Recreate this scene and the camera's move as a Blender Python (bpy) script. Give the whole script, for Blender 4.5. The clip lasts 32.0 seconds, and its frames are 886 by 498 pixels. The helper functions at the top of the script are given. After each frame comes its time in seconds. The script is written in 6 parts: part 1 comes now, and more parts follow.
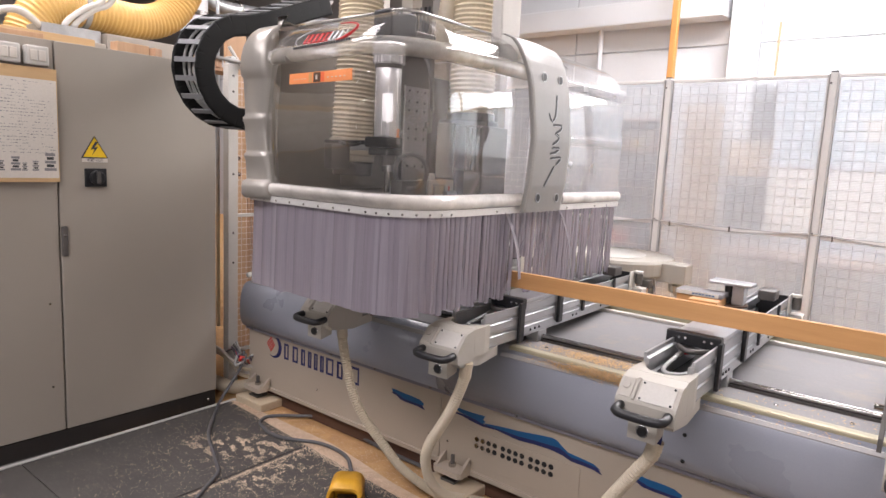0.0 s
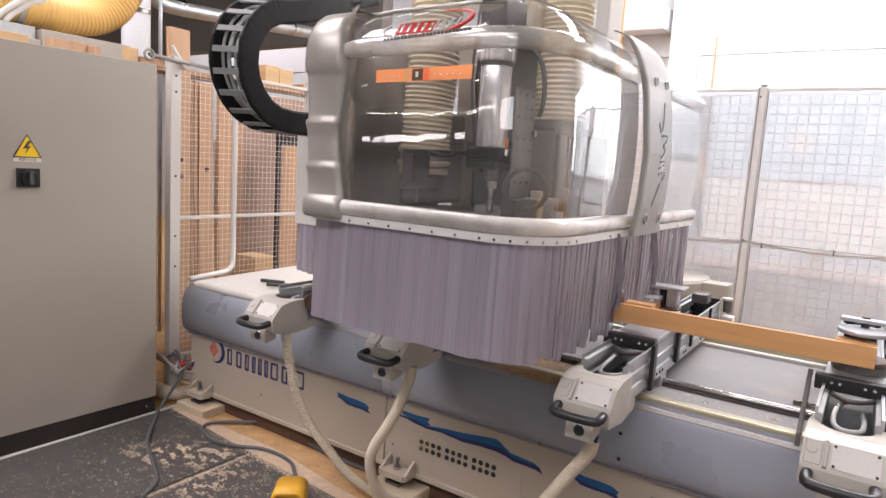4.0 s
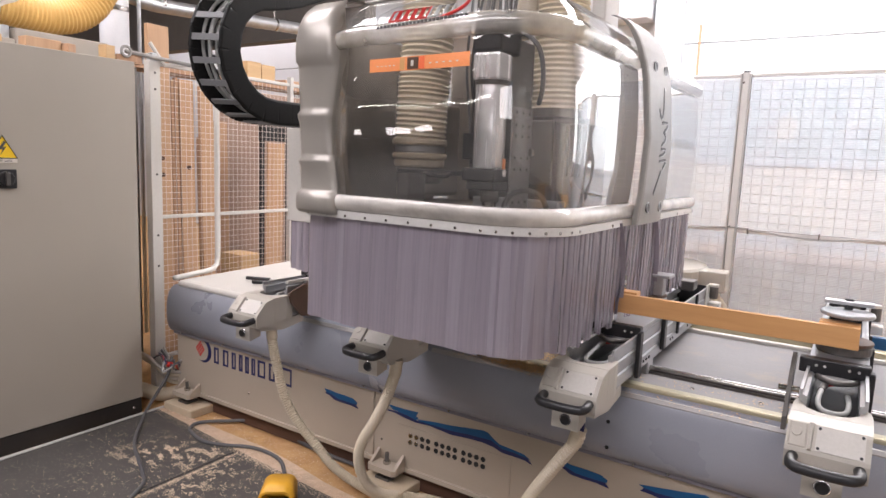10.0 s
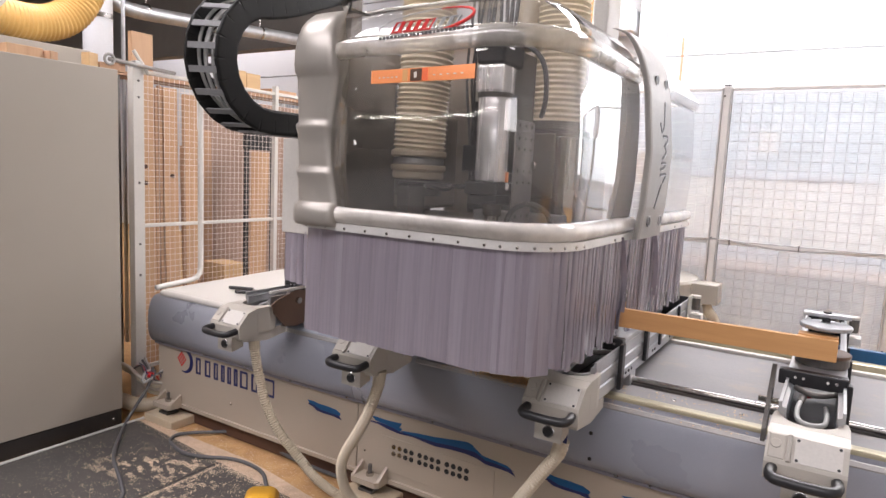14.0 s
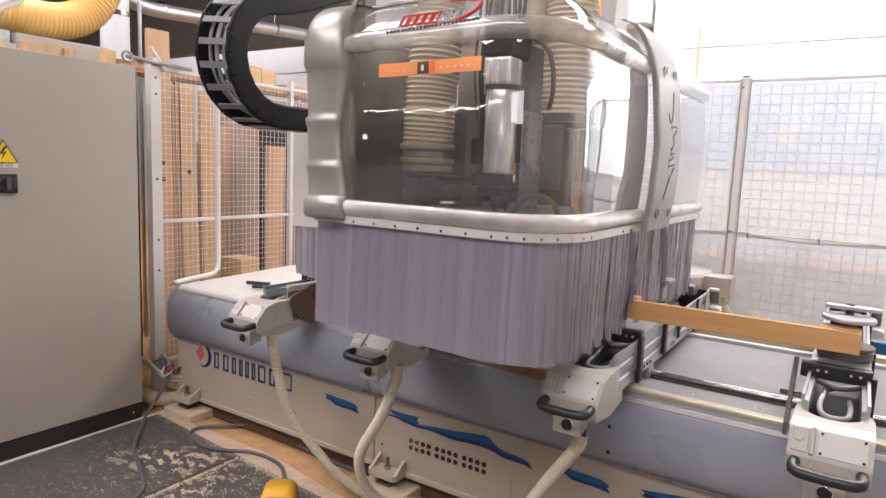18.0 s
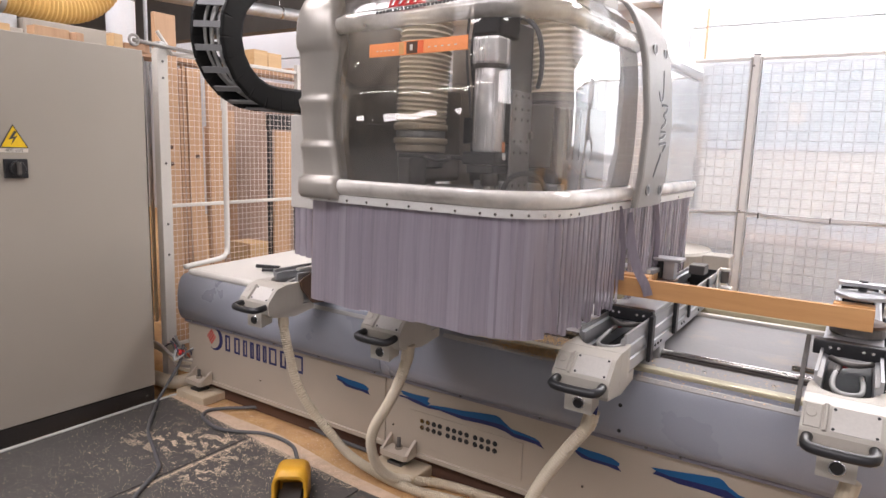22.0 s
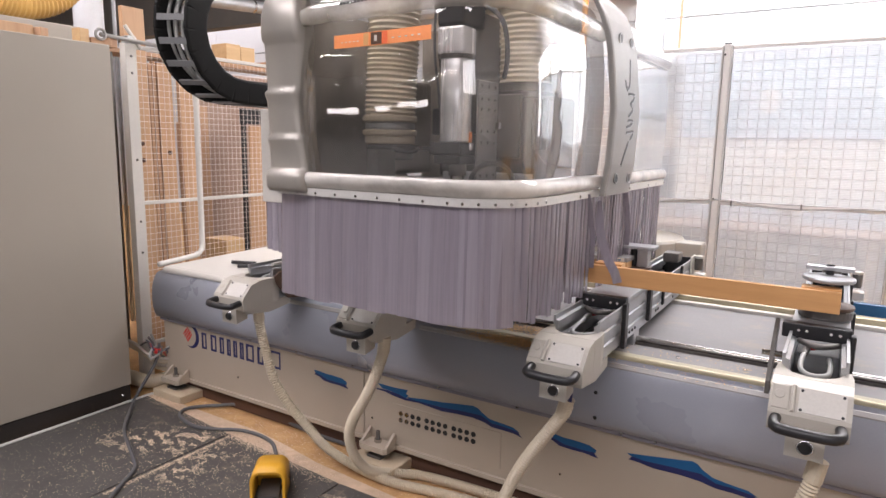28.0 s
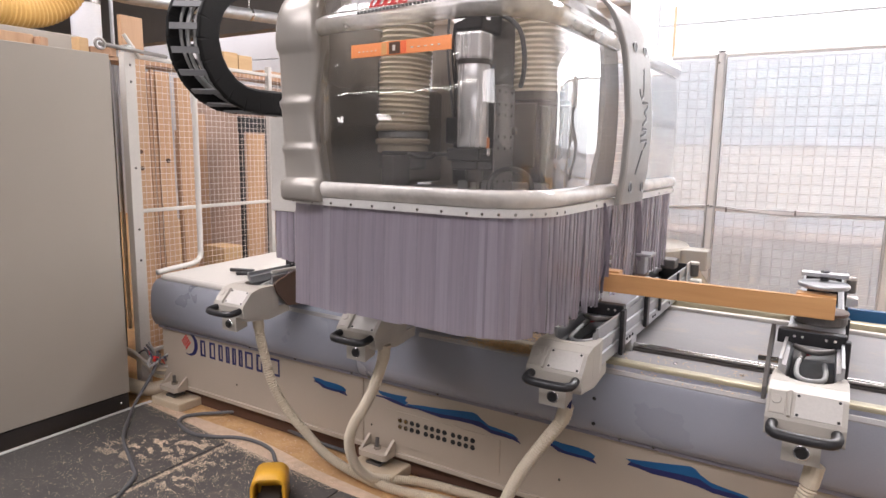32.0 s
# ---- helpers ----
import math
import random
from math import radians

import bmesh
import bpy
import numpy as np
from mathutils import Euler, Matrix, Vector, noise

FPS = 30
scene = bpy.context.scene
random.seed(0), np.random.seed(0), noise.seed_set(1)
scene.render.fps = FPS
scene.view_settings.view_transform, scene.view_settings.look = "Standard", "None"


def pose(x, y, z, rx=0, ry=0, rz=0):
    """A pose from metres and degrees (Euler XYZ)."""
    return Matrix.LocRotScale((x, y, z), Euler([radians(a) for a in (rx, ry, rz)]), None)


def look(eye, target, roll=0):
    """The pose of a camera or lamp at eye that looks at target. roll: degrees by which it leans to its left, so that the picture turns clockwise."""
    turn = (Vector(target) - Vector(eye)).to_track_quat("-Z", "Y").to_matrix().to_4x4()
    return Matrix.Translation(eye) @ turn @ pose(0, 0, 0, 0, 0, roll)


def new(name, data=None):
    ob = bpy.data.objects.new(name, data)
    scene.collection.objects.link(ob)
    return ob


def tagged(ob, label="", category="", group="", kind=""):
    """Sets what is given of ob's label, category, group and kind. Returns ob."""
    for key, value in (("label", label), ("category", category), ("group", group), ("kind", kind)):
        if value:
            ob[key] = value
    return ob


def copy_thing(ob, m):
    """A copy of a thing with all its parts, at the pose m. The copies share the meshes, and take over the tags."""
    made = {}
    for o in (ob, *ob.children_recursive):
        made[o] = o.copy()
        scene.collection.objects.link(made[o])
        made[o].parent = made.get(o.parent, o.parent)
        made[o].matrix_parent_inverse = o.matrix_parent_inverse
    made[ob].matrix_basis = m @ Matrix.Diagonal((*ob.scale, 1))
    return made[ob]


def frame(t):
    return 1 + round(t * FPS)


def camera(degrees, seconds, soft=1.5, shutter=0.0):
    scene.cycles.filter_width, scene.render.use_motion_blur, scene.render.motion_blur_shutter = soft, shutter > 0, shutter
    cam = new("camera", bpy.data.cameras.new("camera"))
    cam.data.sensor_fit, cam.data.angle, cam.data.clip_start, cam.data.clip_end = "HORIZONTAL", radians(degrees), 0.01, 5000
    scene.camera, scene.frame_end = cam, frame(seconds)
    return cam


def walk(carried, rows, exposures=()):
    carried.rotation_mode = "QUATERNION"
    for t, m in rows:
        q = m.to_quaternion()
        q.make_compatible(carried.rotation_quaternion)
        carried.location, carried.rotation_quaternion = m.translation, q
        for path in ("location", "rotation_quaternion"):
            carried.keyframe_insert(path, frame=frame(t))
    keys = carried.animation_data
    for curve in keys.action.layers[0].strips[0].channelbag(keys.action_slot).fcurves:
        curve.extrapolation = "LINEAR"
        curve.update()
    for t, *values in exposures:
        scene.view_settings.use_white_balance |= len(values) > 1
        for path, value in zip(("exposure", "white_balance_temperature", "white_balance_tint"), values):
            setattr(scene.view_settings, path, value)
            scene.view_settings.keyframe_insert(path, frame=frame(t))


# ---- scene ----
cam = camera(69.3, 32.0, soft=1.5)
PATH = [
    (0, (3.13, -2.43, 1.615), (1.903, -0.875, 1.336), 2.7),
    (0.5, (3.135, -2.427, 1.614), (1.914, -0.868, 1.332), 2.9),
    (1, (3.137, -2.431, 1.612), (1.922, -0.867, 1.335), 2.9),
    (1.5, (3.134, -2.43, 1.614), (1.925, -0.861, 1.337), 3.0),
    (2, (3.137, -2.432, 1.616), (1.932, -0.859, 1.341), 3.0),
    (2.5, (3.139, -2.439, 1.616), (1.947, -0.855, 1.348), 3.1),
    (3, (3.152, -2.438, 1.614), (2.002, -0.822, 1.354), 3.4),
    (3.5, (3.16, -2.441, 1.619), (2.034, -0.809, 1.359), 3.5),
    (5.5, (3.189, -2.431, 1.62), (2.141, -0.746, 1.374), 3.3),
    (6, (3.191, -2.424, 1.617), (2.14, -0.742, 1.36), 3.0),
    (6.5, (3.193, -2.421, 1.613), (2.133, -0.745, 1.351), 2.7),
    (7, (3.191, -2.416, 1.616), (2.128, -0.742, 1.358), 2.4),
    (7.5, (3.19, -2.409, 1.618), (2.12, -0.739, 1.359), 2.3),
    (8, (3.191, -2.403, 1.615), (2.116, -0.735, 1.358), 2.3),
    (8.5, (3.19, -2.406, 1.615), (2.111, -0.744, 1.346), 2.4),
    (9, (3.185, -2.404, 1.61), (2.106, -0.743, 1.334), 2.4),
    (9.5, (3.181, -2.409, 1.612), (2.103, -0.747, 1.335), 2.4),
    (10, (3.185, -2.406, 1.607), (2.104, -0.745, 1.335), 2.3),
    (10.5, (3.185, -2.401, 1.615), (2.107, -0.738, 1.345), 2.2),
    (11, (3.182, -2.407, 1.61), (2.106, -0.743, 1.344), 2.3),
    (11.5, (3.183, -2.419, 1.609), (2.107, -0.754, 1.344), 2.4),
    (12, (3.18, -2.429, 1.613), (2.107, -0.761, 1.351), 2.5),
    (12.5, (3.181, -2.426, 1.611), (2.111, -0.756, 1.351), 2.4),
    (13, (3.178, -2.426, 1.617), (2.106, -0.757, 1.361), 2.5),
    (13.5, (3.183, -2.417, 1.611), (2.118, -0.743, 1.362), 2.5),
    (14, (3.191, -2.404, 1.619), (2.145, -0.717, 1.375), 2.7),
    (14.5, (3.187, -2.398, 1.614), (2.131, -0.719, 1.36), 2.7),
    (16.5, (3.181, -2.39, 1.609), (2.096, -0.732, 1.341), 2.4),
    (17, (3.178, -2.403, 1.607), (2.092, -0.746, 1.336), 2.4),
    (17.5, (3.179, -2.408, 1.61), (2.096, -0.748, 1.346), 2.4),
    (18, (3.179, -2.41, 1.609), (2.099, -0.747, 1.35), 2.3),
    (18.5, (3.18, -2.412, 1.611), (2.103, -0.747, 1.347), 2.3),
    (19, (3.181, -2.412, 1.611), (2.103, -0.748, 1.345), 2.2),
    (19.5, (3.185, -2.413, 1.603), (2.105, -0.753, 1.322), 2.1),
    (20, (3.183, -2.408, 1.596), (2.09, -0.759, 1.306), 1.7),
    (20.5, (3.176, -2.412, 1.599), (2.082, -0.765, 1.296), 1.5),
    (21, (3.171, -2.412, 1.594), (2.079, -0.763, 1.292), 1.6),
    (21.5, (3.169, -2.414, 1.596), (2.076, -0.768, 1.286), 1.6),
    (22, (3.169, -2.419, 1.591), (2.077, -0.772, 1.285), 1.8),
    (22.5, (3.169, -2.424, 1.592), (2.077, -0.776, 1.287), 1.9),
    (23, (3.17, -2.423, 1.592), (2.083, -0.772, 1.287), 1.9),
    (23.5, (3.175, -2.416, 1.589), (2.091, -0.763, 1.287), 1.8),
    (24, (3.176, -2.413, 1.593), (2.097, -0.757, 1.29), 1.9),
    (24.5, (3.176, -2.417, 1.593), (2.099, -0.759, 1.289), 1.9),
    (25, (3.174, -2.419, 1.591), (2.095, -0.763, 1.285), 1.9),
    (25.5, (3.176, -2.425, 1.59), (2.101, -0.766, 1.282), 1.9),
    (27.5, (3.189, -2.409, 1.587), (2.138, -0.736, 1.275), 1.2),
    (28, (3.195, -2.4, 1.581), (2.151, -0.724, 1.258), 1.0),
    (28.5, (3.195, -2.392, 1.58), (2.151, -0.719, 1.245), 0.8),
    (29, (3.197, -2.387, 1.58), (2.15, -0.716, 1.243), 0.7),
    (29.5, (3.196, -2.386, 1.585), (2.154, -0.712, 1.255), 0.6),
    (30, (3.196, -2.39, 1.584), (2.155, -0.714, 1.259), 0.6),
    (30.5, (3.198, -2.397, 1.586), (2.159, -0.718, 1.266), 0.6),
    (31, (3.199, -2.409, 1.589), (2.164, -0.726, 1.273), 0.7),
    (31.5, (3.197, -2.42, 1.593), (2.165, -0.735, 1.283), 0.8),
    (32, (3.192, -2.427, 1.592), (2.159, -0.741, 1.287), 0.9),
]
walk(cam, [(t, look(eye, target, roll)) for t, eye, target, roll in PATH], exposures=((0, 0.13), (2, 0.13), (3.5, 0.11), (6, 0.07), (32, 0.08)))
# seconds and the head's place along the bed
HEAD = [(0, -0.834), (0.5, -0.744), (1, -0.646), (1.5, -0.548), (2, -0.443), (2.5, -0.348), (3, -0.242), (3.5, -0.144), (5.5, 0.008), (7, 0.004), (9, 0.002), (10, 0.002), (10.5, 0.004), (11, 0.012), (12, 0.035), (13, 0.056), (14, 0.074), (14.5, 0.080), (16.5, 0.065), (17, 0.056), (18, 0.036), (19, 0.016), (20, -0.005), (21, -0.027), (22, -0.044), (23, -0.065), (24, -0.086), (25, -0.100), (25.5, -0.099), (27.5, -0.069), (28, -0.059), (29, -0.042), (30, -0.020), (31, 0.003), (32, 0.011)]

# the added roof and window daylight, the lamps and the sky
scene.view_settings.exposure = 0.0
world = bpy.data.worlds.new("world")
scene.world = world
world.use_nodes = True
wn = world.node_tree.nodes
sky = wn.new("ShaderNodeTexSky")
sky.sky_type, sky.sun_disc = "NISHITA", False
sky.sun_elevation, sky.sun_rotation = radians(35), radians(270)
world.node_tree.links.new(sky.outputs[0], wn["Background"].inputs[0])
wn["Background"].inputs[1].default_value = 0.12


def area_lamp(name, m, sx, sy, power, colour=(1, 1, 1)):
    data = bpy.data.lights.new(name, "AREA")
    data.shape, data.size, data.size_y, data.energy, data.color = "RECTANGLE", sx, sy, power, colour
    ob = new(name, data)
    ob.matrix_world = m
    return ob


def sun_lamp(elev, azim, power):
    data = bpy.data.lights.new("sun", "SUN")
    data.energy, data.angle, data.color = power, radians(0.5), (1, 0.95, 0.88)
    ob = new("sun", data)
    ob.rotation_euler = (radians(90 - elev), 0, radians(azim))
    return ob


sun_lamp(35, -90, 3.0)
# area lamps added out of view, at window and roof openings
WARM = (1.0, 0.92, 0.955)
# unseen side window, added as light from the front right
area_lamp("window_light", look((8.9, -10.0, 3.0), (0.0, -0.8, 1.2)), 5.0, 1.8, 120, WARM)
# back window lamp, added so the hood's side mirrors white
area_lamp("window_light", look((6.25, 6.68, 2.45), (6.25, 0.0, 2.45)), 4.7, 2.3, 150, (1.0, 0.96, 0.97))
# roof lamps here and below are added to brighten the hall, not known openings
area_lamp("rooflight", look((1.5, -4.6, 5.45), (1.5, -4.2, 0.0)), 8.0, 2.0, 420, WARM)
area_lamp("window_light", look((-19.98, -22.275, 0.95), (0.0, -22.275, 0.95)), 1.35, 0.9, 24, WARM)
area_lamp("rooflight", look((3.8, 3.9, 5.45), (3.8, 4.4, 0.0)), 5.5, 1.6, 800, (1.0, 0.95, 0.97))
area_lamp("rooflight", look((-7.5, 5.5, 5.45), (-7.5, 5.9, 0.0)), 5.0, 1.1, 170, WARM)
area_lamp("rooflight", look((-1.5, -1.2, 5.45), (-1.5, -1.2, 0.0)), 3.0, 1.6, 200, WARM)

# ---- materials ----


def material(name):
    m = bpy.data.materials.new(name)
    m.use_nodes = True
    nt = m.node_tree
    return m, nt, nt.nodes["Principled BSDF"], nt.nodes["Material Output"]


def coords(nt, scale=(1, 1, 1), world_space=True):
    tc = nt.nodes.new("ShaderNodeTexCoord")
    mp = nt.nodes.new("ShaderNodeMapping")
    mp.inputs["Scale"].default_value = scale
    nt.links.new(tc.outputs["Object"], mp.inputs[0])
    return mp.outputs[0]


def noise_node(nt, vec, scale, detail=4, rough=0.55):
    n = nt.nodes.new("ShaderNodeTexNoise")
    n.inputs["Scale"].default_value, n.inputs["Detail"].default_value, n.inputs["Roughness"].default_value = scale, detail, rough
    nt.links.new(vec, n.inputs["Vector"])
    return n.outputs[0]


def ramp(nt, fac, stops):
    r = nt.nodes.new("ShaderNodeValToRGB")
    while len(r.color_ramp.elements) < len(stops):
        r.color_ramp.elements.new(0.5)
    for e, (p, c) in zip(r.color_ramp.elements, stops):
        e.position, e.color = p, (*c, 1)
    nt.links.new(fac, r.inputs[0])
    return r.outputs[0]


def mixc(nt, fac, a, b, mode="MIX"):
    n = nt.nodes.new("ShaderNodeMix")
    n.data_type, n.blend_type = "RGBA", mode
    for sock, v in ((n.inputs[0], fac), (n.inputs[6], a), (n.inputs[7], b)):
        if hasattr(v, "is_linked"):
            nt.links.new(v, sock)
        elif isinstance(v, (int, float)):
            sock.default_value = v
        else:
            sock.default_value = (*v, 1)
    return n.outputs[2]


def bump(nt, bsdf, height, strength, dist=0.002):
    b = nt.nodes.new("ShaderNodeBump")
    b.inputs["Strength"].default_value, b.inputs["Distance"].default_value = strength, dist
    nt.links.new(height, b.inputs["Height"])
    nt.links.new(b.outputs[0], bsdf.inputs["Normal"])


def shade(c, f):
    return tuple(min(1, v * f) for v in c)


def surface(name, col, rough=0.5, metal=0.0, spread=0.12, scale=6.0, fine=120.0, bumpy=0.15, dust=0.0, spec=0.5, stretch=(1, 1, 1)):
    """Paint, plastic or metal with slow blotches, fine grain and, where it lies in a shop, sawdust."""
    m, nt, b, _ = material(name)
    v = coords(nt, stretch)
    big, small = noise_node(nt, v, scale, 5), noise_node(nt, v, fine, 3)
    c = ramp(nt, big, [(0.3, shade(col, 1 - spread)), (0.7, shade(col, 1 + spread * 0.6))])
    c = mixc(nt, 0.12, c, ramp(nt, small, [(0.35, shade(col, 0.7)), (0.65, shade(col, 1.2))]))
    if dust:
        d = ramp(nt, noise_node(nt, v, scale * 2.3, 8, 0.7), [(0.62 - dust * 0.3, (0, 0, 0)), (0.8, (dust, dust, dust))])
        c = mixc(nt, d, c, (0.50, 0.36, 0.22))
    nt.links.new(c, b.inputs["Base Color"])
    r = ramp(nt, big, [(0.3, (rough * 0.85,) * 3), (0.7, (min(1, rough * 1.15),) * 3)])
    nt.links.new(r, b.inputs["Roughness"])
    b.inputs["Metallic"].default_value, b.inputs["Specular IOR Level"].default_value = metal, spec
    bump(nt, b, small, bumpy)
    return m


def wood(name, col, dark, scale=3.0, along="X", rough=0.5, vary=0.0):
    m, nt, b, _ = material(name)
    st = {"X": (0.6, 9, 9), "Y": (9, 0.6, 9), "Z": (9, 9, 0.6)}[along]
    v = coords(nt, st)
    n = noise_node(nt, v, scale, 6, 0.6)
    n2 = noise_node(nt, v, scale * 9, 3)
    c = ramp(nt, n, [(0.3, dark), (0.6, col), (0.8, shade(col, 1.1))])
    c = mixc(nt, 0.25, c, ramp(nt, n2, [(0.3, dark), (0.7, col)]))
    if vary:
        info = nt.nodes.new("ShaderNodeObjectInfo")
        c = mixc(nt, ramp(nt, info.outputs["Random"], [(0, (0, 0, 0)), (1, (vary,) * 3)]), c, shade(dark, 0.8))
    nt.links.new(c, b.inputs["Base Color"])
    b.inputs["Roughness"].default_value = rough
    bump(nt, b, n2, 0.12)
    return m


def clear(name, tint=(0.93, 0.94, 0.95), haze=0.0, haze_col=(0.8, 0.8, 0.8), rough=0.03, ior=1.45, streak=None, gloss=1.0, vary=0.35, bands=0.0, wobble=0.15, alt=None, front=0.5):
    """Thin clear plastic: see-through, a mirror film on top, some milky scatter."""
    m = bpy.data.materials.new(name)
    m.use_nodes = True
    nt = m.node_tree
    nt.nodes.remove(nt.nodes["Principled BSDF"])
    out = nt.nodes["Material Output"]
    tr, gl, tl = nt.nodes.new("ShaderNodeBsdfTransparent"), nt.nodes.new("ShaderNodeBsdfGlossy"), nt.nodes.new("ShaderNodeBsdfTranslucent")
    df = nt.nodes.new("ShaderNodeBsdfDiffuse")
    tr.inputs[0].default_value = (*tint, 1)
    gl.inputs["Roughness"].default_value = rough
    tl.inputs[0].default_value = df.inputs[0].default_value = (*haze_col, 1)
    if alt:
        info = nt.nodes.new("ShaderNodeObjectInfo")
        hue = mixc(nt, info.outputs["Random"], haze_col, alt)
        nt.links.new(hue, tl.inputs[0])
        nt.links.new(hue, df.inputs[0])
    milk, hz, top = (nt.nodes.new("ShaderNodeMixShader") for _ in range(3))
    milk.inputs[0].default_value = front
    nt.links.new(tl.outputs[0], milk.inputs[1])
    nt.links.new(df.outputs[0], milk.inputs[2])
    v = coords(nt, streak or (1, 1, 1))
    n = noise_node(nt, v, 5.0, 5, 0.6)
    h = ramp(nt, n, [(0.3, (haze * (1 - vary),) * 3), (0.7, (min(1, haze * (1 + vary)),) * 3)])
    if bands:
        wv = nt.nodes.new("ShaderNodeTexWave")
        wv.bands_direction = "Z"
        wv.inputs["Scale"].default_value = bands
        nt.links.new(coords(nt), wv.inputs["Vector"])
        h = mixc(nt, 0.3, h, wv.outputs[0], "MULTIPLY")
    nt.links.new(h, hz.inputs[0])
    nt.links.new(tr.outputs[0], hz.inputs[1])
    nt.links.new(milk.outputs[0], hz.inputs[2])
    fr = nt.nodes.new("ShaderNodeFresnel")
    fr.inputs[0].default_value = ior
    gain = nt.nodes.new("ShaderNodeMath")
    gain.operation, gain.use_clamp = "MULTIPLY", True
    gain.inputs[1].default_value = gloss
    nt.links.new(fr.outputs[0], gain.inputs[0])
    nt.links.new(gain.outputs[0], top.inputs[0])
    nt.links.new(hz.outputs[0], top.inputs[1])
    nt.links.new(gl.outputs[0], top.inputs[2])
    bp = nt.nodes.new("ShaderNodeBump")
    bp.inputs["Strength"].default_value, bp.inputs["Distance"].default_value = wobble, 0.01
    nt.links.new(noise_node(nt, v, 3.0, 2), bp.inputs["Height"])
    nt.links.new(bp.outputs[0], gl.inputs["Normal"])
    nt.links.new(top.outputs[0], out.inputs[0])
    return m


def glow(name, col, power):
    m, nt, b, _ = material(name)
    b.inputs["Emission Color"].default_value = (*col, 1)
    b.inputs["Emission Strength"].default_value = power
    return m


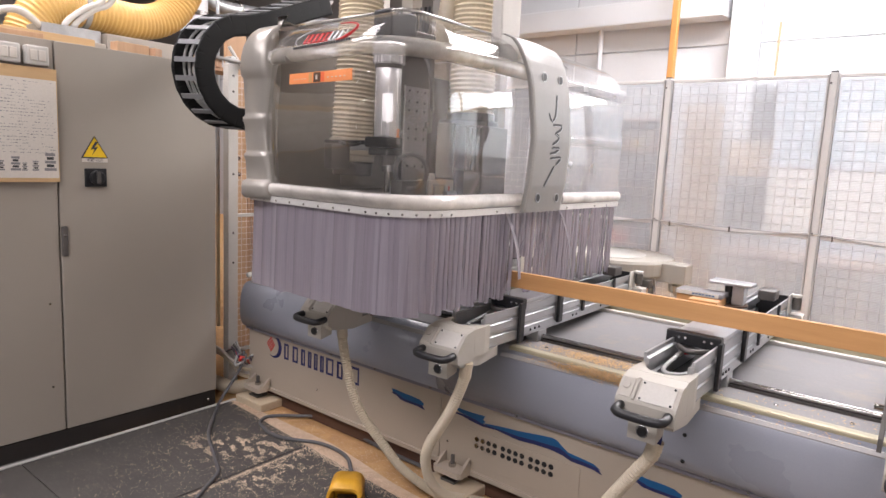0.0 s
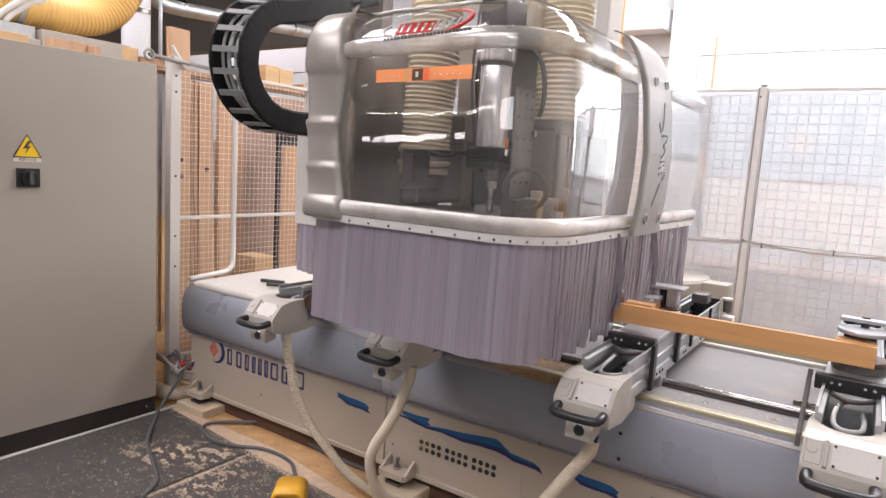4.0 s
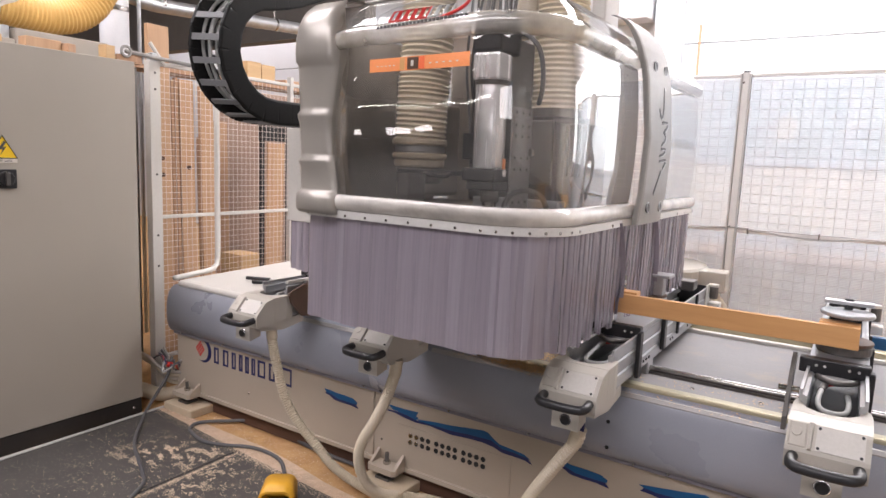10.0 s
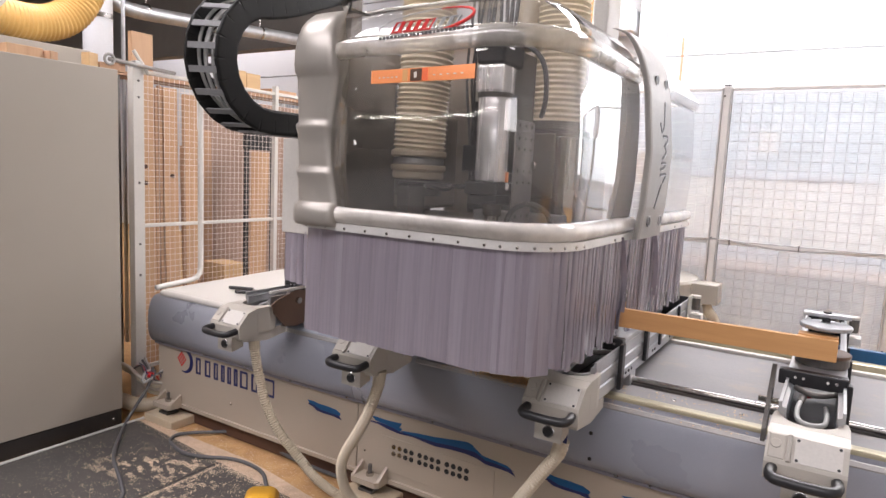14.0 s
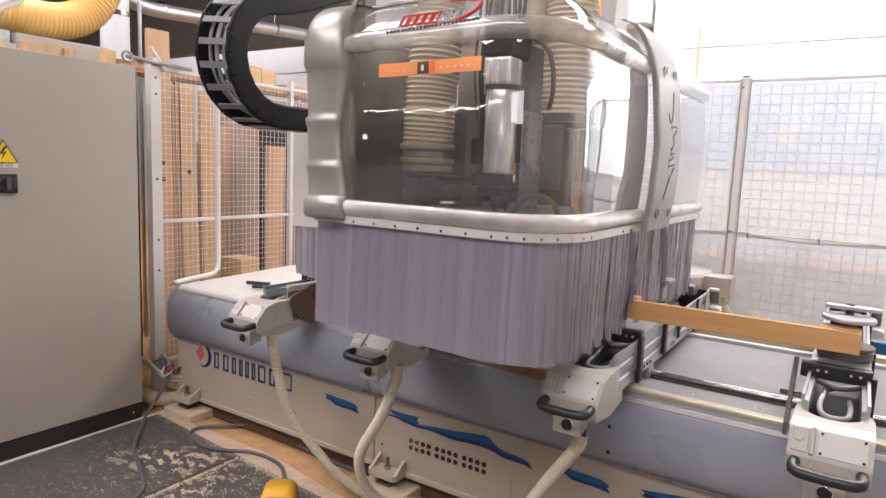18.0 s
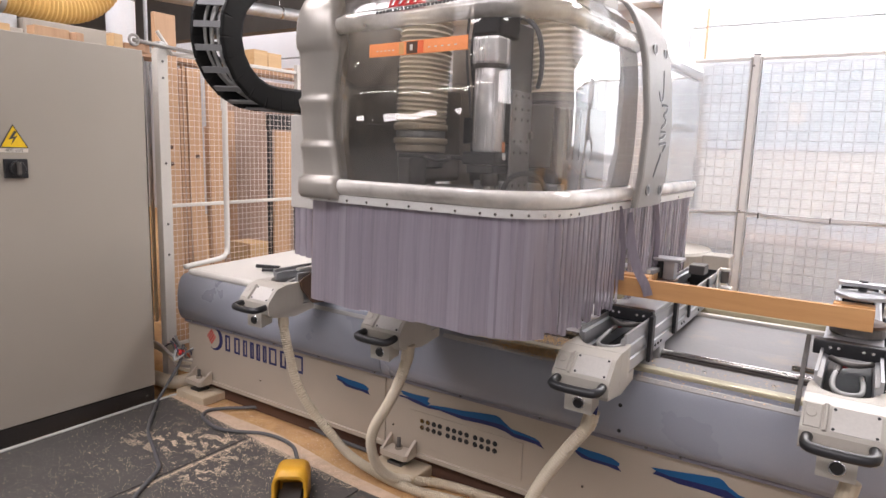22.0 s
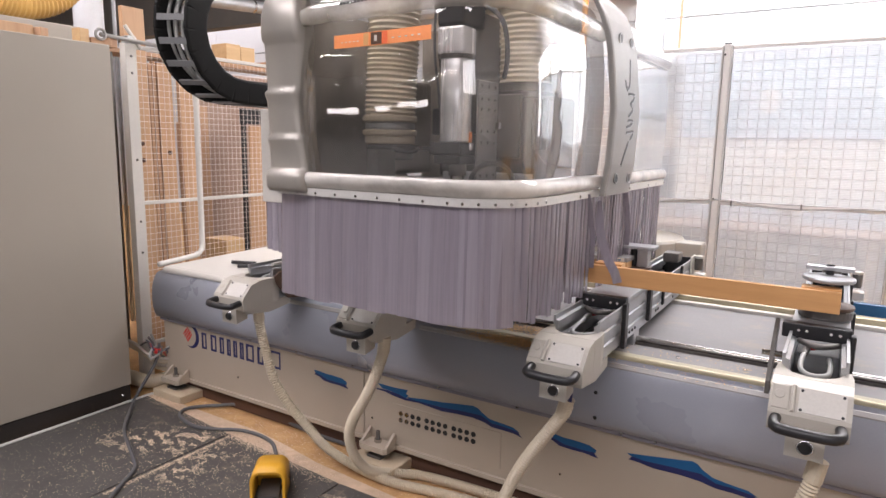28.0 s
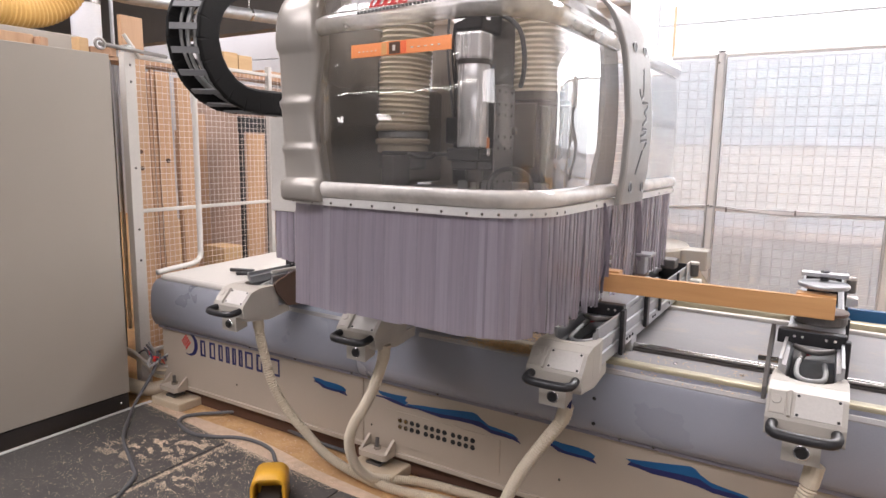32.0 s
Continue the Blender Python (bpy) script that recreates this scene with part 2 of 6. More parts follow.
M = dict(
    cabinet=surface("cabinet_paint", (0.345, 0.308, 0.262), 0.42, spread=0.05, scale=1.5, fine=400, bumpy=0.25),
    bundle=surface("pale_conduit", (0.50, 0.45, 0.40), 0.5, spread=0.1, dust=0.15),
    pale_alu=surface("pale_aluminium", (0.66, 0.645, 0.62), 0.4, metal=0.15, spread=0.08, dust=0.05),
    chip=surface("pale_chip", (0.72, 0.57, 0.42), 0.95, spread=0.25, scale=40, bumpy=1.0),
    # greyed copy of the wall paint: unseen walls then mirror darker in the hood
    wall_far=surface("unseen_wall_grey", (0.52, 0.50, 0.48), 0.8, spread=0.08, scale=0.8, bumpy=0.3),
    # hose colour raised to imitate daylight falling into the hood
    hose_lit=surface("daylit_dust_hose", (0.80, 0.71, 0.55), 0.35, spread=0.1, scale=12),
    cab_dark=surface("plinth_black", (0.022, 0.018, 0.016), 0.5, dust=0.06),
    cream=surface("cream_paint", (0.435, 0.373, 0.3), 0.45, spread=0.06, scale=2.5, fine=300, dust=0.12),
    grey=surface("bed_grey_paint", (0.32, 0.335, 0.385), 0.30, metal=0.0, spec=0.4, spread=0.05, scale=2.0, fine=350, bumpy=0.02, dust=0.0),
    lip=surface("dusty_lip", (0.38, 0.37, 0.36), 0.4, metal=0.2, scale=5, dust=0.35),
    flange=surface("flange_grey", (0.20, 0.19, 0.225), 0.45, spread=0.1, dust=0.15),
    edge=surface("profile_grey", (0.58, 0.57, 0.565), 0.45, metal=0.2, spread=0.08),
    red_orange=surface("red_orange", (0.80, 0.16, 0.06), 0.45, spread=0.05),
    plank_pale=wood("pale_board", (0.56, 0.355, 0.21), (0.42, 0.245, 0.135), 1.6, "Z", 0.6, vary=0.12),
    roll=clear("hood_bead", (0.90, 0.89, 0.87), 0.40, (0.88, 0.84, 0.78), 0.04, 1.5, gloss=1.8, front=0.7),
    tray=surface("tray_sheet", (0.255, 0.245, 0.25), 0.6, metal=0.0, scale=3, dust=0.3, spec=0.25),
    white=surface("white_paint", (0.58, 0.555, 0.515), 0.45, spread=0.06, scale=3, dust=0.1),
    cap=surface("console_plastic", (0.45, 0.42, 0.37), 0.42, spread=0.05, scale=5, fine=300, dust=0.05),
    alu=surface("aluminium", (0.46, 0.465, 0.48), 0.36, metal=0.75, spread=0.08, stretch=(6, 1, 6), dust=0.06),
    steel=surface("steel_rod", (0.48, 0.46, 0.44), 0.2, metal=1.0, spread=0.1),
    chrome=surface("chrome", (0.78, 0.78, 0.80), 0.12, metal=1.0, spread=0.05),
    silver=surface("silver_moulding", (0.37, 0.345, 0.31), 0.33, metal=0.35, spread=0.06, scale=3, fine=500),
    arch=surface("arch_paint", (0.30, 0.29, 0.275), 0.36, metal=0.3, spread=0.05, scale=3, fine=500),
    black=surface("black_plastic", (0.018, 0.018, 0.020), 0.4, spread=0.2, dust=0.04),
    dark=surface("dark_metal", (0.13, 0.12, 0.112), 0.4, metal=0.4, spread=0.3),
    brown=surface("brown_plate", (0.10, 0.055, 0.035), 0.45),
    rail=surface("rail_cream", (0.46, 0.415, 0.29), 0.32, metal=0.35, dust=0.15, stretch=(0.3, 4, 4)),
    yellow=surface("yellow_pedal", (0.72, 0.38, 0.03), 0.42, dust=0.2),
    hose=surface("beige_hose", (0.54, 0.465, 0.35), 0.45, spread=0.1, dust=0.1),
    duct_y=surface("yellow_duct", (0.72, 0.46, 0.15), 0.4, spread=0.08),
    cable=surface("grey_cable", (0.10, 0.10, 0.105), 0.5, dust=0.15),
    blue=surface("blue_paint", (0.012, 0.10, 0.25), 0.35, spread=0.1),
    blue2=surface("navy_paint", (0.022, 0.026, 0.11), 0.35, spread=0.1),
    red=surface("red_paint", (0.55, 0.02, 0.02), 0.4),
    orange=surface("orange_label", (0.85, 0.30, 0.11), 0.45, spread=0.05),
    paper=surface("paper", (0.66, 0.61, 0.545), 0.8, spread=0.04),
    ink=surface("ink", (0.05, 0.05, 0.05), 0.7),
    sign=surface("sign_yellow", (0.85, 0.55, 0.02), 0.4, spread=0.03),
    concrete=surface("concrete_block", (0.52, 0.43, 0.31), 0.9, dust=0.5, bumpy=0.5),
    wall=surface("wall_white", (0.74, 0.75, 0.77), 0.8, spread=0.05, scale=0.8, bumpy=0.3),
    ceil=surface("ceiling_grey", (0.16, 0.15, 0.14), 0.85, spread=0.15),
    galv=surface("galvanised", (0.48, 0.49, 0.50), 0.38, metal=0.7, spread=0.2, scale=9),
    beech=wood("beech", (0.66, 0.36, 0.15), (0.56, 0.29, 0.11), 2.2, "X", 0.42),
    plank=wood("plank", (0.56, 0.345, 0.21), (0.36, 0.20, 0.115), 2.0, "Z", 0.6, vary=0.45),
    pine=wood("pine", (0.62, 0.42, 0.22), (0.48, 0.30, 0.14), 2.0, "Y", 0.6, vary=0.3),
    glulam=wood("orange_timber", (0.62, 0.30, 0.09), (0.50, 0.22, 0.06), 1.5, "Z", 0.5),
    sawdust=surface("sawdust", (0.66, 0.45, 0.24), 0.95, spread=0.25, scale=40, bumpy=1.0),
    # the haze tone partly stands in for hall light mirrored in the hood
    clear=clear("clear_hood", (0.97, 0.965, 0.96), 0.06, (0.80, 0.77, 0.74), 0.02, 1.5, gloss=3.4, wobble=0.3),
    rim=clear("frosted_rim", (0.90, 0.88, 0.84), 0.86, (0.96, 0.92, 0.86), 0.06, 1.5, gloss=1.5, front=0.85),
    strip=clear("curtain_strip", (0.62, 0.57, 0.60), 0.91, (0.455, 0.415, 0.475), 0.16, 1.45, streak=(14, 14, 0.5), gloss=1.5, vary=0.10, alt=(0.375, 0.335, 0.385), front=0.6),
    poly=clear("twinwall_sheet", (0.90, 0.92, 0.94), 0.48, (0.88, 0.91, 0.95), 0.25, 1.4, gloss=1.0, vary=0.12, bands=30.0, wobble=0.03),
    # wire colour lightened and warmed to imitate the light around the left fence
    wire=surface("wire_lit_warm", (0.78, 0.69, 0.62), 0.5, spread=0.05),
    post=surface("post_grey_paint", (0.84, 0.82, 0.80), 0.45, spread=0.06, scale=3),
    chain=surface("chain_black", (0.008, 0.008, 0.008), 0.55, spread=0.2, spec=0.25),
    wire_back=surface("mesh_grey", (0.50, 0.50, 0.51), 0.45, spread=0.05),
    # paint of frames and drawer, and shade colour under the bench
    bluegrey=surface("bluegrey_paint_and_shade", (0.55, 0.58, 0.63), 0.5, spread=0.06),
    spindle=surface("ground_steel", (0.94, 0.94, 0.95), 0.26, metal=0.45, spread=0.08, stretch=(8, 8, 0.5)),
    glazing=clear("glazing", (0.78, 0.84, 0.86), 0.25, (0.75, 0.80, 0.84), 0.02, 1.5),
    bargrey=surface("bar_grey", (0.20, 0.20, 0.205), 0.4, spread=0.08),
    airline=surface("grey_plastic_line", (0.36, 0.36, 0.35), 0.4, spread=0.05),
    beam=wood("dark_timber", (0.11, 0.055, 0.035), (0.06, 0.03, 0.02), 2.0, "X", 0.7),
    inner=surface("inner_grey", (0.27, 0.235, 0.20), 0.45, metal=0.2, spread=0.25, scale=4, dust=0.2),
    pencil=surface("pencil_grey", (0.26, 0.25, 0.25), 0.8, spread=0.2),
    boards=wood("pinkish_boards", (0.36, 0.245, 0.19), (0.28, 0.185, 0.14), 1.2, "Z", 0.6),
    cream_wall=surface("cream_panel", (0.76, 0.71, 0.64), 0.6, spread=0.05),
    dusty=surface("dusty_border", (0.60, 0.45, 0.33), 0.95, spread=0.2, scale=12, bumpy=0.8, dust=0.6),
    lamp=glow("lamp_tube", (1.0, 0.97, 0.9), 22.0),
)
# hood top and rear whitened further, imitating their reflections
M["clear_top"] = clear("clear_hood_top", (0.94, 0.93, 0.92), 0.13, (0.82, 0.79, 0.76), 0.04, 1.5, gloss=1.1)
M["clear_rear"] = clear("clear_rear", (0.90, 0.90, 0.92), 0.28, (0.87, 0.87, 0.89), 0.05, 1.5, gloss=2.4, wobble=0.4)

# ---- mesh helpers ----


def part(name, bm, mat, parent=None, label="", smooth=False):
    me = bpy.data.meshes.new(name)
    bmesh.ops.recalc_face_normals(bm, faces=bm.faces)
    if smooth:
        for f in bm.faces:
            f.smooth = True
    bm.to_mesh(me)
    bm.free()
    me.materials.append(mat)
    ob = new(name, me)
    if parent:
        ob.parent = parent
    if label:
        ob["label"] = label
    return ob


def thing(name, label, category, at=(0, 0, 0), group="", kind=""):
    ob = new(name)
    ob.location = at
    ob.empty_display_size = 0.1
    return tagged(ob, label, category, group, kind)


def box(x0, x1, y0, y1, z0, z1, bev=0.0, bm=None, seg=2, m=None):
    bm = bm or bmesh.new()
    r = bmesh.ops.create_cube(bm, size=1)
    vs = r["verts"]
    for v in vs:
        v.co = Vector(((x0 + x1) / 2 + v.co.x * (x1 - x0), (y0 + y1) / 2 + v.co.y * (y1 - y0), (z0 + z1) / 2 + v.co.z * (z1 - z0)))
    if bev:
        es = list({e for v in vs for e in v.link_edges})
        r = bmesh.ops.bevel(bm, geom=es, offset=bev, segments=seg, affect="EDGES", profile=0.5)
        vs = r["verts"]
    if m:
        bmesh.ops.transform(bm, matrix=m, verts=list({v for f in bm.faces for v in f.verts} if bev else vs))
    return bm


def ring(bm, c, u, v, r, n):
    return [bm.verts.new(Vector(c) + r * (math.cos(2 * math.pi * i / n) * u + math.sin(2 * math.pi * i / n) * v)) for i in range(n)]


def smooth_path(pts, step=0.03, closed=False):
    """Catmull-Rom through the points, at even steps."""
    P = [Vector(p) for p in pts]
    P = [2 * P[0] - P[1], *P, 2 * P[-1] - P[-2]]
    out = []
    for a, b, c, d in zip(P, P[1:], P[2:], P[3:]):
        n = max(2, int((c - b).length / step))
        for i in range(n):
            t = i / n
            out.append(0.5 * ((2 * b) + (c - a) * t + (2 * a - 5 * b + 4 * c - d) * t * t + (3 * b - a - 3 * c + d) * t**3))
    return out + [P[-2]]


def tube(pts, r, n=10, bm=None, cap=True, ribs=0.0):
    """A tube along points; r may be a function of the ring's number. ribs: depth of corrugation."""
    bm = bm or bmesh.new()
    P = [Vector(p) for p in pts]
    prev, u = None, None
    for i, p in enumerate(P):
        d = (P[min(i + 1, len(P) - 1)] - P[max(i - 1, 0)]).normalized()
        if u is None:
            u = d.orthogonal().normalized()
        u = (u - d * u.dot(d)).normalized()
        v = d.cross(u)
        rad = (r(i) if callable(r) else r) + (ribs if i % 2 else -ribs)
        cur = ring(bm, p, u, v, rad, n)
        if prev:
            for k in range(n):
                bm.faces.new((prev[k], prev[(k + 1) % n], cur[(k + 1) % n], cur[k]))
        elif cap:
            bm.faces.new(cur)
        prev = cur
    if cap:
        bm.faces.new(prev)
    return bm


def cyl(a, b, r, n=16, bm=None, r2=None):
    a, b = Vector(a), Vector(b)
    return tube([a, b], (lambda i: r if i == 0 else (r2 or r)), n, bm)


def rounded_cyl(a, b, r, bev, n=24, bm=None):
    a, b = Vector(a), Vector(b)
    d = (b - a).normalized()
    pts = [a, a + d * 1e-4, a + d * bev, b - d * bev, b - d * 1e-4, b]
    rr = [r - bev, r - bev * 0.6, r, r, r - bev * 0.6, r - bev]
    return tube(pts, lambda i: rr[i], n, bm)


def prism(profile, lo, hi, axis="x", bm=None, rounded=False):
    """A profile of (a, b) pairs run along an axis: x: (y, z), y: (x, z), z: (x, y)."""
    bm = bm or bmesh.new()
    place = {"x": lambda s, a, b: (s, a, b), "y": lambda s, a, b: (a, s, b), "z": lambda s, a, b: (a, b, s)}[axis]
    A = [bm.verts.new(place(lo, a, b)) for a, b in profile]
    B = [bm.verts.new(place(hi, a, b)) for a, b in profile]
    n = len(profile)
    bm.faces.new(A)
    bm.faces.new(B)
    for i in range(n):
        bm.faces.new((A[i], A[(i + 1) % n], B[(i + 1) % n], B[i])).smooth = rounded
    return bm


def sheet(rows, thick=0.0, bm=None):
    """A skin over rows of points, given thickness inwards by moving along the normals."""
    bm = bm or bmesh.new()
    V = [[bm.verts.new(p) for p in row] for row in rows]
    fs = []
    for r0, r1 in zip(V, V[1:]):
        for i in range(len(r0) - 1):
            fs.append(bm.faces.new((r0[i], r0[i + 1], r1[i + 1], r1[i])))
    if thick:
        bmesh.ops.recalc_face_normals(bm, faces=fs)
        bmesh.ops.solidify(bm, geom=fs, thickness=thick)
    return bm


def arc(cx, cy, r, a0, a1, n):
    return [(cx + r * math.cos(radians(a0 + (a1 - a0) * i / n)), cy + r * math.sin(radians(a0 + (a1 - a0) * i / n))) for i in range(n + 1)]


def screws(points, normal, r, mat, parent, name="screw", label=""):
    n = Vector(normal).normalized()
    for p in points:
        p = Vector(p)
        part(name, rounded_cyl(p - n * 0.002, p + n * r * 0.6, r, r * 0.3, 10), mat, parent, label)

# ---- the hall ----


def floor_material():
    m, nt, b, _ = material("floor_concrete")
    v = coords(nt)
    big, mid, fine = noise_node(nt, v, 1.3, 6, 0.65), noise_node(nt, v, 9, 8, 0.7), noise_node(nt, v, 160, 3)
    c = ramp(nt, mid, [(0.3, (0.30, 0.14, 0.045)), (0.5, (0.50, 0.265, 0.085)), (0.72, (0.72, 0.44, 0.18))])
    c = mixc(nt, ramp(nt, big, [(0.4, (0, 0, 0)), (0.6, (0.5, 0.5, 0.5))]), c, (0.42, 0.23, 0.09))
    c = mixc(nt, 0.3, c, ramp(nt, fine, [(0.3, (0.28, 0.18, 0.10)), (0.7, (0.72, 0.54, 0.33))]))
    sep = nt.nodes.new("ShaderNodeSeparateXYZ")
    nt.links.new(v, sep.inputs[0])
    spill = nt.nodes.new("ShaderNodeMath")
    spill.operation = "MULTIPLY_ADD"
    spill.inputs[1].default_value, spill.inputs[2].default_value = 0.5, 0.9
    nt.links.new(sep.outputs[1], spill.inputs[0])
    bare = ramp(nt, noise_node(nt, v, 2.2, 6, 0.6), [(0.3, (0.17, 0.165, 0.16)), (0.7, (0.25, 0.24, 0.225))])
    c = mixc(nt, ramp(nt, spill.outputs[0], [(0.35, (0, 0, 0)), (0.6, (1, 1, 1))]), bare, c)
    nt.links.new(c, b.inputs["Base Color"])
    b.inputs["Roughness"].default_value = 0.9
    bump(nt, b, fine, 0.6, 0.004)
    return m


def mat_material():
    m, nt, b, _ = material("rubber_mat")
    v = coords(nt)
    vo = nt.nodes.new("ShaderNodeTexVoronoi")
    vo.inputs["Scale"].default_value = 38
    vo.inputs["Randomness"].default_value = 0.08
    nt.links.new(v, vo.inputs["Vector"])
    specks = noise_node(nt, v, 230, 2, 0.5)
    zone = noise_node(nt, v, 1.9, 3, 0.5)
    pile = noise_node(nt, coords(nt, (1.0, 1.5, 1.0)), 7, 10, 0.72)
    c = ramp(nt, vo.outputs["Distance"], [(0.24, (0.026, 0.025, 0.025)), (0.34, (0.060, 0.056, 0.053))])
    c = mixc(nt, ramp(nt, noise_node(nt, v, 3.0, 8, 0.7), [(0.35, (0, 0, 0)), (0.7, (0.35, 0.35, 0.35))]), c, (0.13, 0.115, 0.10))
    c = mixc(nt, ramp(nt, specks, [(0.685, (0, 0, 0)), (0.72, (0.9, 0.9, 0.9))]), c, (0.70, 0.62, 0.53))
    gate = mixc(nt, 1.0, ramp(nt, pile, [(0.54, (0, 0, 0)), (0.72, (0.30, 0.30, 0.30))]), ramp(nt, zone, [(0.45, (0, 0, 0)), (0.60, (1, 1, 1))]), "MULTIPLY")
    gate = mixc(nt, 1.0, gate, ramp(nt, noise_node(nt, v, 120, 3, 0.6), [(0.36, (0.15, 0.15, 0.15)), (0.55, (1, 1, 1))]), "MULTIPLY")
    c = mixc(nt, gate, c, (0.66, 0.47, 0.33))
    nt.links.new(c, b.inputs["Base Color"])
    b.inputs["Roughness"].default_value = 0.75
    bump(nt, b, vo.outputs["Distance"], 0.6, 0.003)
    return m


M["floor"], M["mat"] = floor_material(), mat_material()
bm = bmesh.new()
bmesh.ops.create_grid(bm, x_segments=20, y_segments=20, size=1)
for v in bm.verts:
    v.co = Vector((-5.5 + v.co.x * 14.7, -9.6 + v.co.y * 16.4, 0))
tagged(part("floor", bm, M["floor"]), "concrete workshop floor covered in tan sawdust", "floor", kind="structure")


def slab(name, bm, mat, label, category):
    return tagged(part(name, bm, mat), label, category, kind="structure")


# back wall of precast panels, with recessed joints
bm = box(-14.0, 3.85, 6.62, 6.8, 0, 5.6)
# gap left for the added window, out of view
box(3.85, 8.65, 6.62, 6.8, 0, 1.25, bm=bm)
box(3.85, 8.65, 6.62, 6.8, 3.65, 5.6, bm=bm)
box(8.65, 9.0, 6.62, 6.8, 0, 5.6, bm=bm)
slab("wall_north", bm, M["wall"], "white precast concrete back wall with horizontal joints", "wall")
wall_n = bpy.data.objects["wall_north"]
for i, (x0, x1) in enumerate(((-14.0, -11.2), (-11.19, -7.9), (-7.89, -4.6), (-4.59, -1.62), (-1.6, 0.62), (0.98, 3.8))):
    for z0, z1 in ((0.0, 1.05), (1.07, 2.15), (2.17, 3.24), (3.26, 4.4), (4.42, 5.5)):
        part("panel", box(x0, x1, 6.58, 6.618, z0, z1, 0.006, seg=1), M["wall"], wall_n)
# unseen glazing bars added to break up reflections; the wall behind them is closed
we = thing("window_east", "white glazing bars added before the closed side wall", "window", kind="structure")
for k in range(6):
    y = -6.75 + k * 1.02
    part("window_frame", box(8.76, 8.84, y, y + 0.06, 2.1, 3.9, 0.006), M["wall"], we)
for z in (2.1, 2.95, 3.84):
    part("window_frame", box(8.765, 8.835, -6.75, -1.6, z, z + 0.06, 0.006), M["wall"], we)
# unseen window, added to give the hood a white reflection
wf = thing("window_north", "wide white-framed window added out of view in the back wall", "window", kind="structure")
for x in (3.85, 5.42, 6.99, 8.57):
    part("window_frame", box(x, x + 0.08, 6.56, 6.64, 1.25, 3.65, 0.006), M["wall"], wf)
for z in (1.25, 3.57):
    part("window_frame", box(3.93, 8.57, 6.565, 6.635, z, z + 0.08, 0.006), M["wall"], wf)
slab("column_north", box(0.66, 0.96, 6.3, 6.6, 0, 5.5, 0.02), M["wall"], "white square concrete column at the back wall", "column")
slab("wall_west", box(-14.2, -14.0, 0.6, 6.62, 0, 5.6), M["wall"], "plain white painted workshop wall", "wall")
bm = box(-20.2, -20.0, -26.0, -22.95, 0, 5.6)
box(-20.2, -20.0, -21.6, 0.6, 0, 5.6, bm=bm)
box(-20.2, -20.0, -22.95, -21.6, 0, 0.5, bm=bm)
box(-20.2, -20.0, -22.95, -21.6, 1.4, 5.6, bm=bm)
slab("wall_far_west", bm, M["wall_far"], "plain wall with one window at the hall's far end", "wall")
slab("wall_return", box(-20.0, -14.0, 0.6, 0.8, 0, 5.6), M["wall_far"], "plain unseen partition wall, greyed to dim reflections", "wall")
slab("wall_east", box(9.0, 9.2, -26.0, 6.8, 0, 2.1), M["wall_far"], "unseen wall under an added window, greyed to dim reflections", "wall")
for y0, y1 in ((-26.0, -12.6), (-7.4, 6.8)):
    slab("wall_east_pier", box(9.0, 9.2, y0, y1, 2.1, 3.9), M["wall_far"], "unseen wall beside an added window, greyed to dim reflections", "wall")
slab("wall_east_lintel", box(9.0, 9.2, -26.0, 6.8, 3.9, 5.6), M["wall_far"], "unseen wall over an added window, greyed to dim reflections", "wall")
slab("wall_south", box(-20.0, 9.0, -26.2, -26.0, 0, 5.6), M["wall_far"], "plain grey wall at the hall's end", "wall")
bm = box(-20.0, 9.0, -26.0, -5.7, 5.5, 5.6)
box(-20.0, 9.0, -3.5, -2.1, 5.5, 5.6, bm=bm)
for x0, x1 in ((-20.0, -2.7), (5.7, 9.0)):
    box(x0, x1, -5.7, -3.5, 5.5, 5.6, bm=bm)
box(-20.0, -14.0, -2.1, 0.6, 5.5, 5.6, bm=bm)
box(-14.0, 9.0, -0.3, 3.0, 5.5, 5.6, bm=bm)
box(-14.0, 9.0, 4.8, 4.9, 5.5, 5.6, bm=bm)
box(-14.0, 9.0, 6.1, 6.6, 5.5, 5.6, bm=bm)
for x0, x1 in ((-14.0, -10.0), (-5.0, 9.0)):
    box(x0, x1, 4.9, 6.1, 5.5, 5.6, bm=bm)
box(-14.0, -2.2, 3.9, 4.1, 3.15, 5.5, bm=bm)
for x0, x1 in ((-14.0, -3.1), (0.1, 9.0)):
    box(x0, x1, -2.1, -0.3, 5.5, 5.6, bm=bm)
for x0, x1 in ((-14.0, 1.0), (6.6, 9.0)):
    box(x0, x1, 3.0, 4.8, 5.5, 5.6, bm=bm)
for k in range(57):
    box(-13.9 + k * 0.4, -13.86 + k * 0.4, -0.2, 2.9, 5.40, 5.5, bm=bm)
tagged(part("ceiling", bm, M["ceil"]), "dark grey ribbed workshop ceiling with added roof openings", "ceiling", kind="structure")

# rubber mat tiles before the machine
mat_root = thing("floor_mat", "black studded rubber mat strewn with sawdust and chips", "mat", kind="structure")


def mat_edge(x):
    return -0.165 - 0.085 * (min(x, 1.2) + 0.33)


for i in range(4):
    for j in range(2):
        x0, x1 = -0.33 + i * 0.835, -0.33 + (i + 1) * 0.835 - 0.009
        top = (mat_edge(x0), mat_edge(x1)) if j == 0 else (-1.35, -1.35)
        y0 = (-1.344, -2.80)[j]
        part("mat_tile", prism([(x0, y0), (x1, y0), (x1, top[1]), (x0, top[0])], 0.001, 0.013, "z"), M["mat"], mat_root)
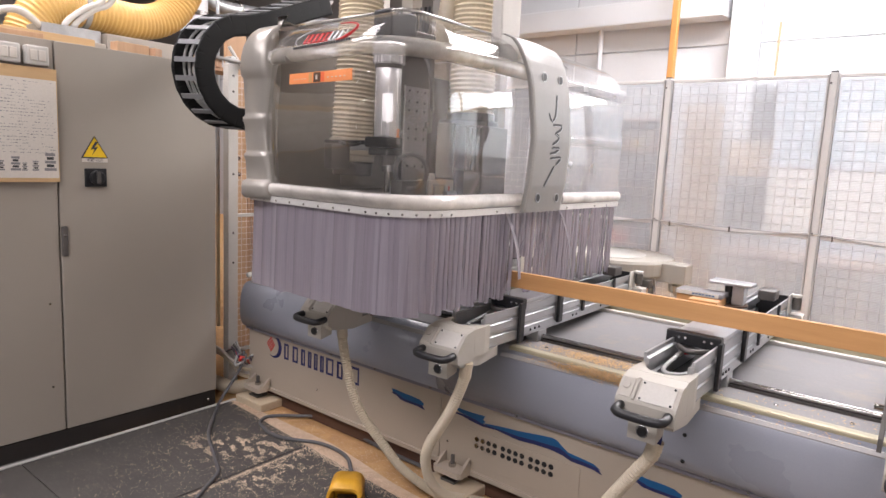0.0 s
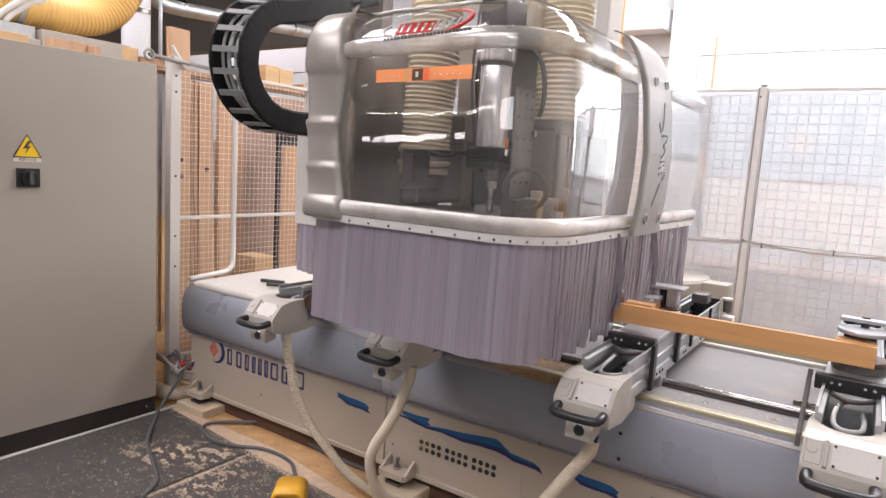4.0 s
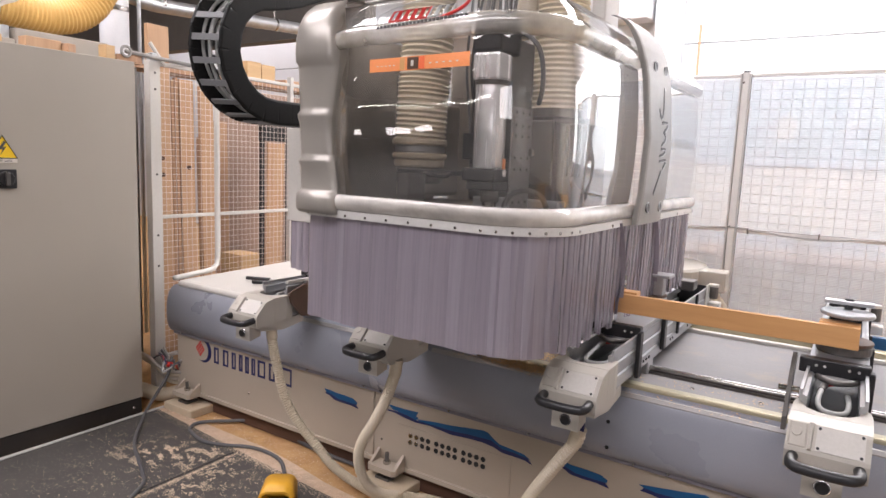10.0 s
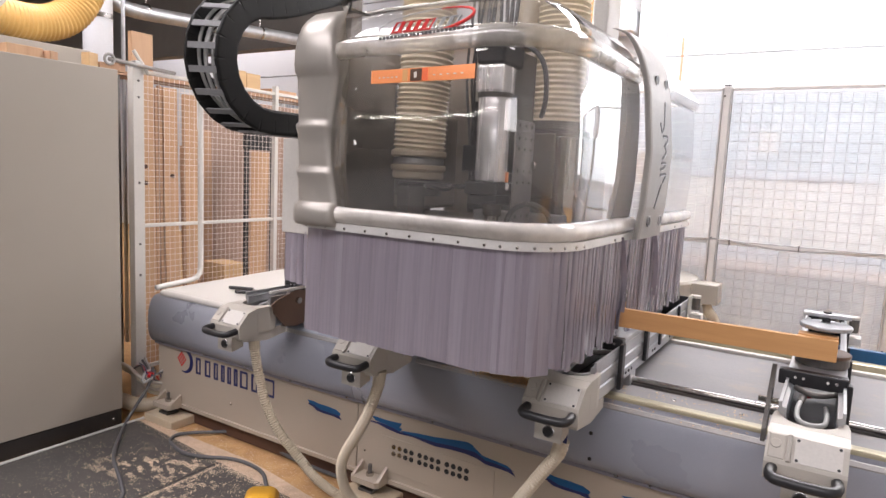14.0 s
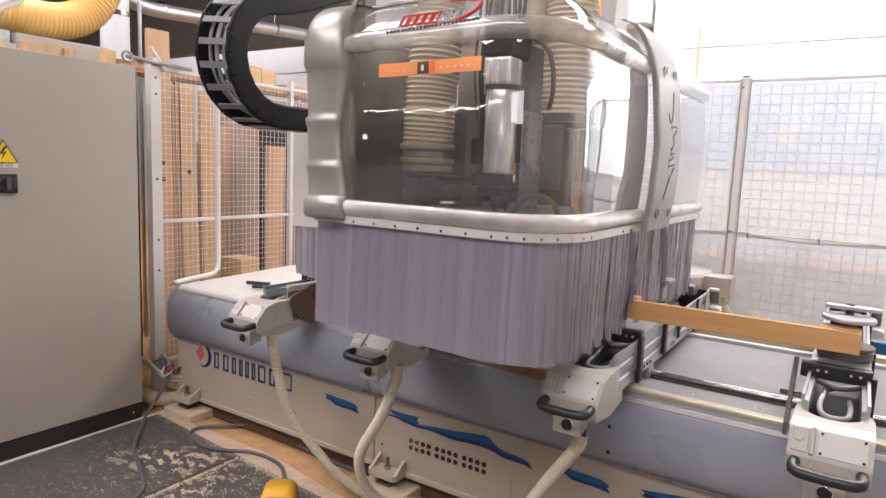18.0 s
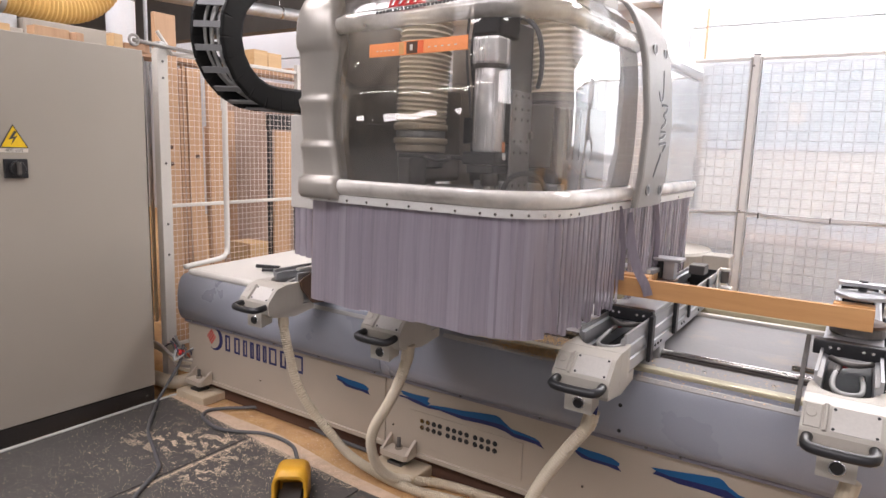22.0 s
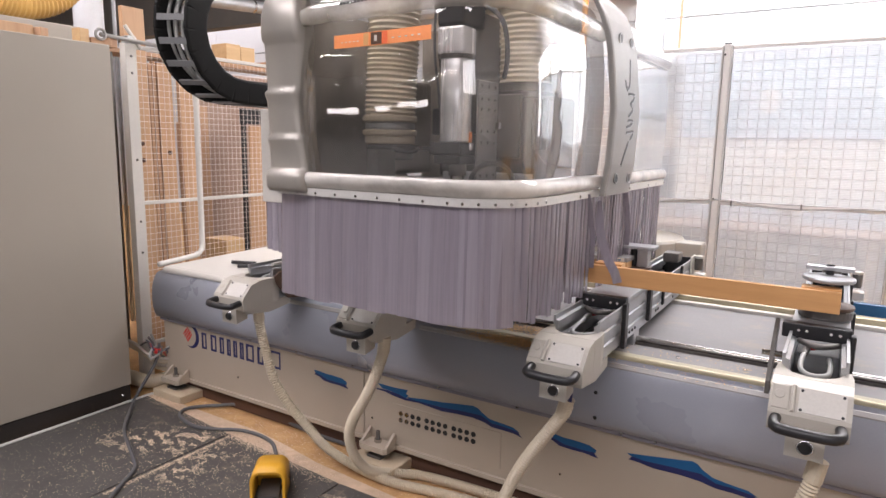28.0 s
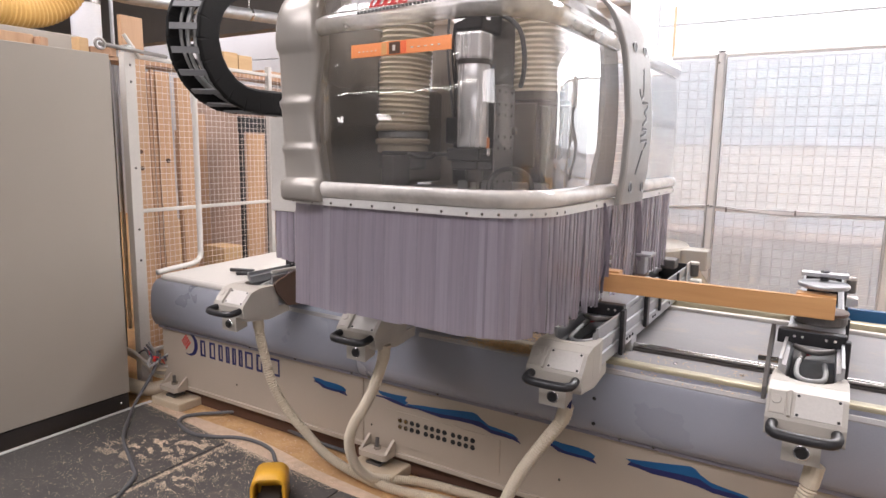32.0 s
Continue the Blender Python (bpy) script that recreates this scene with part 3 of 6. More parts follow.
slab("floor_edging", prism([(-0.352, -2.4), (-0.334, -2.4), (-0.334, -0.12), (-0.352, -0.12)], 0.0, 0.018, "z"), M["pale_alu"], "pale aluminium edging strip along the mat", "edging")
slab("mat_border", prism([(-0.33, -0.163), (1.2, -0.293), (2.4, -0.36), (2.4, -0.30), (1.11, -0.20), (0.86, -0.155), (0.6, -0.118), (-0.33, -0.118)], 0.0, 0.009, "z"), M["dusty"], "dusty grey border strip beside the rubber mat", "edging")

# ---- the machine's bed ----
bed = thing("machine_bed", "long cream and grey machine bed on steel feet", "machine bed")
XL, XR = -0.37, 5.6
for x0, x1 in ((XL, 1.245), (1.25, 4.1), (4.105, XR)):
    part("front_panel", box(x0, x1, 0.0, 0.03, 0.115, 0.478, 0.003, seg=1), M["cream"], bed)
    prof = [(-0.012, 0.476), (-0.03, 0.484)] + [(0.05 - 0.108 * math.cos(radians(a)) ** 0.55, 0.60 + 0.172 * math.sin(radians(a)) ** 0.9) for a in (0, 6, 14, 22, 30, 38, 46, 54, 62, 70, 78, 84, 90)]
    prof[2:2] = [(-0.046, 0.51), (-0.056, 0.55)]
    cover = part("grey_cover", prism(prof + [(0.13, 0.772), (0.13, 0.74), (0.06, 0.70), (0.02, 0.476)], x0 - (0.02 if x0 == XL else 0), x1, rounded=True), M["grey"], bed, "smooth blue-grey rounded cover")
part("base_frame", box(XL + 0.05, XR - 0.05, 0.05, 1.25, 0.13, 0.70), M["cream"], bed)
part("base_beam", box(XL + 0.1, XR, 0.03, 0.16, 0.0, 0.094, 0.006), M["beam"], bed, "dark brown timber beam under the bed")
part("base_flange", box(XL, XR, -0.012, 0.05, 0.095, 0.118, 0.002, seg=1), M["cream"], bed)
part("end_plate", box(XL - 0.006, XL, 0.03, 1.3, 0.12, 0.74), M["cream"], bed)
part("shelf", box(0.62, XR, 0.052, 0.205, 0.735, 0.776, 0.003, seg=1), M["tray"], bed, "flat grey ledge dusted with chips")
for x0, x1 in ((0.70, 1.50), (1.60, XR)):
    part("shelf_lip", prism([(-0.028, 0.712), (-0.034, 0.742), (-0.024, 0.755), (0.051, 0.768), (0.051, 0.735), (0.0, 0.70)], x0, x1), M["lip"], bed, "pale dusty lip folded over the cover")
part("cover_flange", box(XL - 0.01, XR, -0.020, -0.004, 0.462, 0.490, 0.003, seg=1), M["flange"], bed, "dull violet-grey flange under the cover")
part("front_rail", box(1.62, XR, 0.0, 0.05, 0.760, 0.785, 0.008), M["rail"], bed, "glossy cream-yellow guide rail")
for k in range(16):
    screws([(1.75 + k * 0.24, 0.12, 0.776)], (0, 0, 1), 0.008, M["steel"], bed)
part("guide_rod", cyl((0.62, 0.222, 0.795), (XR, 0.222, 0.795), 0.0125, 16), M["steel"], bed, "polished steel guide rod", smooth=True)
# dark strip laid under the rod as its shadow
part("rod_bed", box(0.62, XR, 0.206, 0.238, 0.755, 0.784, 0.002, seg=1), M["dark"], bed)
part("tray", prism([(0.26, 0.755), (0.60, 0.765), (0.95, 0.795), (0.95, 0.78), (0.26, 0.74)], 0.62, XR), M["tray"], bed, "grey sheet-metal chip tray")
part("rear_edge", box(0.62, XR, 0.95, 0.985, 0.77, 0.812, 0.004), M["white"], bed)
part("rear_rail", box(0.62, XR, 1.03, 1.09, 0.78, 0.83, 0.006), M["rail"], bed, "dusty cream-coloured guide rail")
part("rear_guard", box(2.6, XR, 1.16, 1.19, 0.80, 0.87, 0.004), M["blue"], bed, "blue sheet guard strip")
part("rear_skirt", box(XL, XR, 1.2, 1.3, 0.12, 0.79), M["cream"], bed)
# white cover over the left end of the bed
part("end_cover", prism([(0.0, 0.772), (0.01, 0.795), (0.03, 0.803), (0.9, 0.823), (1.22, 0.823), (1.22, 0.7), (0.14, 0.7), (0.06, 0.773)], XL + 0.03, 0.62), M["white"], bed, "white sheet-metal cover over the bed's end")
part("cover_lip", rounded_cyl((XL + 0.03, 0.012, 0.782), (0.74, 0.012, 0.782), 0.021, 0.004, 16), M["white"], bed, "white rolled lip along the cover")

# plain colour fields in place of the maker's name and mark
bars = ((-0.005, 0.055), (0.078, 0.062), (0.158, 0.046), (0.222, 0.04), (0.277, 0.04), (0.332, 0.04), (0.385, 0.078), (0.478, 0.06), (0.56, 0.125))
for x, w in bars:
    z1, w = 0.437, w * 0.80
    for x0, x1, za, zb in ((x, x + 0.015, 0.337, z1), (x + w - 0.011, x + w, 0.337, z1), (x + 0.015, x + w - 0.011, 0.337, 0.350), (x + 0.015, x + w - 0.011, z1 - 0.013, z1)):
        part("nameplate_bar", box(x0, x1, -0.0015, 0.001, za, zb), M["blue2"], bed)
ring_o = arc(-0.105, 0.395, 0.075, -118, 122, 24)
ring_i = arc(-0.125, 0.395, 0.066, 118, -112, 24)
part("emblem", prism(ring_o + ring_i, -0.0015, 0.001, "y"), M["blue2"], bed, "dark blue crescent emblem")
for i in range(4):
    for j in range(4):
        cx, cz = -0.137 + 0.0115 * (i - j), 0.402 + 0.0145 * (i + j - 3) * 0.9
        part("emblem_square", prism([(cx - 0.008, cz), (cx, cz + 0.0095), (cx + 0.008, cz), (cx, cz - 0.0095)], -0.0018, 0.001, "y"), M["red"], bed, "small red diamond")


# painted brush-stroke waves: blue strokes over a navy lower edge
FORK = ((0.006, 0.410), (0.10, 0.409), (0.187, 0.414), (0.174, 0.391), (0.191, 0.386), (0.175, 0.371), (0.134, 0.380), (0.083, 0.386), (0.034, 0.390))
CREST = ((0.175, 0.376), (0.28, 0.390), (0.376, 0.398), (0.466, 0.411), (0.545, 0.421), (0.569, 0.416), (0.593, 0.399), (0.628, 0.379), (0.70, 0.373), (0.747, 0.368), (0.782, 0.350))
BELLY = ((0.766, 0.356), (0.698, 0.362), (0.642, 0.362), (0.614, 0.375), (0.585, 0.386), (0.468, 0.381), (0.377, 0.373), (0.305, 0.373), (0.20, 0.372))
KEEL = ((-0.008, 0.377), (0.05, 0.376), (0.10, 0.366), (0.175, 0.359), (0.25, 0.365), (0.315, 0.359), (0.378, 0.354), (0.47, 0.362), (0.542, 0.364), (0.60, 0.358), (0.643, 0.344), (0.70, 0.344), (0.753, 0.342), (0.789, 0.332))
TAIL = ((0.175, 0.371), (0.134, 0.380), (0.066, 0.386), (0.0, 0.384))
SHORT_TOP = ((0.0, 0.391), (0.041, 0.391), (0.081, 0.386), (0.139, 0.386), (0.197, 0.382), (0.228, 0.368), (0.224, 0.356))
SHORT_MID = ((0.217, 0.356), (0.159, 0.355), (0.093, 0.357), (0.053, 0.369), (0.013, 0.376))
SHORT_LOW = ((0.004, 0.367), (0.041, 0.360), (0.069, 0.345), (0.121, 0.342), (0.179, 0.343), (0.217, 0.338), (0.236, 0.336))
LAST_TOP = ((0.0, 0.392), (0.10, 0.406), (0.20, 0.421), (0.243, 0.428), (0.262, 0.422), (0.28, 0.404), (0.318, 0.384), (0.378, 0.376), (0.438, 0.370), (0.473, 0.353))
LAST_MID = ((0.458, 0.358), (0.388, 0.365), (0.328, 0.366), (0.298, 0.378), (0.275, 0.388), (0.158, 0.384), (0.07, 0.379), (0.02, 0.384))
LAST_LOW = ((0.007, 0.368), (0.05, 0.366), (0.104, 0.358), (0.206, 0.361), (0.275, 0.357), (0.328, 0.346), (0.388, 0.346), (0.448, 0.343), (0.478, 0.334))


def stroke(outline_pts, x0, mat, name, label, lift):
    part(name, prism([(x0 + x, z) for x, z in outline_pts], -0.0014 - lift, 0.001, "y"), mat, bed, label)


for x0, blue_shapes, navy in ((1.33, (FORK, CREST + BELLY), KEEL + BELLY + TAIL), (0.908, (SHORT_TOP + SHORT_MID,), SHORT_LOW + SHORT_MID), (2.221, (SHORT_TOP + SHORT_MID,), SHORT_LOW + SHORT_MID), (2.572, (LAST_TOP + LAST_MID,), LAST_LOW + LAST_MID), (3.50, (CREST + BELLY,), KEEL[3:] + BELLY)):
    stroke(navy, x0, M["blue2"], "wave_edge", "navy lower edge of the painted wave", 0.0)
    for shape in blue_shapes:
        stroke(shape, x0, M["blue"], "painted_wave", "painted blue brush-stroke wave", 0.0006)

vent = part("vent_plate", box(1.40, 2.02, -0.004, 0.0, 0.155, 0.33, 0.001, seg=1), M["cream"], bed)
for i in range(12):
    x = 1.478 + i * 0.0345 + (0.012 if i >= 4 else 0) + (0.012 if i >= 8 else 0)
    for j in range(2):
        z = 0.287 - j * 0.034
        c = M["steel"] if i < 2 else M["black"]
        part("cable_gland" if i < 2 else "vent_hole", rounded_cyl((x, -0.0075, z), (x, 0.0, z), 0.0125, 0.003, 14), c, vent)
for x in (-0.3, 0.1, 0.45, 0.8, 1.19, 1.30, 1.7, 2.1, 2.55, 2.68, 3.2):
    screws([(x, -0.020, 0.476)], (0, -1, 0), 0.007, M["steel"], bed)
for x in (0.31, 1.18, 1.30, 2.3, 3.0):
    screws([(x, 0.0, 0.22)], (0, -1, 0), 0.006, M["steel"], bed)
for x, z in ((2.45, 0.634), (2.452, 0.53)):
    screws([(x, -0.056, z)], (0, -1, 0), 0.008, M["black"], bed)


def machine_foot(x):
    """A bracket with its levelling screw, and the block that it stands on."""
    blk = tagged(part("support_block", box(-0.11, 0.16, -0.13, 0.10, 0.0, 0.055, 0.008), M["concrete"]), "dusty concrete block under a machine foot", "block", "blocks under the feet")
    blk.location = (x, 0, 0)
    f = part("foot_bracket", prism([(x - 0.075, -0.012), (x - 0.075, -0.085), (x - 0.06, -0.10), (x + 0.08, -0.10), (x + 0.095, -0.085), (x + 0.095, -0.012)], 0.10, 0.128, "z"), M["cream"], bed, "cream bracket with a levelling screw")
    part("pad", box(x - 0.035, x + 0.05, -0.08, 0.0, 0.055, 0.068, 0.003), M["dark"], f)
    part("levelling_screw", cyl((x + 0.01, -0.045, 0.06), (x + 0.01, -0.045, 0.185), 0.010, 12), M["dark"], f)
    part("nut", cyl((x + 0.01, -0.045, 0.072), (x + 0.01, -0.045, 0.092), 0.019, 6), M["dark"], f)
    part("nut", cyl((x + 0.01, -0.045, 0.128), (x + 0.01, -0.045, 0.145), 0.019, 6), M["steel"], f)
    for dx in (-0.07, 0.078):
        part("gusset", prism([(-0.012, 0.128), (-0.085, 0.128), (-0.012, 0.18)], x + dx, x + dx + 0.015, "x"), M["cream"], f)


for x in (-0.22, 1.36, 3.1, 4.7):
    machine_foot(x)

# ---- the work consoles ----


def console(x):
    c = thing("work_console", "cream-capped aluminium work console with a black handle", "work console", (x, 0, 0), "consoles across the bed")
    for s, xo, xi in ((-1, -0.088, -0.070), (1, 0.086, 0.068)):
        d = 0.006 * (1 if s < 0 else -1)
        zs = (0.83, 0.872, 0.876, 0.890, 0.894, 0.924, 0.928, 0.942, 0.946, 0.978)
        prof = [(xo + (d if k in (2, 3, 6, 7) else 0), z) for k, z in enumerate(zs)]
        prof += [(xi - d * 1.5, 0.978), (xi - d * 1.5, 0.962), (xi + d * 0.5, 0.958), (xi + d * 0.5, 0.925), (xi - d * 2, 0.92), (xi - d * 2, 0.895), (xi, 0.89), (xi, 0.83)]
        part("side_rail", prism(prof, -0.272, 1.34, "y"), M["alu"], c, "grooved aluminium extrusion")
    part("channel", box(-0.069, 0.067, -0.24, 1.33, 0.835, 0.85), M["cab_dark"], c, "dark channel floor")
    part("end_plate", box(-0.088, 0.086, 1.341, 1.35, 0.83, 0.978), M["black"], c)
    # moulded end cap: sloping nose and a rounded recess towards the rails
    prof = [(-0.469, 0.814), (-0.471, 0.860), (-0.467, 0.870), (-0.421, 0.920), (-0.411, 0.926), (-0.362, 0.937), (-0.362, 0.81), (-0.462, 0.808)]
    cap = part("end_cap", prism(prof, -0.100, 0.100), M["cap"], c, "cream moulded plastic end cap")
    notch = arc(-0.003, -0.265, 0.074, 0, -180, 18)
    part("cap_recess", prism([(-0.100, -0.3615), (0.100, -0.3615), (0.100, -0.29), (0.094, -0.245), (0.085, -0.24), (0.071, -0.245)] + notch + [(-0.077, -0.245), (-0.090, -0.24), (-0.096, -0.245), (-0.100, -0.29)], 0.822, 0.9375, "z"), M["cap"], cap)
    part("lower_tray", prism([(-0.44, 0.79), (-0.44, 0.812), (-0.17, 0.829), (-0.17, 0.79), (-0.30, 0.772)], -0.09, 0.088), M["cap"], c)
    sl = Vector((0, -0.046, -0.05)).normalized()
    nrm = Vector((0, -0.05, 0.046)).normalized()
    o = Vector((0, -0.421, 0.920))

    def on_slope(u, w, h):
        return Vector((u, 0, 0)) + o + sl * w + nrm * h

    def slope_slab(u0, u1, w0, w1, h, inset=0.0):
        bmp = bmesh.new()
        lo = [bmp.verts.new(on_slope(u, w, -0.001)) for u, w in ((u0, w0), (u1, w0), (u1, w1), (u0, w1))]
        hi = [bmp.verts.new(on_slope(u, w, h)) for u, w in ((u0 + inset, w0 + inset), (u1 - inset, w0 + inset), (u1 - inset, w1 - inset), (u0 + inset, w1 - inset))]
        bmp.faces.new(hi)
        for k in range(4):
            bmp.faces.new((lo[k], lo[(k + 1) % 4], hi[(k + 1) % 4], hi[k]))
        return bmp

    plate = part("inspection_plate", slope_slab(-0.028, 0.086, -0.006, 0.066, 0.003), M["white"], c, "pale inspection plate with four dark screws")
    screws([on_slope(u, w, 0.003) for u in (-0.021, 0.079) for w in (0.001, 0.059)], nrm, 0.0042, M["black"], plate)
    part("rib", slope_slab(-0.047, -0.036, -0.012, 0.07, 0.009, 0.002), M["cap"], cap)
    part("rib", slope_slab(-0.094, -0.050, -0.008, 0.066, 0.003, 0.003), M["cap"], cap)
    part("medallion", rounded_cyl(on_slope(-0.076, 0.022, 0.0), on_slope(-0.076, 0.022, 0.006), 0.014, 0.002, 20), M["cap"], cap)
    hp = smooth_path([(-0.078, -0.465, 0.846), (-0.080, -0.503, 0.842), (-0.068, -0.525, 0.838), (0.0, -0.531, 0.837), (0.066, -0.525, 0.838), (0.080, -0.503, 0.842), (0.078, -0.465, 0.846)], 0.012)
    part("handle", tube(hp, 0.0150, 12), M["black"], c, "black plastic bar handle", smooth=True)
    bb = part("button_box", prism([(-0.466, 0.740), (-0.466, 0.815), (-0.40, 0.815), (-0.40, 0.755)], -0.050, 0.046), M["cap"], c)
    part("button", rounded_cyl((0, -0.478, 0.774), (0, -0.464, 0.774), 0.0165, 0.003, 20), M["black"], bb)
    part("bezel", tube([Vector((0.019 * math.cos(a), -0.468, 0.774 + 0.019 * math.sin(a))) for a in [k * math.pi / 10 for k in range(21)]], 0.003, 6, cap=False), M["chrome"], bb, smooth=True)
    # air line bent in the channel
    up = smooth_path([(0.035, 0.0, 0.90), (0.040, -0.10, 0.905), (0.036, -0.20, 0.91), (0.018, -0.245, 0.915), (-0.012, -0.250, 0.915), (-0.035, -0.215, 0.915), (-0.042, -0.14, 0.92), (-0.035, -0.07, 0.935)], 0.015)
    part("air_line", tube(up, 0.0080, 10), M["airline"], c, "grey air line bent in a loop", smooth=True)
    part("coupling", cyl((-0.037, -0.085, 0.93), (-0.03, -0.045, 0.94), 0.011, 8), M["dark"], c)
    part("fitting", cyl((-0.03, -0.045, 0.94), (-0.01, -0.03, 0.942), 0.008, 8), M["red"], c)
    part("hoop", tube([(-0.056 + 0.113 * k / 12, -0.01 - 0.05 * math.sin(math.pi * k / 12), 0.955) for k in range(13)], 0.010, 8), M["dark"], c, smooth=True)
    for y in (0.0, 0.36):
        part("side_bracket", box(0.087, 0.103, y - 0.020, y + 0.020, 0.815 if y == 0 else 0.845, 0.992, 0.003, seg=1), M["black"], c)
    xb = part("cross_block", box(-0.112, 0.090, 0.010, 0.05, 0.955, 1.005, 0.004), M["black"], c, "black clamping block with bright screws")
    screws([(xx, 0.010, 0.984) for xx in (-0.062, -0.038, 0.032, 0.058)], (0, -1, 0), 0.006, M["chrome"], xb)
    part("slide_plate", box(-0.088, 0.086, 0.05, 0.33, 0.979, 1.0, 0.003), M["alu"], c)
    for x0, x1 in ((0.02, 0.085), (-0.087, -0.02)):
        part("bearing_block", box(x0, x1, 0.18, 0.26, 0.762, 0.829, 0.004), M["alu"], c)
    part("clamp_unit", box(-0.03, 0.05, 1.10, 1.20, 0.979, 1.03, 0.006), M["dark"], c)
    part("stop_plate", box(0.088, 0.094, 1.22, 1.33, 0.86, 1.0, 0.002, seg=1), M["white"], c)
    part("stop_cylinder", rounded_cyl((0.118, 1.30, 0.92), (0.118, 1.30, 0.985), 0.022, 0.004, 14), M["dark"], c)
    part("stop_cap", rounded_cyl((0.118, 1.30, 0.985), (0.118, 1.30, 1.0), 0.024, 0.004, 14), M["white"], c)
    part("stop_box", box(0.096, 0.155, 1.26, 1.34, 0.862, 0.90, 0.004), M["white"], c)
    for y in (0.62, 1.0):
        part("side_bracket", box(0.087, 0.098, y - 0.012, y + 0.012, 0.86, 0.985, 0.003, seg=1), M["black"], c)
    for y in (0.10, 0.14, 0.18, 0.52, 0.56, 0.85):
        screws([(0.086, y, 0.852)], (1, 0, 0), 0.0065, M["black"], c)
    return c


con = console(2.435)
consoles = [con] + [copy_thing(con, pose(x, 0, 0)) for x in (0.825, 1.584, 3.173)]
# lever plates at the outer consoles
lev = part("lever_plate", prism([(-0.285, 0.945), (-0.26, 0.96), (-0.12, 1.0), (-0.05, 0.985), (-0.05, 0.83), (-0.12, 0.815), (-0.20, 0.825), (-0.27, 0.90)], 0.105, 0.114), M["brown"], consoles[1], "dark brown steel lever plate")
part("pivot", cyl((0.10, -0.12, 0.945), (0.13, -0.12, 0.945), 0.016, 12), M["steel"], lev)
part("lever_rail", box(0.104, 0.12, -0.30, 0.15, 1.0, 1.012), M["white"], consoles[1])
lev = part("lever_plate", prism([(-0.16, 0.80), (-0.13, 0.80), (0.02, 0.93), (0.08, 1.0), (0.04, 1.01), (-0.05, 0.95), (-0.15, 0.84)], -0.135, -0.122), M["dark"], consoles[3], "dark steel lever plate")
part("pivot", cyl((-0.16, -0.06, 0.91), (-0.09, -0.06, 0.91), 0.010, 10), M["steel"], lev)


def hose(pts, label, r=0.022):
    h = thing("extraction_hose", label, "hose", (0, 0, 0), "console hoses")
    part("hose_body", tube(smooth_path(pts, 0.0055), r, 14, ribs=0.0022), M["hose"], h, smooth=False)
    a = Vector(pts[0])
    part("hose_cuff", cyl(a + Vector((0, 0, 0.02)), a + (Vector(pts[1]) - a).normalized() * 0.045, r + 0.004, 14), M["hose"], h)
    return h


hose([(0.886, -0.35, 0.78), (0.888, -0.34, 0.70), (0.905, -0.33, 0.60), (0.953, -0.325, 0.456), (1.03, -0.31, 0.34), (1.126, -0.28, 0.235), (1.22, -0.24, 0.13), (1.37, -0.18, 0.045), (1.56, -0.165, 0.026), (1.76, -0.13, 0.026), (2.02, -0.095, 0.026), (2.4, -0.08, 0.026), (2.9, -0.08, 0.026)], "beige corrugated hose hanging from a console to the floor")
hose([(1.665, -0.38, 0.78), (1.655, -0.38, 0.73), (1.61, -0.38, 0.61), (1.553, -0.375, 0.504), (1.475, -0.36, 0.385), (1.43, -0.33, 0.28), (1.425, -0.28, 0.16), (1.45, -0.20, 0.07), (1.51, -0.10, 0.03), (1.62, -0.045, 0.026), (1.80, -0.02, 0.026), (2.1, -0.005, 0.026), (2.7, 0.0, 0.026)], "beige corrugated hose curling to the floor")
hose([(2.455, -0.38, 0.70), (2.44, -0.38, 0.66), (2.364, -0.38, 0.542), (2.285, -0.38, 0.409), (2.22, -0.38, 0.25), (2.2, -0.38, 0.10), (2.3, -0.36, 0.03), (2.6, -0.34, 0.03)], "beige corrugated hose slanting from a console")
for k, x in enumerate((2.455, 2.463, 2.470)):
    wire = tagged(part("blue_wire", tube(smooth_path([(x + 0.006, -0.40, 0.77), (x + 0.004, -0.398, 0.735), (x - 0.004, -0.385, 0.69)], 0.01), 0.0045, 8), M["blue2"], smooth=True), "dark blue wire entering a hose top", "wire", "blue wires")
hose([(3.21, -0.40, 0.70), (3.18, -0.41, 0.58), (3.12, -0.40, 0.40), (3.05, -0.42, 0.2), (3.1, -0.42, 0.05), (3.4, -0.4, 0.03)], "beige corrugated hose under the end console")

# ---- the workpiece ----
wp = thing("workpiece", "long planed beech rail clamped across the consoles", "workpiece", (0, 0, 0))
part("rail", box(1.05, 3.222, 0.089, 0.112, 1.036, 1.110, 0.0015, seg=1), M["beech"], wp)
part("backing_block", box(3.10, 3.222, 0.114, 0.17, 1.045, 1.115, 0.002, seg=1), M["beech"], wp)
part("backing_block", box(2.36, 2.47, 0.114, 0.17, 1.045, 1.118, 0.002, seg=1), M["beech"], wp)


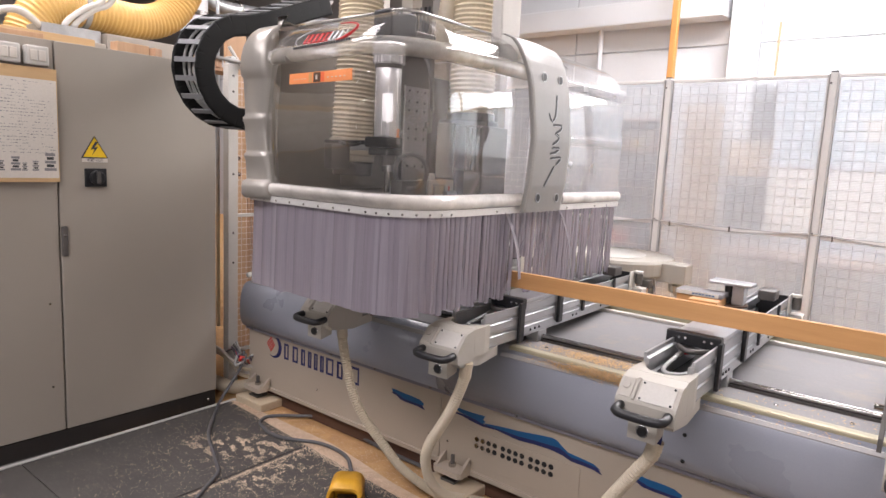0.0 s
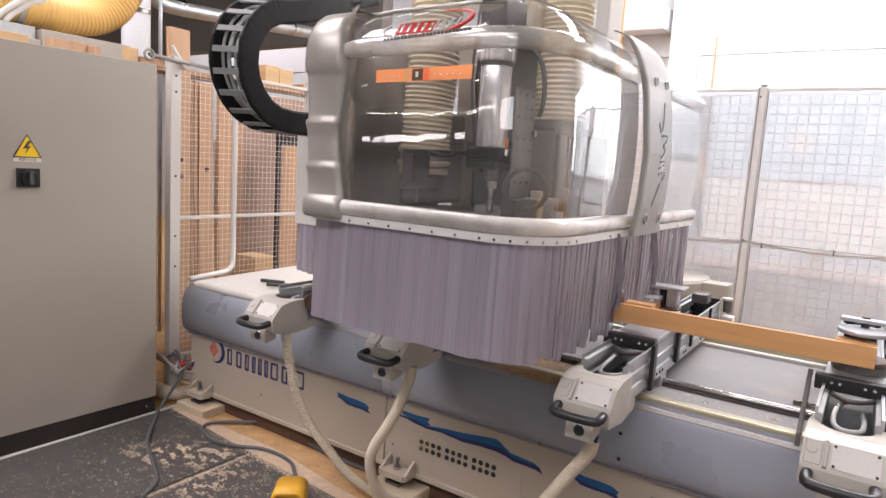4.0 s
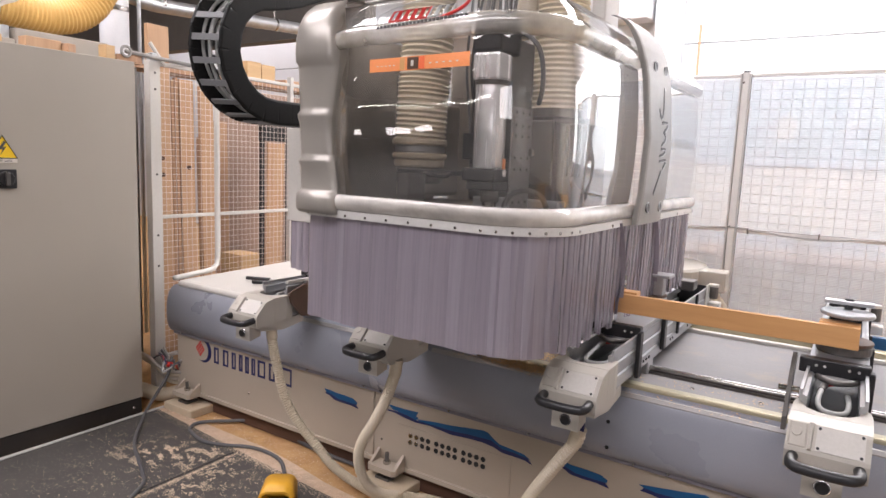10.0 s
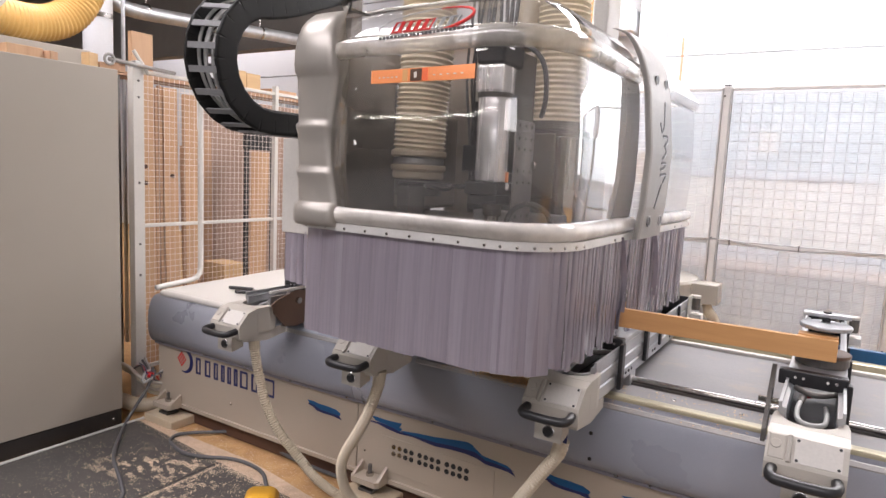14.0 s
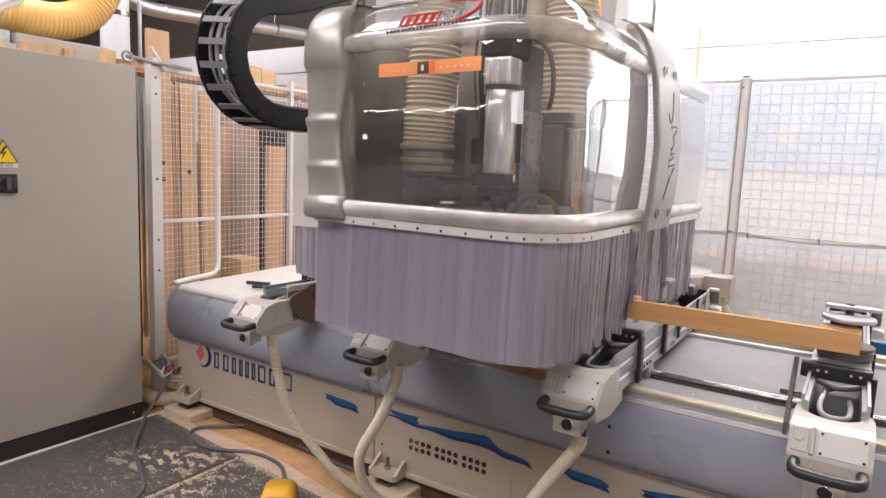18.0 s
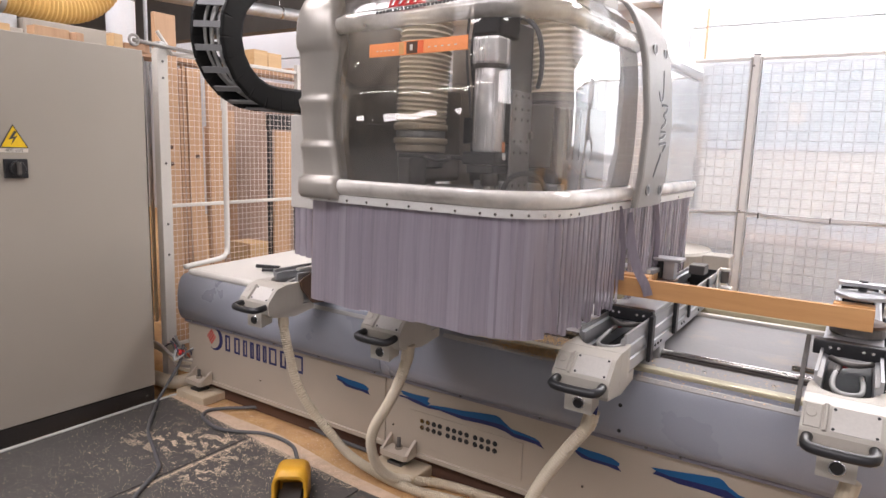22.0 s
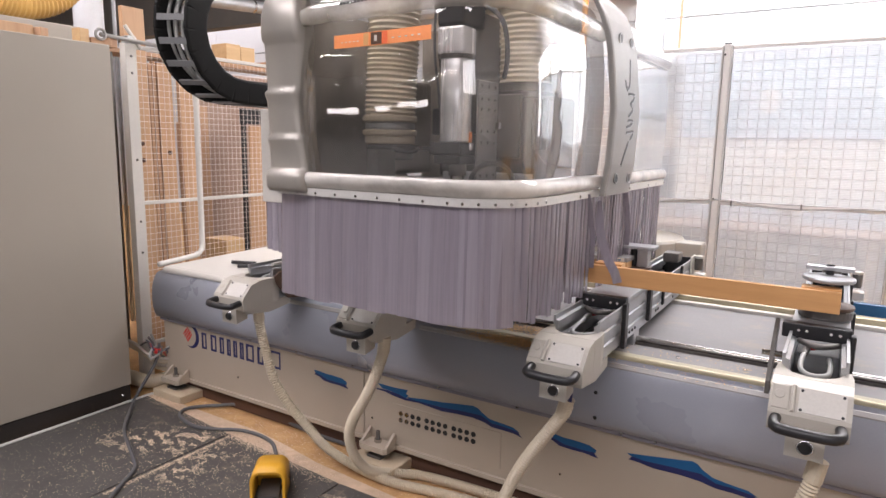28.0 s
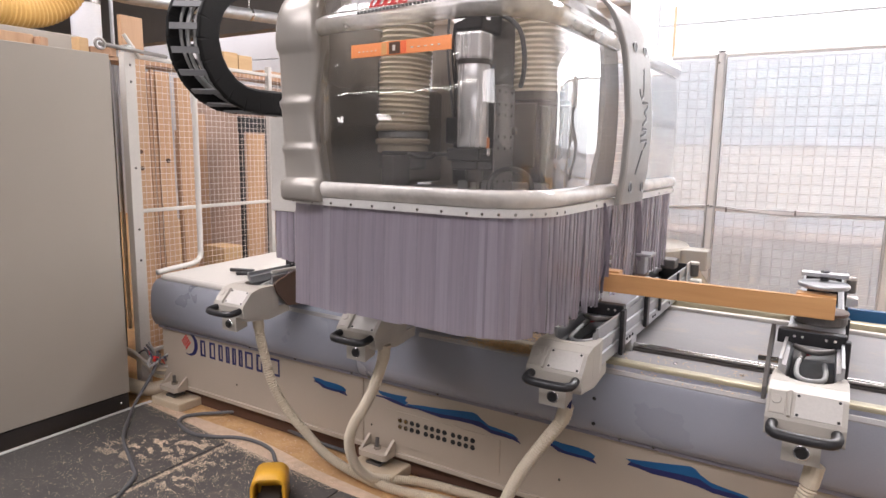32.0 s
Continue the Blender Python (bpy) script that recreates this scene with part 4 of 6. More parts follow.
def pod(x, y, top=1.13):
    p = thing("vacuum_pod", "round grey vacuum clamp on a console", "clamp", (x, y, 0), "clamps on the consoles")
    part("body", rounded_cyl((0, 0, 1.0), (0, 0, 1.035), 0.085, 0.006, 32), M["dark"], p)
    part("lower_disc", rounded_cyl((0, 0, 1.035), (0, 0, 1.046), 0.088, 0.003, 32), M["brown"], p, "dark brown pad")
    part("post", cyl((0.0, 0.03, 1.046), (0.0, 0.03, top), 0.017, 14), M["black"], p)
    part("upper_disc", rounded_cyl((0, 0, top), (0, 0, top + 0.014), 0.082, 0.004, 32), M["alu"], p, "round aluminium clamp disc")
    part("arm", box(-0.075, 0.075, 0.03, 0.07, top + 0.03, top + 0.045, 0.003), M["alu"], p)
    part("pin", cyl((0, 0.05, top), (0, 0.05, top + 0.05), 0.014, 12), M["black"], p)
    return p


pod(3.18, 0.20)
lb = thing("label_block", "beech block with a grey plate and a pale label", "block", (2.30, 0.47, 0))
part("block", box(-0.09, 0.10, -0.03, 0.05, 1.0, 1.072, 0.002, seg=1), M["beech"], lb)
part("plate", box(-0.095, 0.105, -0.04, 0.06, 1.072, 1.092, 0.003), M["tray"], lb, "grey cover plate")
part("label", box(-0.090, 0.09, -0.0425, -0.040, 1.074, 1.090), M["paper"], lb, "pale label with blue writing")
for k in range(7):
    part("writing_bar", box(-0.02 + k * 0.014, -0.01 + k * 0.014, -0.0435, -0.0425, 1.079, 1.085), M["blue"], lb)
p4 = thing("vacuum_pod", "vacuum clamp with a clear rectangular plate on a console", "clamp", (2.405, 0.57, 0), "clamps on the consoles")
part("body", rounded_cyl((0, 0, 1.0), (0, 0, 1.03), 0.072, 0.006, 32), M["galv"], p4)
part("pad", rounded_cyl((0, 0, 1.03), (0, 0, 1.038), 0.074, 0.003, 32), M["brown"], p4, "dark brown pad")
part("post", rounded_cyl((-0.01, 0, 1.038), (-0.01, 0, 1.12), 0.018, 0.003, 16), M["black"], p4)
part("holder", box(0.01, 0.06, -0.03, 0.03, 1.038, 1.12, 0.004), M["alu"], p4)
part("plate", box(-0.085, 0.09, -0.05, 0.05, 1.122, 1.136, 0.003), M["alu"], p4, "grey rectangular clamp plate")

# ---- the machining head under its clear hood ----
head = thing("machining_head", "moving machining head under a clear plastic hood with a strip curtain", "machining head")
FX0, FX1, FY, RX, RY1, RAD = 1.30, 2.30, -0.40, 2.30, 1.66, 0.24


BULGE = ((1.30, 0.012), (1.40, 0.018), (1.46, 0.07), (1.6, 0.092), (1.75, 0.100), (1.95, 0.105), (2.05, 0.10), (2.10, 0.09), (2.2, 0.07), (2.26, 0.05))


def table(tab, s):
    """Straight-line reading between the rows of a table."""
    for (a, va), (b, vb) in zip(tab, tab[1:]):
        if s <= b:
            return va + (vb - va) * max(0.0, (s - a) / (b - a))
    return tab[-1][1]


def swell(x, z):
    """How far the hood's front bows out towards its right corner."""
    u = max(0.0, min(1.0, (x - 1.33) / 0.73))
    e = max(0.0, min(1.0, (x - 1.30) / 0.16))
    return table(BULGE, z) * (0.10 + 0.45 * e * e * (3 - 2 * e) + 0.45 * u * u)


def outline(off, y_end, n=14, x_start=FX0, z=1.37):
    """The hood's plan line from its left front edge round the corner to y_end, moved outwards by off."""
    r = RAD + off
    cx, cy = FX1 - RAD, FY + RAD
    pts = [Vector((x, FY - off - swell(x, z), 0)) for x in [x_start + (cx - x_start) * k / 16 for k in range(16)]]
    pts += [Vector((cx + r * math.sin(a), cy - r * math.cos(a) - swell(9.0, z) * math.cos(a), 0)) for a in [math.pi / 2 * k / n for k in range(n + 1)]]
    m = 10
    pts += [Vector((RX + off, cy + (y_end - cy) * k / m, 0)) for k in range(1, m + 1)]
    return pts


def front_y(x, z, off):
    return FY - off - swell(x, z)


def swept(profile, y_start=None, y_end=0.5, x_start=FX0, thick=0.0):
    rows = []
    for off, z in profile:
        row = outline(off, y_end, x_start=x_start, z=z)
        if y_start is not None:
            row = [Vector((RX + off, y_start + (y_end - y_start) * k / 8, 0)) for k in range(9)]
        rows.append([Vector((p.x, p.y, z)) for p in row])
    return sheet(rows, thick)


def half_round(z0, z1, out, base=0.0, n=8):
    return [(base + out * math.sin(math.pi * k / n), z0 + (z1 - z0) * (0.5 - 0.5 * math.cos(math.pi * k / n))) for k in range(n + 1)]


wall_prof = [(-0.002, 1.452), (0.004, 1.50), (0.012, 1.62), (0.014, 1.75), (0.010, 1.88), (0.0, 2.0), (-0.006, 2.035)]
top_prof = [(-0.004, 2.105), (-0.03, 2.15), (-0.075, 2.20), (-0.13, 2.235), (-0.20, 2.26)]
part("hood_wall", swept(wall_prof, y_end=0.47), M["clear"], head, "clear plastic hood wall with faint reflections", smooth=True)
part("hood_top", swept(top_prof, y_end=0.40), M["clear_top"], head, "clear sloping hood top", smooth=True)
part("hood_roll", swept(half_round(2.03, 2.11, 0.032, -0.006), y_end=0.45), M["roll"], head, "rounded clear bead along the hood's shoulder", smooth=True)
part("hood_rim", swept(half_round(1.385, 1.455, 0.036, -0.002), y_end=0.47), M["rim"], head, "thick milky plastic bead along the hood's lower edge", smooth=True)
part("hood_rear_wall", swept(wall_prof, y_start=0.86, y_end=RY1), M["clear_rear"], head, "clear rear hood panel", smooth=True)
part("hood_rear_top", swept(top_prof, y_start=0.84, y_end=RY1 - 0.04), M["clear_rear"], head, smooth=True)
part("hood_rear_roll", swept(half_round(2.03, 2.11, 0.032, -0.006), y_start=0.84, y_end=RY1 - 0.02), M["clear_rear"], head, smooth=True)
part("hood_rear_bead", swept(half_round(1.72, 1.79, 0.018, 0.0), y_start=0.86, y_end=RY1 - 0.01), M["clear_rear"], head, smooth=True)
part("hood_rear_rim", swept(half_round(1.385, 1.455, 0.036, -0.002), y_start=0.86, y_end=RY1), M["rim"], head, smooth=True)
strip_bar = part("curtain_rail", swept([(0.0, 1.387), (0.022, 1.387), (0.022, 1.356), (0.012, 1.356)], y_end=RY1, x_start=1.185), M["pale_alu"], head, "thin metal rail screwed along the curtain's top")
for p in outline(0.022, RY1, x_start=1.2)[::2]:
    d = Vector((0, -1, 0)) if p.y < FY + 0.02 else Vector((1, 0, 0)) if p.x > RX - 0.02 else (p - Vector((FX1 - RAD, FY + RAD, 0))).normalized()
    screws([Vector((p.x, p.y, 1.368))], d, 0.006, M["steel"], strip_bar)

edge_line = [Vector((p.x, p.y, 2.262)) for p in outline(-0.20, 0.40, z=2.26)]
part("hood_top_edge", tube(edge_line, 0.009, 8), M["roll"], head, "milky edge along the hood's top", smooth=True)


# silver end moulding with bulges
def moulding():
    """The end frame: a band whose front steps out and in at ledges."""
    prof = [(1.372, 0.03), (1.376, 0.055), (1.388, 0.066), (1.425, 0.068), (1.448, 0.062), (1.458, 0.040), (1.470, 0.036), (1.52, 0.040), (1.562, 0.043), (1.580, 0.052), (1.590, 0.053), (1.602, 0.038), (1.62, 0.038), (1.70, 0.046),
            (1.745, 0.050), (1.765, 0.060), (1.777, 0.061), (1.79, 0.046), (1.81, 0.046), (1.90, 0.052), (1.96, 0.056), (1.978, 0.060), (1.99, 0.072), (2.02, 0.076), (2.08, 0.072), (2.13, 0.058), (2.17, 0.036), (2.20, 0.010), (2.225, -0.025), (2.242, -0.07), (2.252, -0.13), (2.256, -0.2)]
    rows = []
    for z, o in prof:
        w = 0.018 * math.cos((z - 1.42) * 2 * math.pi / 0.58)
        row = [(1.340 + w, FY + 0.03, z), (1.345 + w, FY - o + 0.024, z), (1.340 + w, FY - o + 0.010, z), (1.325 + w, FY - o, z), (1.25, FY - o - 0.004, z),
               (1.185, FY - o, z), (1.162, FY - o + 0.014, z), (1.152, FY - o + 0.04, z), (1.148, FY + 0.16, z)]
        if o < 0.03:
            row = [(x, max(y, FY - o), zz) for x, y, zz in row]
        rows.append([Vector(p) for p in row])
    return sheet(rows, 0.006)


part("end_moulding", moulding(), M["silver"], head, "silver moulded end frame with rounded bulges", smooth=True)
# grey arch over the hood's side
ARCH_X = ((1.362, 2.370), (1.437, 2.377), (1.5, 2.385), (1.74, 2.389), (1.98, 2.368), (2.05, 2.356), (2.13, 2.335), (2.19, 2.308), (2.225, 2.282), (2.243, 2.256), (2.25, 2.225))
ARCH_L = ((1.362, 0.385), (1.74, 0.417), (2.05, 0.395), (2.25, 0.348))
ARCH_R = ((1.362, 0.79), (1.74, 0.822), (2.05, 0.81), (2.25, 0.80))
ACROSS = ((-1.02, -0.026), (-1.018, -0.010), (-1.0, -0.004), (-0.93, 0.0), (-0.45, 0.003), (0, 0.004), (0.45, 0.003), (0.80, 0.0), (0.86, -0.006), (0.97, -0.012), (1.03, -0.022), (1.05, -0.06))


def arch_strip():
    rows = []
    n = 36
    for k in range(n + 1):
        z = 1.362 + (k / n) ** 0.85 * 0.888
        x, lo, hi = table(ARCH_X, z), table(ARCH_L, z), table(ARCH_R, z)
        rows.append([Vector((x + dx, (lo + hi) / 2 + (hi - lo) / 2 * u, z - 0.012 * max(0, u) * (k / n) ** 4)) for u, dx in ACROSS])
    return sheet(rows, 0.006)


arch_ob = part("side_arch", arch_strip(), M["arch"], head, "grey metallic arch plate with slots and holes")


def arch_at(y, z):
    return table(ARCH_X, z) + 0.003


for y, z in ((0.488, 1.437), (0.687, 1.434), (0.515, 2.052), (0.683, 2.054)):
    x = arch_at(y, z)
    hole = part("bolt_hole", rounded_cyl((x - 0.004, y, z), (x + 0.0035, y, z), 0.022, 0.003, 18), M["black"], arch_ob)
    part("hole_rim", tube([(x + 0.003, y + 0.023 * math.cos(a), z + 0.023 * math.sin(a)) for a in [k * math.pi / 9 for k in range(19)]], 0.0028, 6, cap=False), M["galv"], hole, smooth=True)
slots = [[(0.634, 1.975), (0.618, 1.872), (0.581, 1.837), (0.550, 1.875)], [(0.59, 1.817), (0.683, 1.817), (0.668, 1.795), (0.622, 1.778)], [(0.612, 1.775), (0.654, 1.757), (0.63, 1.735), (0.586, 1.716)],
         [(0.583, 1.698), (0.66, 1.697), (0.62, 1.675), (0.569, 1.668)], [(0.573, 1.643), (0.683, 1.648), (0.638, 1.612)], [(0.621, 1.604), (0.528, 1.496)]]
for sl_pts in slots:
    way = smooth_path([(0, y, z) for y, z in sl_pts], 0.012)
    # black sheets stand for the slots' shade, pale lines for their lit bevels
    cutout, bevel_line = [], []
    for k, p in enumerate(way):
        d = (way[min(k + 1, len(way) - 1)] - way[max(k - 1, 0)]).normalized()
        side = Vector((0, d.z, -d.y)) * (0.0075 if 0 < k < len(way) - 1 else 0.004)
        x = arch_at(p.y, p.z) + 0.0022
        cutout.append([Vector((x, p.y, p.z)) - side, Vector((x, p.y, p.z)) + side])
        bevel_line.append((x - 0.001, p.y + 0.010, p.z - 0.005))
    slot = part("slot", sheet(cutout, 0.0012), M["black"], arch_ob, "dark cut-out slot")
    part("slot_edge", tube(bevel_line, 0.0022, 6), M["galv"], slot, "pale line painted as the slot's lit bevel", smooth=True)

# strip curtain
def strip_mesh(name, w, h, bow, seed):
    rnd = random.Random(seed)
    bm = bmesh.new()
    rows = []
    for k in range(7):
        s = k / 6
        rows.append([Vector((w * (u - 0.5), -bow * (1 - (2 * u - 1) ** 2) + (rnd.uniform(-0.004, 0.004) * s if bow > 0.004 else 0.0), -h * s)) + Vector((0, 0.0035 if u in (0, 1) else 0, 0)) for u in (0, 0.05, 0.5, 0.95, 1)])
    sheet(rows, 0.0, bm)
    bmesh.ops.reverse_faces(bm, faces=bm.faces)
    me = bpy.data.meshes.new(name)
    for f in bm.faces:
        f.smooth = f.calc_area() > 0.0005
    bm.to_mesh(me)
    bm.free()
    me.materials.append(M["strip"])
    return me


def hang(me, p, ang, tilt=0.0, lift=0.0):
    ob = new("strip", me)
    ob.parent = head
    ob.matrix_local = Matrix.Translation(p) @ Euler((radians(tilt), 0, ang)).to_matrix().to_4x4()
    return ob


wide = [strip_mesh("strip", 0.098, 0.456 + 0.002 * k, 0.003, k) for k in range(4)]
narrow = [strip_mesh("strip", 0.05, 0.44 + 0.008 * k, 0.005 + 0.002 * k, 20 + k) for k in range(4)]
short = [strip_mesh("strip", 0.05, 0.243 + 0.006 * k, 0.012, 40 + k) for k in range(3)]
rnd = random.Random(5)
line = outline(0.004, RY1 - 0.02, n=40, x_start=1.22)
dist, along = [0.0], 0.0
for a, b in zip(line, line[1:]):
    dist.append(dist[-1] + (b - a).length)


def on_line(s):
    for a, b, d0, d1 in zip(line, line[1:], dist, dist[1:]):
        if s <= d1:
            t = (s - d0) / (d1 - d0)
            return a.lerp(b, t), math.atan2(b.y - a.y, b.x - a.x)
    return line[-1], math.pi / 2


s, i = 0.02, 0
while s < dist[-1] - 0.02:
    p, ang = on_line(s)
    turn = max(0.0, min(1.0, (math.degrees(ang) - 35) / 45))
    side = turn > 0.5
    fold = rnd.uniform(5, 13 if p.y < 0.41 else 26) * turn + rnd.uniform(-0.12, 0.12)
    if p.x > RX - 0.02 and 0.415 < p.y < 0.53:
        me = short[i % 3]
    else:
        me = (narrow if side else wide)[i % 4]
    off = Vector((math.sin(ang), -math.cos(ang), 0)) * (0.0030 * (i % 3) * turn + 0.0012 * (i % 2))
    hang(me, Vector((p.x, p.y, 1.372)) + off, ang + radians(fold), 0.6 * turn - 1.6 * (1 - turn) + rnd.uniform(-0.3, 0.3) * turn)
    s += rnd.uniform(0.028, 0.036) if side else rnd.uniform(0.050, 0.084) * (1 - 0.45 * turn)
    i += 1
# sheet added behind the strips to keep their gaps from showing dark
liner = [[Vector((p.x, p.y, z)) for p in outline(-0.034, 0.40, n=14, x_start=1.24)] for z in (1.372, 1.16, 0.945)]
part("inner_curtain", sheet(liner, 0.0), M["strip"], head, "backing sheet added behind the strip curtain")
# strips pushed out by the workpiece and the clamps


def ribbon(pts, w, across=(1, 0.25, 0)):
    rows = []
    P = smooth_path(pts, 0.02)
    for k, p in enumerate(P):
        d = (P[min(k + 1, len(P) - 1)] - P[max(k - 1, 0)]).normalized()
        s = d.cross(Vector(across)).normalized()
        rows.append([p - s * w / 2, p, p + s * w / 2])
    return sheet(rows, 0.0018)


part("pushed_strip", ribbon([(2.310, 0.57, 1.372), (2.312, 0.545, 1.28), (2.314, 0.50, 1.20), (2.316, 0.445, 1.13)], 0.044), M["strip"], head, "strip pushed aside by the workpiece")
part("pushed_strip", ribbon([(2.310, 0.72, 1.372), (2.311, 0.71, 1.28), (2.312, 0.69, 1.20), (2.313, 0.66, 1.14)], 0.044), M["strip"], head, "strip pushed aside by a clamp")
bent = []
for y in (0.30, 0.85):
    ob = part("bent_strip", ribbon([(0, 0, 0), (0.045, 0.002, -0.09), (0.085, 0.006, -0.21), (0.10, 0.012, -0.34)], 0.042), M["strip"], head, "strip bent outwards")
    bent.append((ob, y))
# a strip drawn over the workpiece: its way down from the hinge in steps
loose_ob = part("loose_strip", ribbon([(0.0, 0.0, 0.0), (0.027, -0.004, -0.14), (0.066, -0.012, -0.248), (0.11, -0.021, -0.311), (0.129, -0.021, -0.361)], 0.040, (-0.25, 1, -0.3)), M["strip"], head, "loose strip dragged over the workpiece")


# left return of the hood: white panel with a strip curtain under it
part("return_panel", box(0.43, 1.135, 0.18, 0.20, 1.234, 1.755, 0.004), M["white"], head, "white sheet-metal panel beside the hood")
part("return_side", box(0.43, 0.45, 0.20, 1.30, 1.234, 1.755, 0.004), M["white"], head, "white sheet-metal side panel")
part("return_top", box(0.43, 1.135, 0.20, 1.30, 1.745, 1.755), M["white"], head)
for k in range(14):
    hang(narrow[k % 4], Vector((0.47 + k * 0.048, 0.19, 1.25)), radians(rnd.uniform(-14, 14)), 0).scale = (1, 1, 0.66)
for k in range(16):
    hang(narrow[k % 4], Vector((0.44, 0.22 + k * 0.065, 1.25)), radians(90 + rnd.uniform(-20, 20)), 0).scale = (1, 1, 0.66)

# inside: carriage, dust hoses, spindle
part("carriage_plate", box(1.16, 1.95, 0.72, 0.80, 1.20, 2.2, 0.01), M["inner"], head, "dark gantry plate behind the spindles")
part("inner_side", box(1.125, 1.14, -0.22, 0.62, 1.34, 2.18, 0.004), M["inner"], head, "dark inner side wall")
part("carriage_box", box(1.18, 1.30, 0.20, 0.62, 1.42, 1.90, 0.02), M["inner"], head)
part("carriage_box", box(1.55, 1.80, 0.30, 0.62, 1.42, 2.05, 0.02), M["black"], head)
part("floor_plate", box(1.18, 2.12, -0.05, 0.60, 1.34, 1.40, 0.01), M["inner"], head)
for k in range(7):
    part("cooling_rib", box(1.19 + k * 0.021, 1.20 + k * 0.021, 0.182, 0.198, 1.72, 2.02, 0.002, seg=1), M["galv"], head)
h1 = smooth_path([(1.42, 0.12, 3.2), (1.42, 0.12, 2.6), (1.42, 0.11, 2.2), (1.41, 0.10, 1.90), (1.40, 0.10, 1.70)], 0.0112)
part("dust_hose", tube(h1, 0.118, 28, ribs=0.0065), M["hose_lit"], head, "beige corrugated dust hose inside the hood")
for z0, z1, r, mt in ((1.675, 1.705, 0.130, "hose"), (1.640, 1.675, 0.118, "galv"), (1.612, 1.640, 0.130, "hose"), (1.575, 1.612, 0.120, "hose"), (1.50, 1.575, 0.112, "dark")):
    part("hose_cuff", rounded_cyl((1.40, 0.10, z0), (1.40, 0.10, z1), r, 0.008, 28), M[mt], head)
h2 = smooth_path([(1.90, 0.52, 3.3), (1.90, 0.52, 2.6), (1.90, 0.52, 2.2), (1.90, 0.52, 1.86)], 0.0125)
part("dust_hose", tube(h2, 0.125, 28, ribs=0.0065), M["hose_lit"], head, "beige corrugated dust hose through the hood's top")
part("hose_clamp", tube([(1.90, 0.52, 1.83), (1.90, 0.52, 1.87)], 0.134, 24), M["dark"], head)
part("hose_flange", rounded_cyl((1.90, 0.50, 1.795), (1.90, 0.50, 1.828), 0.17, 0.006, 32), M["black"], head, "black round hose flange")
h3 = smooth_path([(1.78, 0.45, 3.2), (1.78, 0.45, 2.6), (1.76, 0.4, 2.2)], 0.012)
part("small_hose", tube(h3, 0.05, 18, ribs=0.003), M["hose"], head, "thin beige corrugated hose", smooth=True)
part("motor_box", box(1.90, 2.05, 0.22, 0.46, 1.36, 1.79, 0.012), M["black"], head, "dark motor housing")
mb = part("motor_box", box(2.06, 2.17, 0.26, 0.50, 1.36, 1.79, 0.012), M["dark"], head, "grey ribbed motor housing")
for k in range(4):
    part("cooling_rib", box(2.075 + k * 0.028, 2.085 + k * 0.028, 0.245, 0.26, 1.56, 1.78, 0.003, seg=1), M["dark"], mb)
part("motor_cover", box(1.92, 2.03, 0.205, 0.22, 1.52, 1.80, 0.006), M["dark"], head)
SX, SY = 1.945, -0.20
spindle = part("spindle", rounded_cyl((SX, SY, 1.585), (SX, SY, 1.905), 0.062, 0.006, 32), M["spindle"], head, "polished steel spindle body", smooth=True)
part("spindle_collar", box(SX - 0.058, SX + 0.058, SY - 0.055, SY + 0.055, 1.915, 2.02, 0.012), M["spindle"], spindle)
part("spindle_head", box(SX - 0.058, SX + 0.058, SY - 0.055, SY + 0.12, 2.022, 2.16, 0.01), M["black"], spindle)
part("spindle_strap", tube([(SX, SY, 1.90), (SX, SY, 1.918)], 0.066, 28), M["dark"], spindle)
part("bracket", box(SX - 0.03, SX + 0.03, SY + 0.05, SY + 0.30, 1.62, 2.10, 0.008), M["dark"], spindle)
part("spindle_nose", box(SX - 0.078, SX + 0.066, SY - 0.07, SY + 0.08, 1.535, 1.585, 0.008), M["black"], spindle)
part("spindle_nose", box(SX - 0.062, SX + 0.058, SY - 0.06, SY + 0.06, 1.500, 1.535, 0.006), M["black"], spindle)
part("tool_holder", cyl((SX + 0.012, SY, 1.455), (SX + 0.012, SY, 1.50), 0.036, 18), M["dark"], spindle)
part("tool_holder", cyl((SX + 0.012, SY, 1.425), (SX + 0.012, SY, 1.455), 0.027, 18), M["steel"], spindle)
part("tool", cyl((SX + 0.012, SY, 1.33), (SX + 0.012, SY, 1.425), 0.014, 12), M["steel"], spindle)
part("sensor", box(SX + 0.058, SX + 0.07, SY + 0.0, SY + 0.012, 1.585, 1.625, 0.002), M["orange"], spindle, "small orange sensor")
part("sensor_foot", rounded_cyl((SX + 0.064, SY + 0.006, 1.555), (SX + 0.064, SY + 0.006, 1.585), 0.012, 0.003, 12), M["steel"], spindle)
part("spindle_arm", box(1.50, SX - 0.07, SY + 0.0, SY + 0.13, 1.550, 1.568, 0.004), M["black"], spindle, "glossy black carrier plate")
part("spindle_arm", box(1.50, 1.56, SY + 0.0, SY + 0.13, 1.42, 1.55, 0.006), M["dark"], spindle)
part("air_ring", tube([(1.72 + 0.055 * math.cos(a), SY - 0.02 + 0.04 * math.sin(a), 1.55 + 0.006 * math.sin(2 * a)) for a in [k * math.pi / 12 for k in range(25)]], 0.008, 8, cap=False), M["black"], spindle, smooth=True)
plate_ob = part("perforated_plate", box(2.022, 2.030, -0.175, -0.005, 1.37, 1.825, 0.002, seg=1), M["tray"], spindle, "pale grey perforated bracket plate")
